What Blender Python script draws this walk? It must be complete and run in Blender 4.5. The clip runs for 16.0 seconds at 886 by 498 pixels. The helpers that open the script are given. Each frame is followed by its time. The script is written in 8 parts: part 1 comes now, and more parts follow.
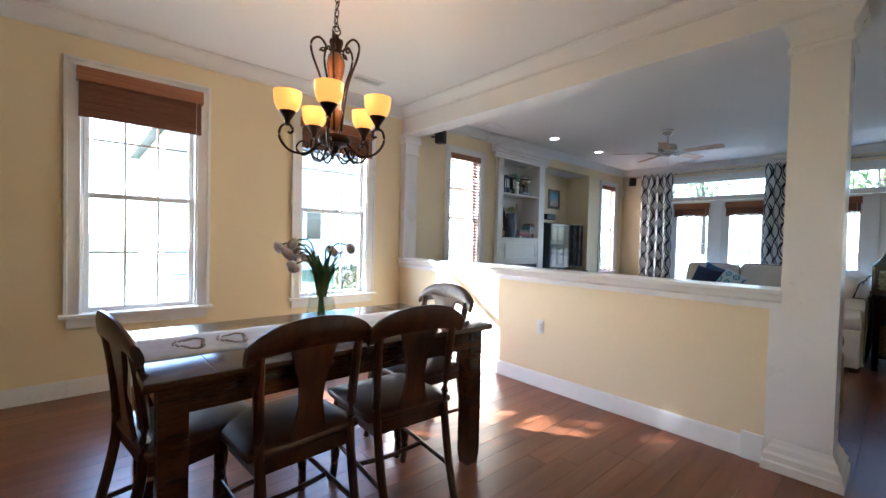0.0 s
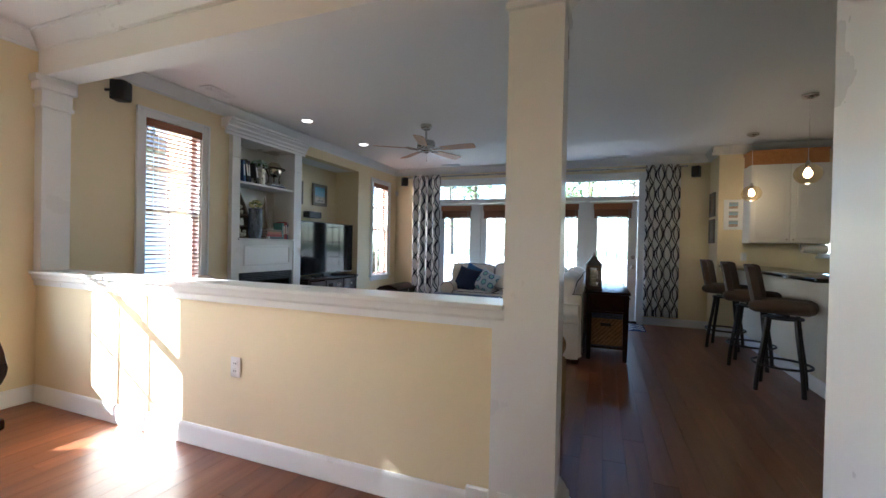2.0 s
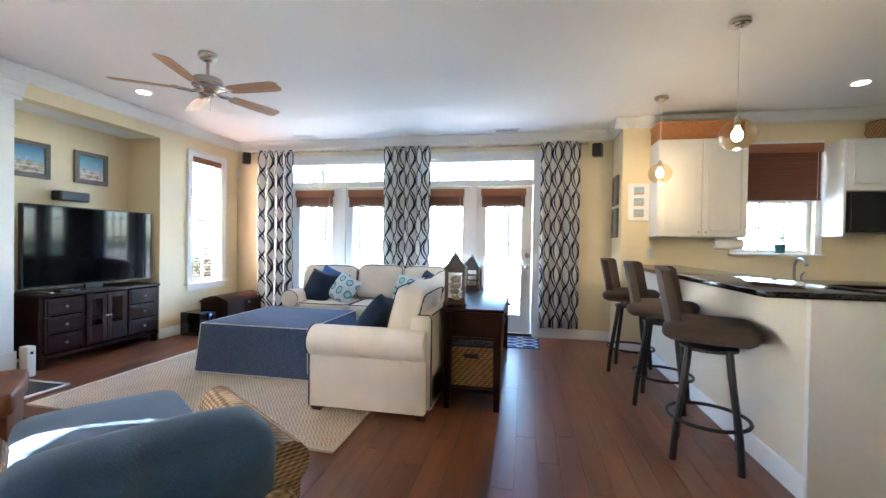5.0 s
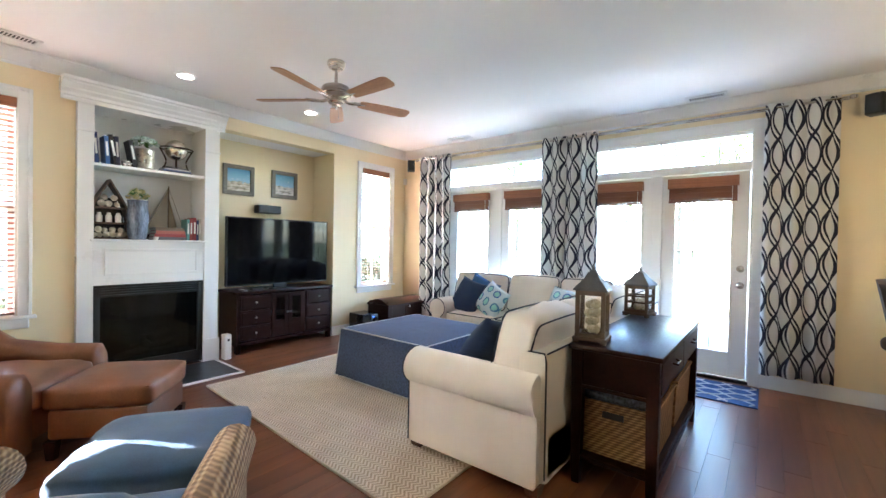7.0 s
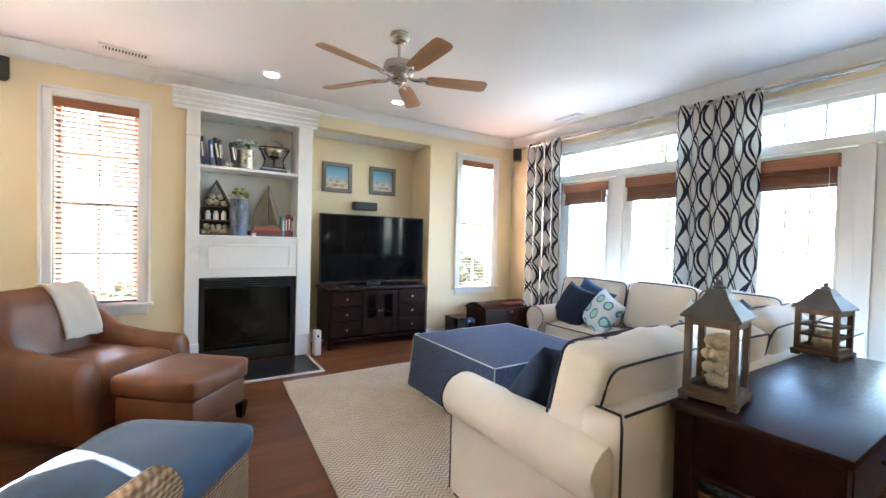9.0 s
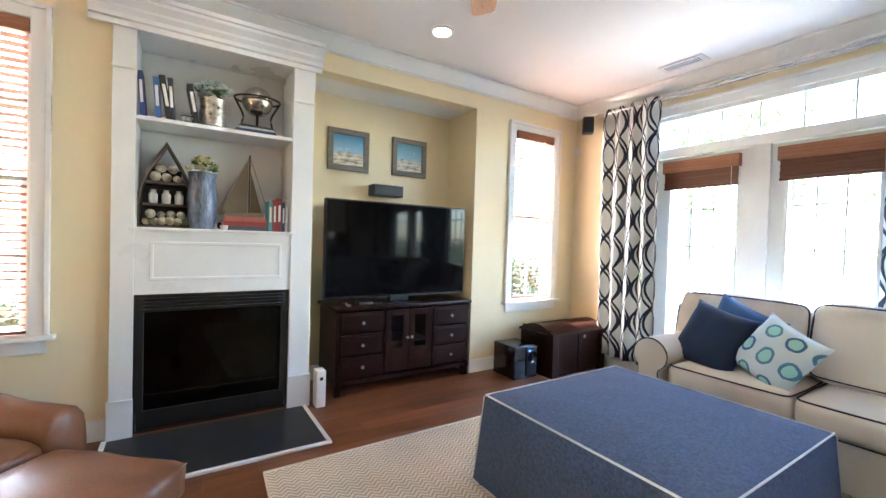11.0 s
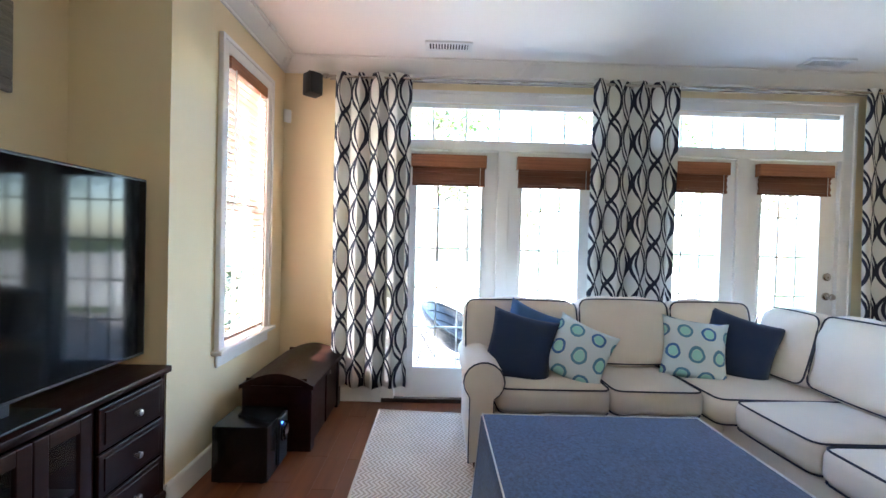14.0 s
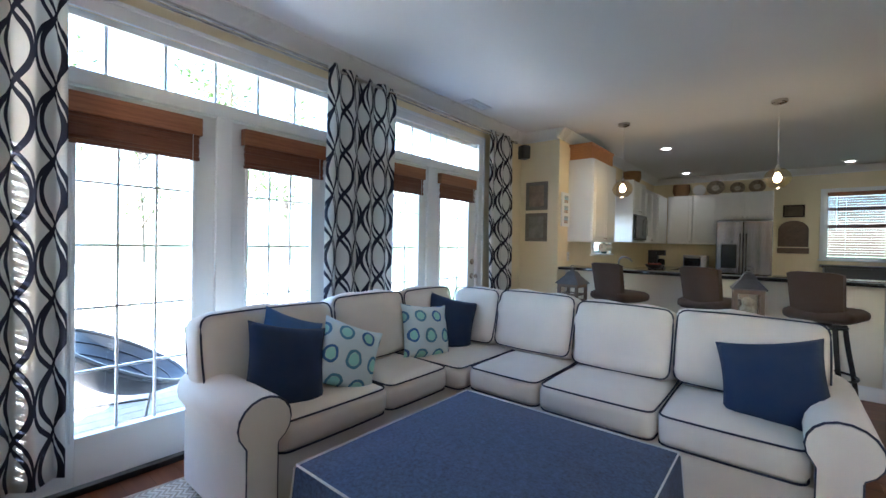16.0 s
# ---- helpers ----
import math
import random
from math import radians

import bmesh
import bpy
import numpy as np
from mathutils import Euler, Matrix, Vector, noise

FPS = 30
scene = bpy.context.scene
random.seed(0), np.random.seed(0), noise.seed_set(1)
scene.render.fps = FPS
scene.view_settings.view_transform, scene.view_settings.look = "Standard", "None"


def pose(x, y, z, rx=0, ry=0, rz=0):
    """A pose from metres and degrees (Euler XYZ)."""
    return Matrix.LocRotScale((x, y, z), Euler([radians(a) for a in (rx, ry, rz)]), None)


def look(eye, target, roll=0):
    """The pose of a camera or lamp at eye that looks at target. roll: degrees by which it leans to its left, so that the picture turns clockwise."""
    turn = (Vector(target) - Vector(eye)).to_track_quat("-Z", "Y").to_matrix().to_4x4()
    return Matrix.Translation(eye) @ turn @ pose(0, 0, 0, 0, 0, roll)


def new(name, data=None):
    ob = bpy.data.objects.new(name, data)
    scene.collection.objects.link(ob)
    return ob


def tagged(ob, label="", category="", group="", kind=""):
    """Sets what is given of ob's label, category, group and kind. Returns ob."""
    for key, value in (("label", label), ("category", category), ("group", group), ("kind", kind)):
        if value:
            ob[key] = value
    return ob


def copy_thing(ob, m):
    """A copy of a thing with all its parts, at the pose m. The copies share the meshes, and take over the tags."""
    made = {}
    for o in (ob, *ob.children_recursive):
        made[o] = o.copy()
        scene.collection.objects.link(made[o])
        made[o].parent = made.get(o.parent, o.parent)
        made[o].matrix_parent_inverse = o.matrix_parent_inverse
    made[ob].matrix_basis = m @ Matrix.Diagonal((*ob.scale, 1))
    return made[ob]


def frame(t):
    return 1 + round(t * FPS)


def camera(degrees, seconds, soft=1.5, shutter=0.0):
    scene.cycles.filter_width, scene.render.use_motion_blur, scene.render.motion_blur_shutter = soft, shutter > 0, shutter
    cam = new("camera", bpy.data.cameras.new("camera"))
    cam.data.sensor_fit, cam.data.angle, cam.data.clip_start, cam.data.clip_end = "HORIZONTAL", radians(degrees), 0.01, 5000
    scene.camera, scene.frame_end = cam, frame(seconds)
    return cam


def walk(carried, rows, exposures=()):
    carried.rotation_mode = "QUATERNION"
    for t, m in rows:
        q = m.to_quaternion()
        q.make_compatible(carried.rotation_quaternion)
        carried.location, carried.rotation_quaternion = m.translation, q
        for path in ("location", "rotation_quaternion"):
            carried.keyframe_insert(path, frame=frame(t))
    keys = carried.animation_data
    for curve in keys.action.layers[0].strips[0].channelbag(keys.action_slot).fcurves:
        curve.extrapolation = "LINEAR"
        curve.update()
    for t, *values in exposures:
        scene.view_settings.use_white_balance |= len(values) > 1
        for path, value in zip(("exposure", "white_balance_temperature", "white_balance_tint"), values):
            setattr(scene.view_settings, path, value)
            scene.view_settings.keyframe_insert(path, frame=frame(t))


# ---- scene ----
cam = camera(94.2, 16.0)
PATH = [
    (0, (0.453, 0.108, 1.217), (1.784, 1.601, 1.170), 1.4),
    (0.5, (0.758, 0.140, 1.224), (2.171, 1.554, 1.180), 1.1),
    (1, (1.025, 0.170, 1.223), (2.619, 1.378, 1.184), 1.3),
    (1.5, (1.293, 0.158, 1.244), (3.031, 1.147, 1.212), 1.4),
    (2, (1.564, 0.153, 1.238), (3.429, 0.875, 1.219), 1.2),
    (2.5, (1.800, 0.107, 1.251), (3.748, 0.559, 1.229), 1.1),
    (3, (2.066, 0.027, 1.270), (4.056, 0.227, 1.246), 1.0),
    (5.3, (3.569, -0.305, 1.235), (5.510, 0.177, 1.210), 0.9),
    (5.5, (3.666, -0.317, 1.256), (5.577, 0.274, 1.231), 1.0),
    (6, (3.882, -0.357, 1.255), (5.683, 0.513, 1.234), 1.1),
    (6.5, (4.057, -0.438, 1.273), (5.753, 0.623, 1.250), 1.0),
    (7, (4.233, -0.524, 1.288), (5.803, 0.715, 1.262), 1.1),
    (7.5, (4.417, -0.599, 1.291), (5.884, 0.760, 1.264), 1.2),
    (8, (4.612, -0.650, 1.290), (5.951, 0.836, 1.262), 1.2),
    (8.5, (4.800, -0.626, 1.304), (6.001, 0.973, 1.265), 1.2),
    (9, (4.992, -0.434, 1.291), (6.075, 1.247, 1.243), 1.5),
    (9.2, (5.068, -0.352, 1.317), (6.101, 1.360, 1.252), 1.6),
    (11.3, (5.455, 1.209, 1.242), (6.559, 2.876, 1.207), 1.9),
    (11.5, (5.511, 1.312, 1.251), (6.663, 2.947, 1.213), 1.9),
    (12, (5.618, 1.633, 1.236), (6.989, 3.088, 1.224), 1.8),
    (12.5, (5.701, 1.911, 1.266), (7.282, 3.136, 1.253), 1.7),
    (13, (5.705, 2.235, 1.251), (7.515, 3.086, 1.258), 1.5),
    (13.5, (5.746, 2.520, 1.223), (7.691, 2.988, 1.242), 1.2),
    (14, (5.771, 2.873, 1.299), (7.770, 2.847, 1.269), 1.5),
    (14.5, (5.852, 3.074, 1.242), (7.798, 2.614, 1.246), 1.1),
    (15, (6.005, 3.232, 1.279), (7.793, 2.337, 1.261), 1.1),
    (15.5, (6.171, 3.364, 1.276), (7.745, 2.130, 1.260), 1.1),
    (16, (6.401, 3.463, 1.296), (7.675, 1.921, 1.270), 1.1),
]
walk(cam, [(t, look(eye, target, roll)) for t, eye, target, roll in PATH], exposures=[(0, 3.82, 5100, 10), (2, 3.64, 5300, 10), (3, 4.25, 5450, 10), (5.3, 5.32, 5420, 10), (7.5, 5.38, 5700, 10), (9.2, 5.36, 5750, 10), (12, 5.42, 5850, 10), (13.5, 5.04, 5700, 10), (14.5, 4.54, 5600, 10), (15, 4.43, 5500, 10), (16, 4.24, 5300, 10)])
# ---------- world, sun, exposure ----------
world = bpy.data.worlds.new("sky")
scene.world = world
world.use_nodes = True
wn = world.node_tree.nodes
sky = wn.new("ShaderNodeTexSky")
sky.sky_type = "NISHITA"
sky.sun_disc = False
sky.sun_elevation = radians(27)
sky.sun_rotation = radians(-35.5)
sky.altitude = 50
wn["Background"].inputs["Strength"].default_value = 0.15
world.node_tree.links.new(sky.outputs[0], wn["Background"].inputs["Color"])

sun_data = bpy.data.lights.new("sun", "SUN")
sun_data.energy, sun_data.angle, sun_data.color = 4.5, radians(0.5), (1.0, 0.95, 0.87)
sun = new("sun", sun_data)
sun.matrix_world = look((-5.81, 8.14, 5.1), (0, 0, 0))


def point_lamp(name, where, watts, colour, size=0.03):
    d = bpy.data.lights.new(name, "POINT")
    d.energy, d.color, d.shadow_soft_size = watts, colour, size
    o = new(name, d)
    o.location = where
    return o


# ---------- materials ----------
def nodes_of(name):
    m = bpy.data.materials.new(name)
    m.use_nodes = True
    t = m.node_tree
    return m, t, t.nodes["Principled BSDF"]


def link(t, a, b):
    t.links.new(a, b)


def noise_node(t, scale, detail=4.0, stretch=(1, 1, 1), coord="Object"):
    tc = t.nodes.new("ShaderNodeTexCoord")
    mp = t.nodes.new("ShaderNodeMapping")
    mp.inputs["Scale"].default_value = stretch
    n = t.nodes.new("ShaderNodeTexNoise")
    n.inputs["Scale"].default_value = scale
    n.inputs["Detail"].default_value = detail
    link(t, tc.outputs[coord], mp.inputs["Vector"])
    link(t, mp.outputs["Vector"], n.inputs["Vector"])
    return n


def ramp(t, fac, stops):
    r = t.nodes.new("ShaderNodeValToRGB")
    e = r.color_ramp.elements
    while len(e) < len(stops):
        e.new(0.5)
    for k, (p, c) in enumerate(stops):
        e[k].position, e[k].color = p, (*c, 1)
    link(t, fac, r.inputs["Fac"])
    return r


def mixc(t, fac, a, b, mode="MIX"):
    m = t.nodes.new("ShaderNodeMix")
    m.data_type, m.blend_type = "RGBA", mode
    for s, v in ((m.inputs["Factor"], fac), (m.inputs["A"], a), (m.inputs["B"], b)):
        if isinstance(v, (int, float)):
            s.default_value = v
        elif isinstance(v, tuple):
            s.default_value = (*v, 1)
        else:
            link(t, v, s)
    return m.outputs["Result"]


def mth(t, op, a, b=0.0, c=0.0):
    m = t.nodes.new("ShaderNodeMath")
    m.operation = op
    for k, v in enumerate((a, b, c)):
        if isinstance(v, (int, float)):
            m.inputs[k].default_value = v
        else:
            link(t, v, m.inputs[k])
    return m.outputs[0]


def bump(t, bsdf, height, strength, distance=0.01):
    b = t.nodes.new("ShaderNodeBump")
    b.inputs["Strength"].default_value = strength
    b.inputs["Distance"].default_value = distance
    link(t, height, b.inputs["Height"])
    link(t, b.outputs["Normal"], bsdf.inputs["Normal"])
    return b


def dark(c, k):
    return tuple(min(1, v * k) for v in c)


def surface(name, colour, rough=0.5, metal=0.0, vary=0.12, scale=6.0, fine=120.0, relief=0.1, stretch=(1, 1, 1), depth=0.003, coat=0.0, sheen=0.0):
    """A plain surface with stains at a broad scale and grain at a fine one."""
    m, t, b = nodes_of(name)
    broad = noise_node(t, scale, 5, stretch)
    grain = noise_node(t, fine, 3, stretch)
    c1 = ramp(t, broad.outputs["Fac"], [(0.3, dark(colour, 1 - vary)), (0.7, dark(colour, 1 + vary * 0.6))])
    c2 = mixc(t, 0.25, c1.outputs[0], ramp(t, grain.outputs["Fac"], [(0.35, dark(colour, 1 - vary)), (0.65, dark(colour, 1 + vary))]).outputs[0])
    link(t, c2, b.inputs["Base Color"])
    r = ramp(t, broad.outputs["Fac"], [(0.3, (rough * 0.88,) * 3), (0.7, (min(1, rough * 1.12),) * 3)])
    link(t, r.outputs[0], b.inputs["Roughness"])
    b.inputs["Metallic"].default_value = metal
    b.inputs["Coat Weight"].default_value = coat
    b.inputs["Sheen Weight"].default_value = sheen
    if relief:
        bump(t, b, grain.outputs["Fac"], relief, depth)
    return m


def wood(name, a, b_, rough=0.35, axis=(1, 12, 12), scale=3.0, coat=0.0, rand=False, relief=0.08, grain=0.35, detail=7):
    """Grain drawn out along one axis; boards vary by their own random number."""
    m, t, b = nodes_of(name)
    tc = t.nodes.new("ShaderNodeTexCoord")
    mp = t.nodes.new("ShaderNodeMapping")
    mp.inputs["Scale"].default_value = axis
    link(t, tc.outputs["Object"], mp.inputs["Vector"])
    n = t.nodes.new("ShaderNodeTexNoise")
    n.noise_dimensions = "4D"
    n.inputs["Scale"].default_value = scale
    n.inputs["Detail"].default_value = detail
    n.inputs["Distortion"].default_value = 0.6
    link(t, mp.outputs["Vector"], n.inputs["Vector"])
    fine = t.nodes.new("ShaderNodeTexNoise")
    fine.inputs["Scale"].default_value = scale * 9
    fine.inputs["Detail"].default_value = 3
    link(t, mp.outputs["Vector"], fine.inputs["Vector"])
    c = ramp(t, n.outputs["Fac"], [(0.32, a), (0.68, b_)]).outputs[0]
    c = mixc(t, grain, c, ramp(t, fine.outputs["Fac"], [(0.4, dark(a, 0.8)), (0.62, dark(b_, 1.1))]).outputs[0])
    if rand:
        oi = t.nodes.new("ShaderNodeObjectInfo")
        link(t, mth(t, "MULTIPLY", oi.outputs["Random"], 40.0), n.inputs["W"])
        tone = ramp(t, oi.outputs["Random"], [(0.0, (0.84, 0.83, 0.82)), (1.0, (1.14, 1.13, 1.11))])
        c = mixc(t, 1.0, c, tone.outputs[0], "MULTIPLY")
    link(t, c, b.inputs["Base Color"])
    r = ramp(t, fine.outputs["Fac"], [(0.3, (rough * (1 - grain * 0.4),) * 3), (0.7, (rough * (1 + grain * 0.5),) * 3)])
    link(t, r.outputs[0], b.inputs["Roughness"])
    b.inputs["Coat Weight"].default_value = coat
    b.inputs["Coat Roughness"].default_value = 0.12
    bump(t, b, fine.outputs["Fac"], relief, 0.002)
    return m


def emitter(name, colour, strength):
    m, t, b = nodes_of(name)
    b.inputs["Base Color"].default_value = (*colour, 1)
    b.inputs["Emission Color"].default_value = (*colour, 1)
    b.inputs["Emission Strength"].default_value = strength
    return m


def clear_glass(name, tint=(1, 1, 1), gloss=0.03):
    m = bpy.data.materials.new(name)
    m.use_nodes = True
    t = m.node_tree
    t.nodes.remove(t.nodes["Principled BSDF"])
    tr = t.nodes.new("ShaderNodeBsdfTransparent")
    tr.inputs["Color"].default_value = (*tint, 1)
    gl = t.nodes.new("ShaderNodeBsdfGlossy")
    gl.inputs["Roughness"].default_value = 0.02
    fr = t.nodes.new("ShaderNodeLayerWeight")
    fr.inputs["Blend"].default_value = 0.5
    edge = mth(t, "ADD", mth(t, "MULTIPLY", mth(t, "POWER", fr.outputs["Facing"], 5.0), 0.6), gloss)
    mx = t.nodes.new("ShaderNodeMixShader")
    link(t, edge, mx.inputs[0])
    link(t, tr.outputs[0], mx.inputs[1])
    link(t, gl.outputs[0], mx.inputs[2])
    link(t, mx.outputs[0], t.nodes["Material Output"].inputs["Surface"])
    return m


def curtain_cloth(name):
    """White cotton printed with navy ogee chains, drawn on the cloth's own UV in metres."""
    m, t, b = nodes_of(name)
    uv = t.nodes.new("ShaderNodeUVMap")
    sp = t.nodes.new("ShaderNodeSeparateXYZ")
    link(t, uv.outputs[0], sp.inputs[0])
    u, v = sp.outputs[0], sp.outputs[1]
    ink = None
    for period, amp, phase, shift, width in ((0.20, 0.086, 0.0, 0.0, 0.0125), (0.20, 0.086, math.pi, 0.0, 0.0125), (0.20, 0.078, 0.22, 0.03, 0.011), (0.20, 0.078, math.pi + 0.22, 0.03, 0.011)):
        s = mth(t, "MULTIPLY", mth(t, "SINE", mth(t, "ADD", mth(t, "MULTIPLY", v, 2 * math.pi / 0.64), phase)), amp)
        d = mth(t, "SUBTRACT", mth(t, "MODULO", mth(t, "ADD", mth(t, "ADD", u, s), 10 * period + shift), period), period / 2)
        line = mth(t, "LESS_THAN", mth(t, "ABSOLUTE", d), width)
        ink = line if ink is None else mth(t, "MAXIMUM", ink, line)
    weave = noise_node(t, 260, 2, coord="UV")
    base = ramp(t, weave.outputs["Fac"], [(0.3, (0.70, 0.69, 0.66)), (0.7, (0.80, 0.79, 0.77))])
    col = mixc(t, ink, base.outputs[0], (0.022, 0.026, 0.05))
    link(t, col, b.inputs["Base Color"])
    b.inputs["Roughness"].default_value = 0.9
    b.inputs["Transmission Weight"].default_value = 0.0
    bump(t, b, weave.outputs["Fac"], 0.12, 0.002)
    # thin cloth lets some daylight through
    tl = t.nodes.new("ShaderNodeBsdfTranslucent")
    link(t, col, tl.inputs["Color"])
    mx = t.nodes.new("ShaderNodeMixShader")
    mx.inputs[0].default_value = 0.32
    link(t, b.outputs[0], mx.inputs[1])
    link(t, tl.outputs[0], mx.inputs[2])
    link(t, mx.outputs[0], t.nodes["Material Output"].inputs["Surface"])
    return m


def ring_cloth(name):
    """Pale aqua cotton with brushed rings in teal and blue."""
    m, t, b = nodes_of(name)
    uv = t.nodes.new("ShaderNodeUVMap")
    sp = t.nodes.new("ShaderNodeSeparateXYZ")
    link(t, uv.outputs[0], sp.inputs[0])
    wob = noise_node(t, 30, 3, coord="UV")
    P = 0.138
    cu = mth(t, "DIVIDE", sp.outputs[0], P)
    cv = mth(t, "DIVIDE", sp.outputs[1], P)
    row = mth(t, "FLOOR", cv)
    cu = mth(t, "ADD", cu, mth(t, "MULTIPLY", mth(t, "MODULO", row, 2.0), 0.5))
    du = mth(t, "SUBTRACT", mth(t, "FRACT", cu), 0.5)
    dv = mth(t, "SUBTRACT", mth(t, "FRACT", cv), 0.5)
    r = mth(t, "SQRT", mth(t, "ADD", mth(t, "MULTIPLY", du, du), mth(t, "MULTIPLY", dv, dv)))
    r = mth(t, "ADD", r, mth(t, "MULTIPLY", mth(t, "SUBTRACT", wob.outputs["Fac"], 0.5), 0.08))
    cells = ramp(t, mth(t, "FRACT", mth(t, "MULTIPLY", mth(t, "ADD", mth(t, "FLOOR", cu), mth(t, "MULTIPLY", row, 1.7)), 0.37)), [(0.0, (0.07, 0.14, 0.34)), (0.5, (0.13, 0.33, 0.42)), (1.0, (0.06, 0.17, 0.40))])
    inner = ramp(t, r, [(0.0, (0.35, 0.68, 0.62)), (0.20, (0.35, 0.68, 0.62)), (0.24, (0.62, 0.74, 0.74))])
    band = mth(t, "MULTIPLY", mth(t, "GREATER_THAN", r, 0.23), mth(t, "LESS_THAN", r, 0.34))
    base = mixc(t, mth(t, "LESS_THAN", r, 0.24), (0.62, 0.72, 0.74), inner.outputs[0])
    link(t, mixc(t, band, base, cells.outputs[0]), b.inputs["Base Color"])
    b.inputs["Roughness"].default_value = 0.9
    weave = noise_node(t, 300, 2, coord="UV")
    bump(t, b, weave.outputs["Fac"], 0.1, 0.002)
    return m


def chevron(name, c1, c2, pu, pv, rough=0.95, relief=0.6, coord="Object", amp=0.5, fine=200):
    """Woven zigzag stripes with a coarse yarn relief."""
    m, t, b = nodes_of(name)
    tc = t.nodes.new("ShaderNodeTexCoord")
    sp = t.nodes.new("ShaderNodeSeparateXYZ")
    link(t, tc.outputs[coord], sp.inputs[0])
    z = mth(t, "PINGPONG", sp.outputs[0], pu)
    v = mth(t, "ADD", sp.outputs[1], mth(t, "MULTIPLY", z, amp))
    s = mth(t, "SINE", mth(t, "MULTIPLY", v, 2 * math.pi / pv))
    n = noise_node(t, fine, 3)
    broad = noise_node(t, 4, 3)
    f = mth(t, "ADD", mth(t, "MULTIPLY", s, 0.5), mth(t, "MULTIPLY", n.outputs["Fac"], 1.0))
    c = ramp(t, f, [(0.25, c2), (0.75, c1)]).outputs[0]
    c = mixc(t, 0.5, c, ramp(t, broad.outputs["Fac"], [(0.3, (0.85, 0.83, 0.8)), (0.7, (1.1, 1.1, 1.1))]).outputs[0], "MULTIPLY")
    link(t, c, b.inputs["Base Color"])
    b.inputs["Roughness"].default_value = rough
    bump(t, b, f, relief, 0.006)
    return m


def woven(name, c1, c2, su, sv, relief=0.8):
    """Basket weave: strands over and under."""
    m, t, b = nodes_of(name)
    tc = t.nodes.new("ShaderNodeTexCoord")
    w1 = t.nodes.new("ShaderNodeTexWave")
    w1.bands_direction = "Z"
    w1.inputs["Scale"].default_value = su
    w1.inputs["Distortion"].default_value = 1.5
    w1.inputs["Detail"].default_value = 2
    link(t, tc.outputs["Object"], w1.inputs["Vector"])
    w2 = t.nodes.new("ShaderNodeTexWave")
    w2.bands_direction = "DIAGONAL"
    w2.inputs["Scale"].default_value = sv
    w2.inputs["Distortion"].default_value = 1.0
    link(t, tc.outputs["Object"], w2.inputs["Vector"])
    h = mth(t, "ADD", mth(t, "MULTIPLY", w1.outputs["Fac"], 0.6), mth(t, "MULTIPLY", w2.outputs["Fac"], 0.4))
    n = noise_node(t, 25, 4)
    c = ramp(t, h, [(0.15, dark(c2, 0.5)), (0.5, c2), (0.9, c1)]).outputs[0]
    c = mixc(t, 0.6, c, ramp(t, n.outputs["Fac"], [(0.3, (0.65, 0.6, 0.55)), (0.7, (1.2, 1.2, 1.2))]).outputs[0], "MULTIPLY")
    link(t, c, b.inputs["Base Color"])
    b.inputs["Roughness"].default_value = 0.75
    bump(t, b, h, relief, 0.006)
    return m


M_WALL = surface("yellow wall paint", (0.80, 0.685, 0.45), 0.55, vary=0.015, scale=1.2, fine=220, relief=0.05)
M_CEIL = surface("ceiling paint", (0.86, 0.85, 0.83), 0.85, vary=0.02, scale=1, fine=160, relief=0.08)
M_TRIM = surface("white gloss trim", (0.80, 0.80, 0.79), 0.3, vary=0.012, scale=3, fine=90, relief=0.02)
M_FLOOR = wood("cherry floor planks", (0.14, 0.046, 0.018), (0.225, 0.08, 0.032), 0.33, (0.7, 9, 9), 1.3, coat=0.0, rand=True, relief=0.0, grain=0.10, detail=3)
M_FLOORSUB = surface("floor gaps", (0.05, 0.02, 0.012), 0.6)
M_DARKWOOD = wood("espresso wood", (0.013, 0.0036, 0.0028), (0.024, 0.0068, 0.0045), 0.34, (1, 9, 9), 2, coat=0.03, relief=0.012)
M_DARKWOOD.node_tree.nodes["Principled BSDF"].inputs["Specular IOR Level"].default_value = 0.18
M_TABLE = wood("dark walnut wood", (0.03, 0.011, 0.006), (0.075, 0.028, 0.013), 0.16, (1, 9, 9), 2, coat=0.5, relief=0.015)
M_CHAIRW = wood("chair cherry wood", (0.038, 0.013, 0.006), (0.09, 0.032, 0.013), 0.34, (9, 9, 1), 2, coat=0.2, relief=0.015)
M_BLIND = wood("woven wood shade", (0.10, 0.030, 0.014), (0.21, 0.075, 0.035), 0.55, (1, 1, 60), 3, relief=0.5)
M_VALANCE = wood("cherry wood valance", (0.22, 0.075, 0.032), (0.36, 0.15, 0.07), 0.4, (1, 1, 40), 2)
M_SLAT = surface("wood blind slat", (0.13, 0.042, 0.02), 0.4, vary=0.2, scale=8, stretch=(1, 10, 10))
# same cherry slat, its colour lightened to imitate sun on the blind
M_SLATSUN = surface("sunlit blind slat", (0.40, 0.22, 0.15), 0.45, vary=0.1)
M_CREAM = surface("cream upholstery", (0.76, 0.70, 0.61), 0.9, vary=0.06, scale=5, fine=350, relief=0.25, sheen=0.2)
M_PIPING = surface("navy piping", (0.03, 0.035, 0.06), 0.8)
M_NAVY = surface("navy slipcover", (0.055, 0.082, 0.155), 0.9, vary=0.62, scale=70, fine=150, relief=0.3, sheen=0.08)
M_NAVYP = surface("navy pillow cloth", (0.014, 0.03, 0.075), 0.92, vary=0.15, scale=10, fine=320, relief=0.3, sheen=0.05)
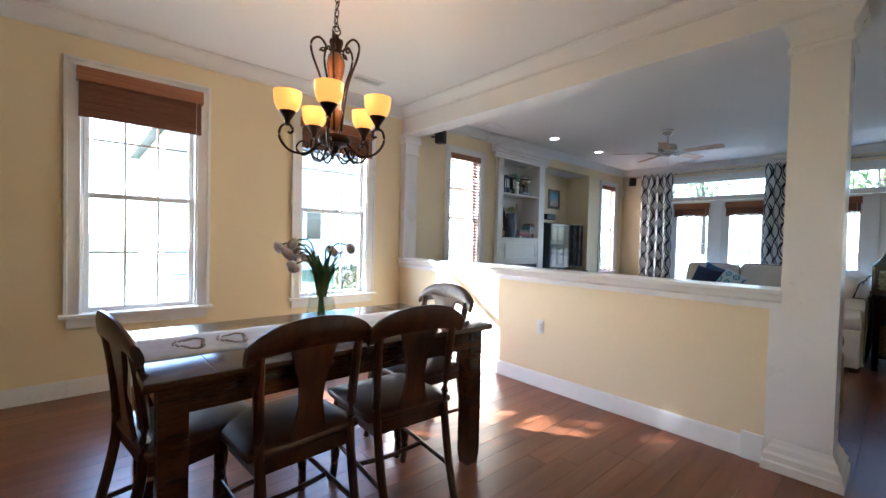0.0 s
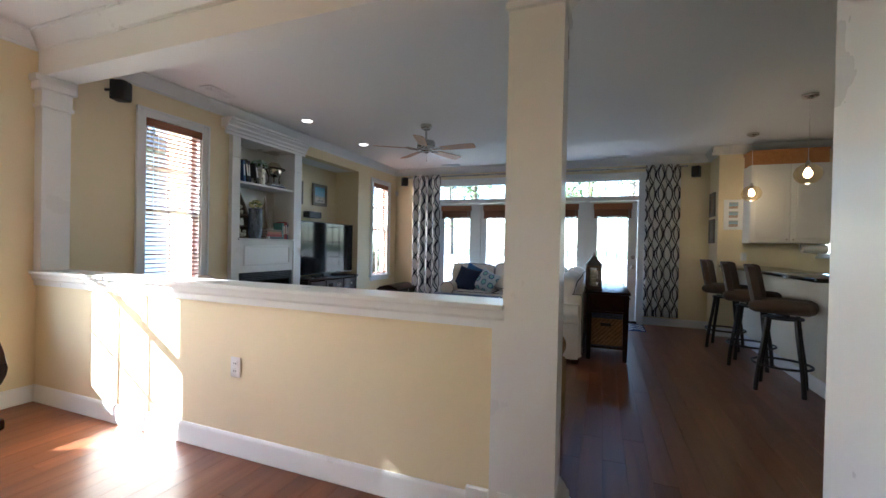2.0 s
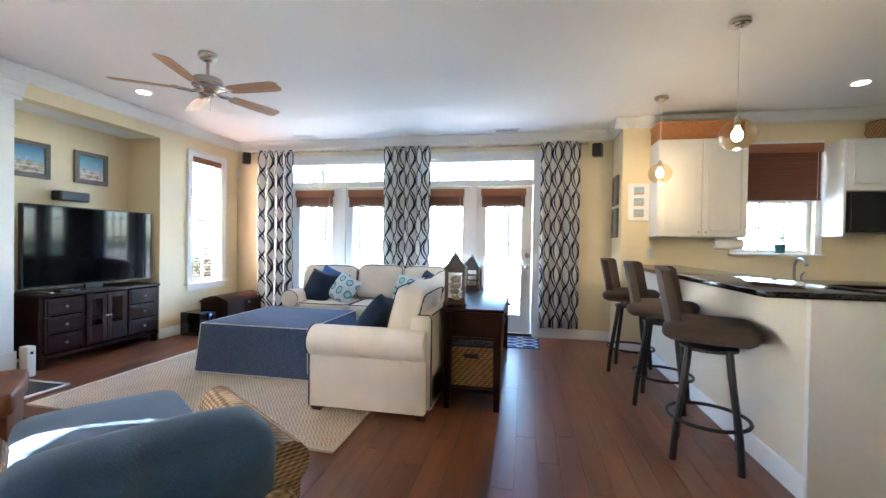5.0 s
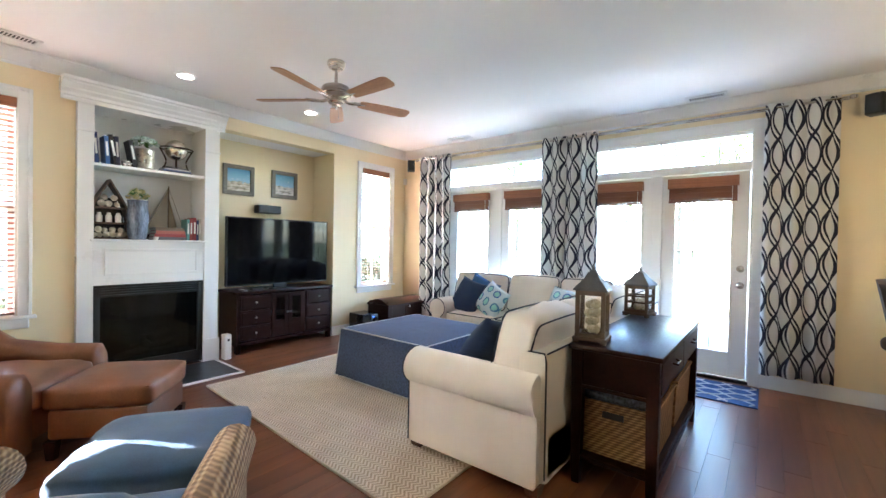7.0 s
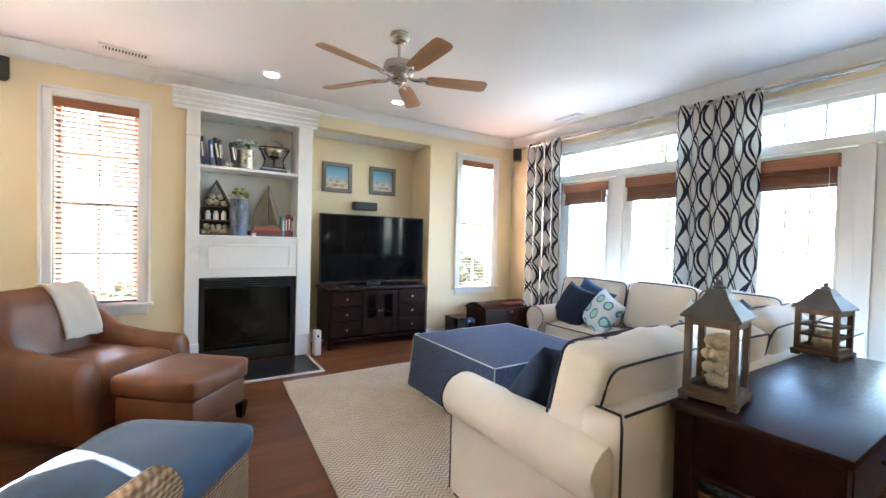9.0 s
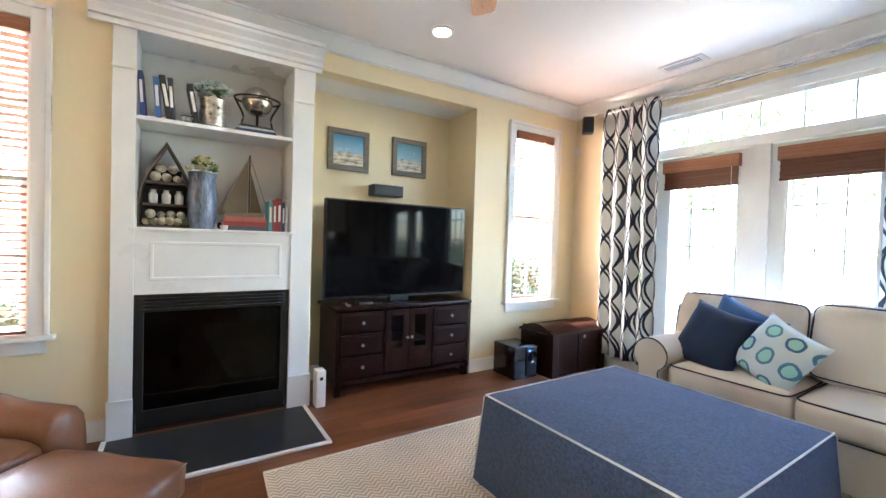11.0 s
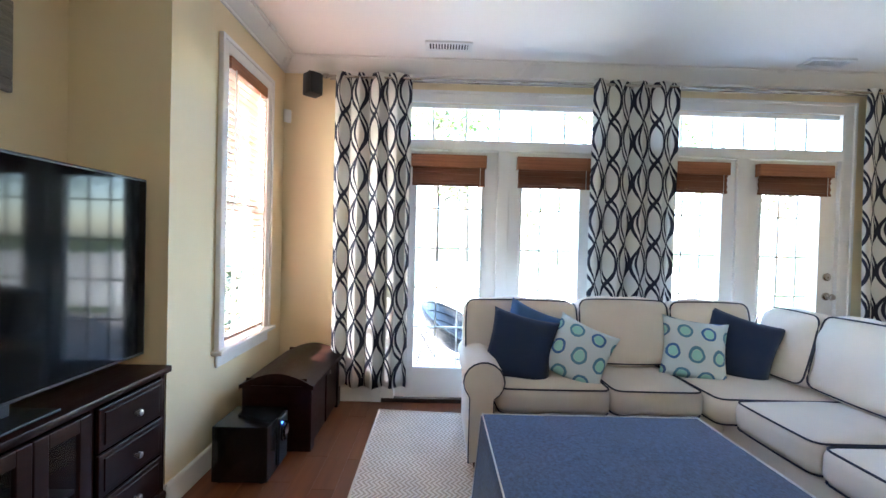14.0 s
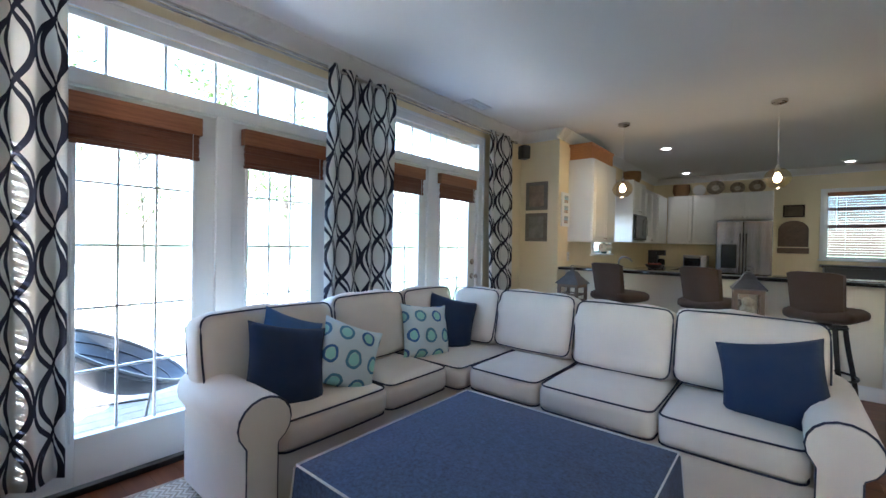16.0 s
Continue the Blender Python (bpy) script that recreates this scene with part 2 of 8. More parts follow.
M_BLUEP = surface("mid-blue pillow cloth", (0.05, 0.13, 0.30), 0.92, vary=0.15, scale=10, fine=320, relief=0.3, sheen=0.05)
M_BLUEV = surface("blue velvet", (0.035, 0.085, 0.165), 0.8, vary=0.35, scale=9, fine=200, relief=0.25, sheen=0.2)
M_WHITEPIPE = surface("white piping", (0.7, 0.7, 0.7), 0.8)
M_RING = ring_cloth("ring print cotton")
M_CURTAIN = curtain_cloth("ogee print cotton")
M_RUG = chevron("jute rug", (0.78, 0.69, 0.56), (0.50, 0.41, 0.30), 0.034, 0.028, amp=0.9, fine=120)
M_RUGEDGE = surface("jute binding", (0.68, 0.59, 0.46), 0.95, vary=0.15, fine=200, relief=0.5)
M_LEATHER = surface("tan leather", (0.195, 0.074, 0.031), 0.40, vary=0.34, scale=6, fine=130, relief=0.3, coat=0.1)
M_WICKER = woven("seagrass weave", (0.55, 0.38, 0.20), (0.34, 0.21, 0.10), 26, 20)
M_BASKET = woven("basket weave", (0.46, 0.27, 0.12), (0.26, 0.14, 0.06), 22, 14)
M_BLACKTV = surface("screen glass", (0.003, 0.003, 0.004), 0.06, vary=0.1, relief=0)
M_BLACKTV.node_tree.nodes["Principled BSDF"].inputs["Specular IOR Level"].default_value = 0.13
M_BLACK = surface("black plastic", (0.012, 0.012, 0.013), 0.4, vary=0.1)
M_BLACKGLOSS = surface("black lacquer", (0.01, 0.01, 0.011), 0.12, relief=0)
M_FIREMETAL = surface("black fire metal", (0.012, 0.012, 0.012), 0.35, vary=0.2)
M_SLATE = surface("black slate hearth", (0.022, 0.024, 0.027), 0.35, vary=0.25, scale=8)
M_LOG = surface("ceramic log", (0.16, 0.11, 0.075), 0.9, vary=0.4, scale=20, relief=0.6)
M_NICKEL = surface("brushed nickel", (0.50, 0.47, 0.43), 0.28, 1.0, vary=0.08, stretch=(1, 1, 20))
M_STEEL = surface("stainless steel", (0.33, 0.32, 0.31), 0.32, 1.0, vary=0.05, stretch=(30, 30, 1))
M_FANWOOD = wood("maple fan blade", (0.34, 0.17, 0.075), (0.52, 0.29, 0.14), 0.4, (1, 10, 10), 3)
M_BRONZE = surface("oil-rubbed bronze", (0.035, 0.018, 0.012), 0.4, 0.7, vary=0.3, scale=25)
M_AMBERWOOD = wood("carved amber wood", (0.13, 0.042, 0.012), (0.32, 0.125, 0.035), 0.35, (8, 8, 1), 6)
M_SHADEGLOW = emitter("lit amber glass", (1.0, 0.36, 0.06), 0.105)
M_BULB = emitter("warm bulb", (1.0, 0.70, 0.36), 4.0)
M_BARWALL = surface("cream bar wall paint", (0.72, 0.66, 0.53), 0.55, vary=0.015, scale=1.2, fine=220, relief=0.05)
# upright tone streaks in the colour imitate reflections on the doors
M_FRIDGE = surface("brushed steel with reflection streaks", (0.20, 0.19, 0.18), 0.24, 1.0, vary=0.4, scale=4, stretch=(3, 3, 0.05))
M_CANLIGHT = emitter("recessed lamp", (1.0, 0.93, 0.82), 1.0)
M_GLASS = clear_glass("window glass")
M_VASEGLASS = clear_glass("vase glass", (0.93, 0.96, 0.95))
# amber tint imitates the bulb's warm glow in clear glass
M_GLOWGLOBE = clear_glass("glow-tinted globe glass", (0.93, 0.84, 0.66), 0.10)
# near-black, so that the leaves stand in for deep shade outside
M_HEDGE = surface("shade-dark evergreen leaf", (0.016, 0.03, 0.012), 0.6, vary=0.3, scale=6)
M_LANTERN = surface("weathered wood lantern", (0.13, 0.088, 0.06), 0.75, vary=0.35, scale=18, relief=0.4)
M_ZINC = surface("zinc lantern roof", (0.095, 0.09, 0.09), 0.5, 0.4, vary=0.3, scale=14)
M_SHELL = surface("pale shells", (0.52, 0.46, 0.34), 0.7, vary=0.35, scale=25, relief=0.3)
M_STOOL = surface("brown suede", (0.055, 0.032, 0.02), 0.9, vary=0.15, sheen=0.05)
M_STOOLLEG = surface("dark stool metal", (0.018, 0.014, 0.012), 0.45, 0.4)
M_GRANITE = surface("black granite", (0.014, 0.014, 0.015), 0.08, vary=0.5, scale=60, relief=0)
M_CAB = surface("white cabinet paint", (0.74, 0.73, 0.70), 0.4, vary=0.03)
M_ORANGE = wood("orange cedar box", (0.42, 0.17, 0.055), (0.55, 0.25, 0.09), 0.6)
M_MATBLUE = surface("blue mat cloth", (0.022, 0.065, 0.18), 0.95, relief=0.4)
M_PLASTIC = surface("white plastic", (0.75, 0.74, 0.71), 0.4, vary=0.03)
M_THROW = surface("pale knitted throw", (0.62, 0.56, 0.48), 0.95, vary=0.08, fine=260, relief=0.5)
M_LEAF = surface("tulip leaf", (0.085, 0.19, 0.04), 0.5, vary=0.3)
M_PETAL = surface("pale tulip petal", (0.78, 0.66, 0.66), 0.6, vary=0.1)
M_RUNNER = surface("lace runner", (0.62, 0.58, 0.52), 0.9, vary=0.15, scale=20, fine=250, relief=0.5)
M_FRAMEGREY = wood("grey driftwood frame", (0.13, 0.115, 0.09), (0.25, 0.22, 0.18), 0.6, (1, 12, 12), 6)
M_LAWN = surface("lawn", (0.10, 0.13, 0.045), 0.95, vary=0.3, scale=1.2, fine=40)
M_DECK = wood("grey deck boards", (0.30, 0.27, 0.24), (0.42, 0.39, 0.35), 0.8, (1, 12, 12), 2)
M_FENCE = surface("white fence vinyl", (0.72, 0.72, 0.70), 0.5)
M_SIDING = surface("pale siding", (0.66, 0.68, 0.68), 0.6, vary=0.05)
M_TREELEAF = surface("spring leaf", (0.09, 0.14, 0.035), 0.7, vary=0.35, scale=4)
M_BARK = surface("bark", (0.11, 0.085, 0.065), 0.95, vary=0.3, relief=0.6)


# ---------- mesh helpers ----------
def box(bm, x0, x1, y0, y1, z0, z1, r=0.0, seg=2, m=None):
    v = [bm.verts.new((x, y, z)) for x in (x0, x1) for y in (y0, y1) for z in (z0, z1)]
    f = [bm.faces.new([v[i] for i in q]) for q in ((0, 1, 3, 2), (4, 6, 7, 5), (0, 4, 5, 1), (2, 3, 7, 6), (0, 2, 6, 4), (1, 5, 7, 3))]
    if r > 0:
        e = list({e for q in f for e in q.edges})
        out = bmesh.ops.bevel(bm, geom=e, offset=r, segments=seg, affect="EDGES", profile=0.5)
        v = list({w for q in out["faces"] for w in q.verts} | {w for w in v if w.is_valid})
    if m is not None:
        bmesh.ops.transform(bm, matrix=m, verts=v)
    return v


def boxes(*rows, r=0.0, seg=2):
    bm = bmesh.new()
    for q in rows:
        box(bm, *q[:6], r=q[6] if len(q) > 6 else r, seg=seg)
    return bm


def soft(sx, sy, sz, r, bulge=0.0, n=10, sag=0.0, lump=0.0):
    """A rounded cushion block about its centre, fuller in the middle."""
    bm = bmesh.new()
    bmesh.ops.create_cube(bm, size=2)
    bmesh.ops.subdivide_edges(bm, edges=bm.edges[:], cuts=n, use_grid_fill=True)
    for v in bm.verts:
        p = Vector((v.co.x * sx / 2, v.co.y * sy / 2, v.co.z * sz / 2))
        inner = Vector((max(-(sx / 2 - r), min(sx / 2 - r, p.x)), max(-(sy / 2 - r), min(sy / 2 - r, p.y)), max(-(sz / 2 - r), min(sz / 2 - r, p.z))))
        d = p - inner
        if d.length > 1e-6:
            p = inner + d.normalized() * r * min(1, max(abs(d.x), abs(d.y), abs(d.z)) / r)
        a = (1 - v.co.x ** 2) * (1 - v.co.y ** 2)
        p.z += bulge * a * (1 if v.co.z > 0 else -1) * abs(v.co.z) - sag * a * (v.co.z > 0)
        b2 = (1 - v.co.z ** 2)
        p.x += bulge * 0.5 * b2 * (1 - v.co.y ** 2) * v.co.x
        p.y += bulge * 0.5 * b2 * (1 - v.co.x ** 2) * v.co.y
        if lump:
            p += Vector((1, 1, 1)) * lump * noise.noise(p * 7 + Vector((sx * 9, sy * 5, 0)))
        v.co = p
    return bm


def throw_pillow(s, thick):
    """A knife-edged square pillow with pulled-out corners, lying in its XZ plane, with UV in metres."""
    bm = bmesh.new()
    uvl = bm.loops.layers.uv.new("UVMap")
    n = 14
    rows = {}
    for side in (-1, 1):
        for i in range(n + 1):
            for j in range(n + 1):
                u, w = i / n * 2 - 1, j / n * 2 - 1
                edge = i in (0, n) or j in (0, n)
                if edge and side == 1:
                    rows[side, i, j] = rows[-1, i, j]
                    continue
                pinch = 1 - 0.10 * ((1 - u * u) * (abs(w) ** 3)), 1 - 0.10 * ((1 - w * w) * (abs(u) ** 3))
                h = thick / 2 * ((1 - u ** 2) * (1 - w ** 2)) ** 0.42
                h *= 1 + 0.15 * noise.noise(Vector((u * 2, w * 2, side + s)))
                rows[side, i, j] = bm.verts.new((u * s / 2 * pinch[1], side * h, w * s / 2 * pinch[0] - 0.015 * (w < 0) * (1 - u * u)))
    for side in (-1, 1):
        for i in range(n):
            for j in range(n):
                q = [(i, j), (i + 1, j), (i + 1, j + 1), (i, j + 1)]
                if side == 1:
                    q.reverse()
                f = bm.faces.new([rows[side, a, c] for a, c in q])
                for lp, (a, c) in zip(f.loops, q):
                    lp[uvl].uv = (a / n * s + 0.08, c / n * s + 0.05)
    return bm


def lathe(profile, n=24):
    """A turned shape round z from (radius, height) pairs."""
    bm = bmesh.new()
    rings = [[bm.verts.new((r * math.cos(2 * math.pi * k / n), r * math.sin(2 * math.pi * k / n), z)) for k in range(n)] for r, z in profile]
    for a, b in zip(rings, rings[1:]):
        for k in range(n):
            bm.faces.new((a[k], a[(k + 1) % n], b[(k + 1) % n], b[k]))
    for ring, flip in ((rings[0], True), (rings[-1], False)):
        bm.faces.new(ring[::-1] if flip else ring)
    return bm


def tube(bm, pts, rad, n=8, closed=False):
    """A round bar along points; rad may be one radius or one for each point."""
    pts = [Vector(p) for p in pts]
    rads = rad if isinstance(rad, (list, tuple)) else [rad] * len(pts)
    rings = []
    up = Vector((0, 0, 1))
    for k, p in enumerate(pts):
        a = pts[k - 1] if k or closed else p
        b = pts[(k + 1) % len(pts)] if k < len(pts) - 1 or closed else p
        d = (b - a).normalized()
        s = d.cross(up)
        if s.length < 0.05:
            s = d.cross(Vector((1, 0, 0)))
        s.normalize()
        w = s.cross(d)
        rings.append([bm.verts.new(p + (s * math.cos(2 * math.pi * i / n) + w * math.sin(2 * math.pi * i / n)) * rads[k]) for i in range(n)])
    pairs = list(zip(rings, rings[1:])) + ([(rings[-1], rings[0])] if closed else [])
    for a, b in pairs:
        for i in range(n):
            bm.faces.new((a[i], a[(i + 1) % n], b[(i + 1) % n], b[i]))
    if not closed:
        bm.faces.new(rings[0][::-1])
        bm.faces.new(rings[-1])
    return bm


def tubes(rows, n=8):
    bm = bmesh.new()
    for pts, rad in rows:
        tube(bm, pts, rad, n)
    return bm


def extrude_profile(prof, a, b, up=Vector((0, 0, 1)), out=Vector((0, 1, 0))):
    """A moulding: profile points (out, up) swept from a to b."""
    bm = bmesh.new()
    a, b = Vector(a), Vector(b)
    r0 = [bm.verts.new(a + out * p + up * q) for p, q in prof]
    r1 = [bm.verts.new(b + out * p + up * q) for p, q in prof]
    n = len(prof)
    for k in range(n):
        bm.faces.new((r0[k], r0[(k + 1) % n], r1[(k + 1) % n], r1[k]))
    bm.faces.new(r0[::-1])
    bm.faces.new(r1)
    bmesh.ops.recalc_face_normals(bm, faces=bm.faces[:])
    return bm


def smooth_spline(pts, n=8):
    """A Catmull-Rom line through the points."""
    pts = [Vector(p) for p in pts]
    out = []
    for k in range(len(pts) - 1):
        p0, p1, p2, p3 = pts[max(k - 1, 0)], pts[k], pts[k + 1], pts[min(k + 2, len(pts) - 1)]
        for i in range(n):
            t = i / n
            out.append(0.5 * ((2 * p1) + (p2 - p0) * t + (2 * p0 - 5 * p1 + 4 * p2 - p3) * t * t + (3 * p1 - p0 - 3 * p2 + p3) * t ** 3))
    return out + [pts[-1]]


def mesh_of(name, bm, material, smooth=False):
    bmesh.ops.recalc_face_normals(bm, faces=bm.faces[:])
    me = bpy.data.meshes.new(name)
    bm.to_mesh(me)
    bm.free()
    if smooth:
        me.polygons.foreach_set("use_smooth", [True] * len(me.polygons))
        if smooth != "all":
            me.set_sharp_from_angle(angle=radians(42))
    me.materials.append(material)
    return me


def part(name, bm, material, parent, label="", smooth=True, m=None):
    o = new(name, mesh_of(name, bm, material, smooth))
    o.parent = parent
    if m is not None:
        o.matrix_basis = m
    if label:
        tagged(o, label)
    return o


def thing(name, label, category, m=None, group="", kind=""):
    o = new(name)
    o.empty_display_size = 0.1
    if m is not None:
        o.matrix_basis = m
    return tagged(o, label, category, group, kind)


def solid(name, bm, material, label, category, group="", kind="", smooth=True, m=None):
    o = new(name, mesh_of(name, bm, material, smooth))
    if m is not None:
        o.matrix_basis = m
    return tagged(o, label, category, group, kind)


def structure(name, bm, material, label, category, smooth=False):
    return solid(name, bm, material, label, category, kind="structure", smooth=smooth)

# ---------- structure ----------
H = 2.74          # ceiling
YN = 4.13         # inner face of the long outer wall
XE = 9.10         # inner face of the garden wall
XK = 8.57         # kitchen side wall
YK = -6.25        # kitchen back wall
YH = -0.57        # hall wall by the dining room


def wall_x(name, x0, x1, y0, y1, openings, label, z1=H):
    """A wall that runs along x with rectangular openings (xa, xb, za, zb)."""
    bm = bmesh.new()
    xs = x0
    for xa, xb, za, zb in sorted(openings):
        box(bm, xs, xa, y0, y1, 0, z1)
        if za > 0:
            box(bm, xa, xb, y0, y1, 0, za)
        if zb < z1:
            box(bm, xa, xb, y0, y1, zb, z1)
        xs = xb
    box(bm, xs, x1, y0, y1, 0, z1)
    return structure(name, bm, M_WALL, label, "wall")


def wall_y(name, x0, x1, y0, y1, openings, label, z1=H):
    bm = bmesh.new()
    ys = y0
    for ya, yb, za, zb in sorted(openings):
        box(bm, x0, x1, ys, ya, 0, z1)
        if za > 0:
            box(bm, x0, x1, ya, yb, 0, za)
        if zb < z1:
            box(bm, x0, x1, ya, yb, zb, z1)
        ys = yb
    box(bm, x0, x1, ys, y1, 0, z1)
    return structure(name, bm, M_WALL, label, "wall")


DW1 = (0.475, 1.22, 0.60, 2.37)
DW2 = (2.12, 2.878, 0.60, 2.37)
LW1 = (4.125, 4.70, 0.65, 2.37)
LW2 = (8.195, 8.75, 0.65, 2.37)
BOOK = (5.045, 6.20, 0.0, 2.50)
NICHE = (6.22, 7.71, 0.0, 2.485)
wall_x("wall_north", -2.6, 9.35, YN, YN + 0.14, [DW1, DW2, LW1, LW2, BOOK, NICHE], "warm yellow painted plaster wall with sash windows and a fireplace")
for k, q in enumerate(((6.20, 7.73, 4.605, 4.74, 0, H), (6.20, 6.218, 4.27, 4.605, 0, 2.485), (7.712, 7.83, 4.27, 4.85, 0, H), (4.86, 6.168, 4.72, 4.85, 0, H), (4.86, 4.958, 4.27, 4.72, 0, H))):
    structure("wall_alcove_%d" % (k + 1), boxes(q), M_WALL, "yellow plaster alcove wall behind the television", "wall")
structure("ceiling_alcove", boxes((6.22, 7.71, 4.27, 4.605, 2.485, H)), M_CEIL, "white plaster soffit over the television alcove", "ceiling")
wall_y("wall_east", XE, XE + 0.14, -1.40, 4.27, [(-0.40, 3.30, 0.0, 2.42)], "warm yellow wall round the garden doors")
wall_x("wall_return", XK, XE + 0.14, -1.54, -1.40, [], "short yellow wall beside the garden doors")
KWIN = (-3.36, -2.62, 1.19, 2.35)
wall_y("wall_kitchen", XK, XK + 0.14, YK, -1.54, [KWIN], "yellow kitchen wall with a window over the sink")
BWIN = (4.65, 5.85, 1.15, 2.30)
wall_x("wall_south", 3.13, XK + 0.14, YK - 0.14, YK, [BWIN], "yellow kitchen back wall")
wall_y("wall_west", -2.74, -2.6, YH - 0.14, 4.27, [], "yellow dining room wall")
wall_x("wall_hall", -2.6, 3.26, YH - 0.14, YH, [], "yellow hall wall with a thermostat")
wall_y("wall_kitchen_west", 3.12, 3.26, YK, YH - 0.14, [], "yellow wall closing the kitchen")
structure("ceiling", boxes((-2.74, 9.24, YK - 0.14, 4.85, H, H + 0.12)), M_CEIL, "smooth white plaster ceiling", "ceiling")

# half wall, column and beam between the two rooms
structure("wall_half", boxes((3.35, 3.49, 0.545, YN, 0, 0.915)), M_WALL, "low yellow half wall between dining and living room", "wall")
CAPP = [(0.0, 0.0), (0.012, 0.0), (0.012, 0.03), (0.03, 0.045), (0.03, 0.07), (0.05, 0.078), (0.05, 0.092), (0.044, 0.1), (0.0, 0.1)]
bm = boxes((3.302, 3.54, 0.545, YN, 0.957, 0.985, 0.006))
for out, x in ((-1, 3.35), (1, 3.49)):
    b2 = extrude_profile([(0, 0.875), (0.014, 0.875), (0.014, 0.91), (0.026, 0.925), (0.03, 0.957), (0, 0.957)], (x, 0.545, 0), (x, YN, 0), out=Vector((out, 0, 0)))
    tmp = bpy.data.meshes.new("tmp")
    b2.to_mesh(tmp)
    b2.free()
    bm.from_mesh(tmp)
    bpy.data.meshes.remove(tmp)
structure("trim_cap", bm, M_TRIM, "white moulded cap along the half wall", "trim")
structure("beam", boxes((3.35, 3.55, YH - 0.1, YN, 2.44, H)), M_CEIL, "boxed white ceiling beam between the rooms", "beam")


def moulded(name, runs, prof, label, category="trim", material=None):
    """Lengths of moulding: (from, to, outward direction) at height z."""
    bm = bmesh.new()
    for a, b, out, z in runs:
        q = extrude_profile(prof, (*a, z), (*b, z), out=Vector((*out, 0)))
        tmp = bpy.data.meshes.new("tmp")
        q.to_mesh(tmp)
        q.free()
        bm.from_mesh(tmp)
        bpy.data.meshes.remove(tmp)
    return structure(name, bm, material or M_TRIM, label, category, smooth=True)


CROWN = [(0, 0), (0, -0.115), (0.012, -0.115), (0.014, -0.098), (0.03, -0.088), (0.052, -0.058), (0.082, -0.032), (0.088, -0.016), (0.10, -0.014), (0.10, 0)]
c = 0.1
moulded("trim_crown", [
    ((-2.6, YN), (3.35, YN), (0, -1), H - 0.002), ((3.55, YN), (XE, YN), (0, -1), H - 0.002),
    ((XE, YN), (XE, -1.40), (-1, 0), H - 0.002), ((XE, -1.40), (XK, -1.40), (0, 1), H - 0.002), ((XK, -1.40 + c), (XK, YK), (-1, 0), H - 0.002),
    ((3.35, YN), (3.35, YH), (-1, 0), H - 0.002), ((3.55, YN), (3.55, YH), (1, 0), H - 0.002),
    ((-2.6, YH), (3.35, YH), (0, 1), H - 0.002), ((-2.6, YN), (-2.6, YH), (1, 0), H - 0.002), ((3.27, YK), (XK, YK), (0, 1), H - 0.002)], CROWN, "white crown moulding along the ceiling")
BASE = [(0, 0.002), (0.018, 0.002), (0.018, 0.012), (0.014, 0.02), (0.014, 0.105), (0.01, 0.118), (0.005, 0.125), (0.0, 0.125)]
moulded("baseboard", [
    ((-2.6, YN), (3.35, YN), (0, -1), 0), ((3.49, YN), (5.045, YN), (0, -1), 0), ((7.71, YN), (XE, YN), (0, -1), 0), ((6.22, 4.605), (7.71, 4.605), (0, -1), 0), ((7.712, 4.605), (7.712, YN - 0.014), (-1, 0), 0),
    ((XE, YN), (XE, 3.37), (-1, 0), 0), ((XE, -0.49), (XE, -1.40), (-1, 0), 0), ((XE, -1.40), (XK - 0.014, -1.40), (0, 1), 0), ((XK, -1.40), (XK, -1.62), (-1, 0), 0),
    ((3.35, YN), (3.35, 0.70), (-1, 0), 0), ((3.49, YN), (3.49, 0.6), (1, 0), 0), ((-2.6, YH), (2.93, YH), (0, 1), 0), ((-2.6, YN), (-2.6, YH), (1, 0), 0)], BASE, "white baseboard with a moulded top")


def square_rings(rows, cx, cy):
    """A square post: (half width, height) stations."""
    bm = bmesh.new()
    rings = [[bm.verts.new((cx + sx * w, cy + sy * w, z)) for sx, sy in ((-1, -1), (1, -1), (1, 1), (-1, 1))] for w, z in rows]
    for a, b in zip(rings, rings[1:]):
        for k in range(4):
            bm.faces.new((a[k], a[(k + 1) % 4], b[(k + 1) % 4], b[k]))
    bm.faces.new(rings[0][::-1])
    bm.faces.new(rings[-1])
    return bm


col = thing("column", "square white painted column with stepped base and capital", "column")
part("base", square_rings([(0.168, 0), (0.168, 0.045), (0.16, 0.055), (0.16, 0.085), (0.148, 0.10), (0.14, 0.125), (0.13, 0.14), (0.122, 0.16)], 3.45, 0.435), M_TRIM, col, smooth=False)
part("shaft", square_rings([(0.118, 0.16), (0.116, 2.26)], 3.45, 0.435), M_TRIM, col, smooth=False)
part("capital", square_rings([(0.12, 2.255), (0.13, 2.262), (0.13, 2.285), (0.122, 2.292), (0.122, 2.345), (0.135, 2.36), (0.155, 2.40), (0.165, 2.415), (0.165, 2.4395)], 3.45, 0.435), M_TRIM, col, smooth=False)
part("plinth_block", boxes((3.325, 3.35, 0.60, 0.705, 0, 0.155, 0.004), (3.34, 3.50, 0.55, 0.60, 0, 0.915)), M_TRIM, col, smooth=False)

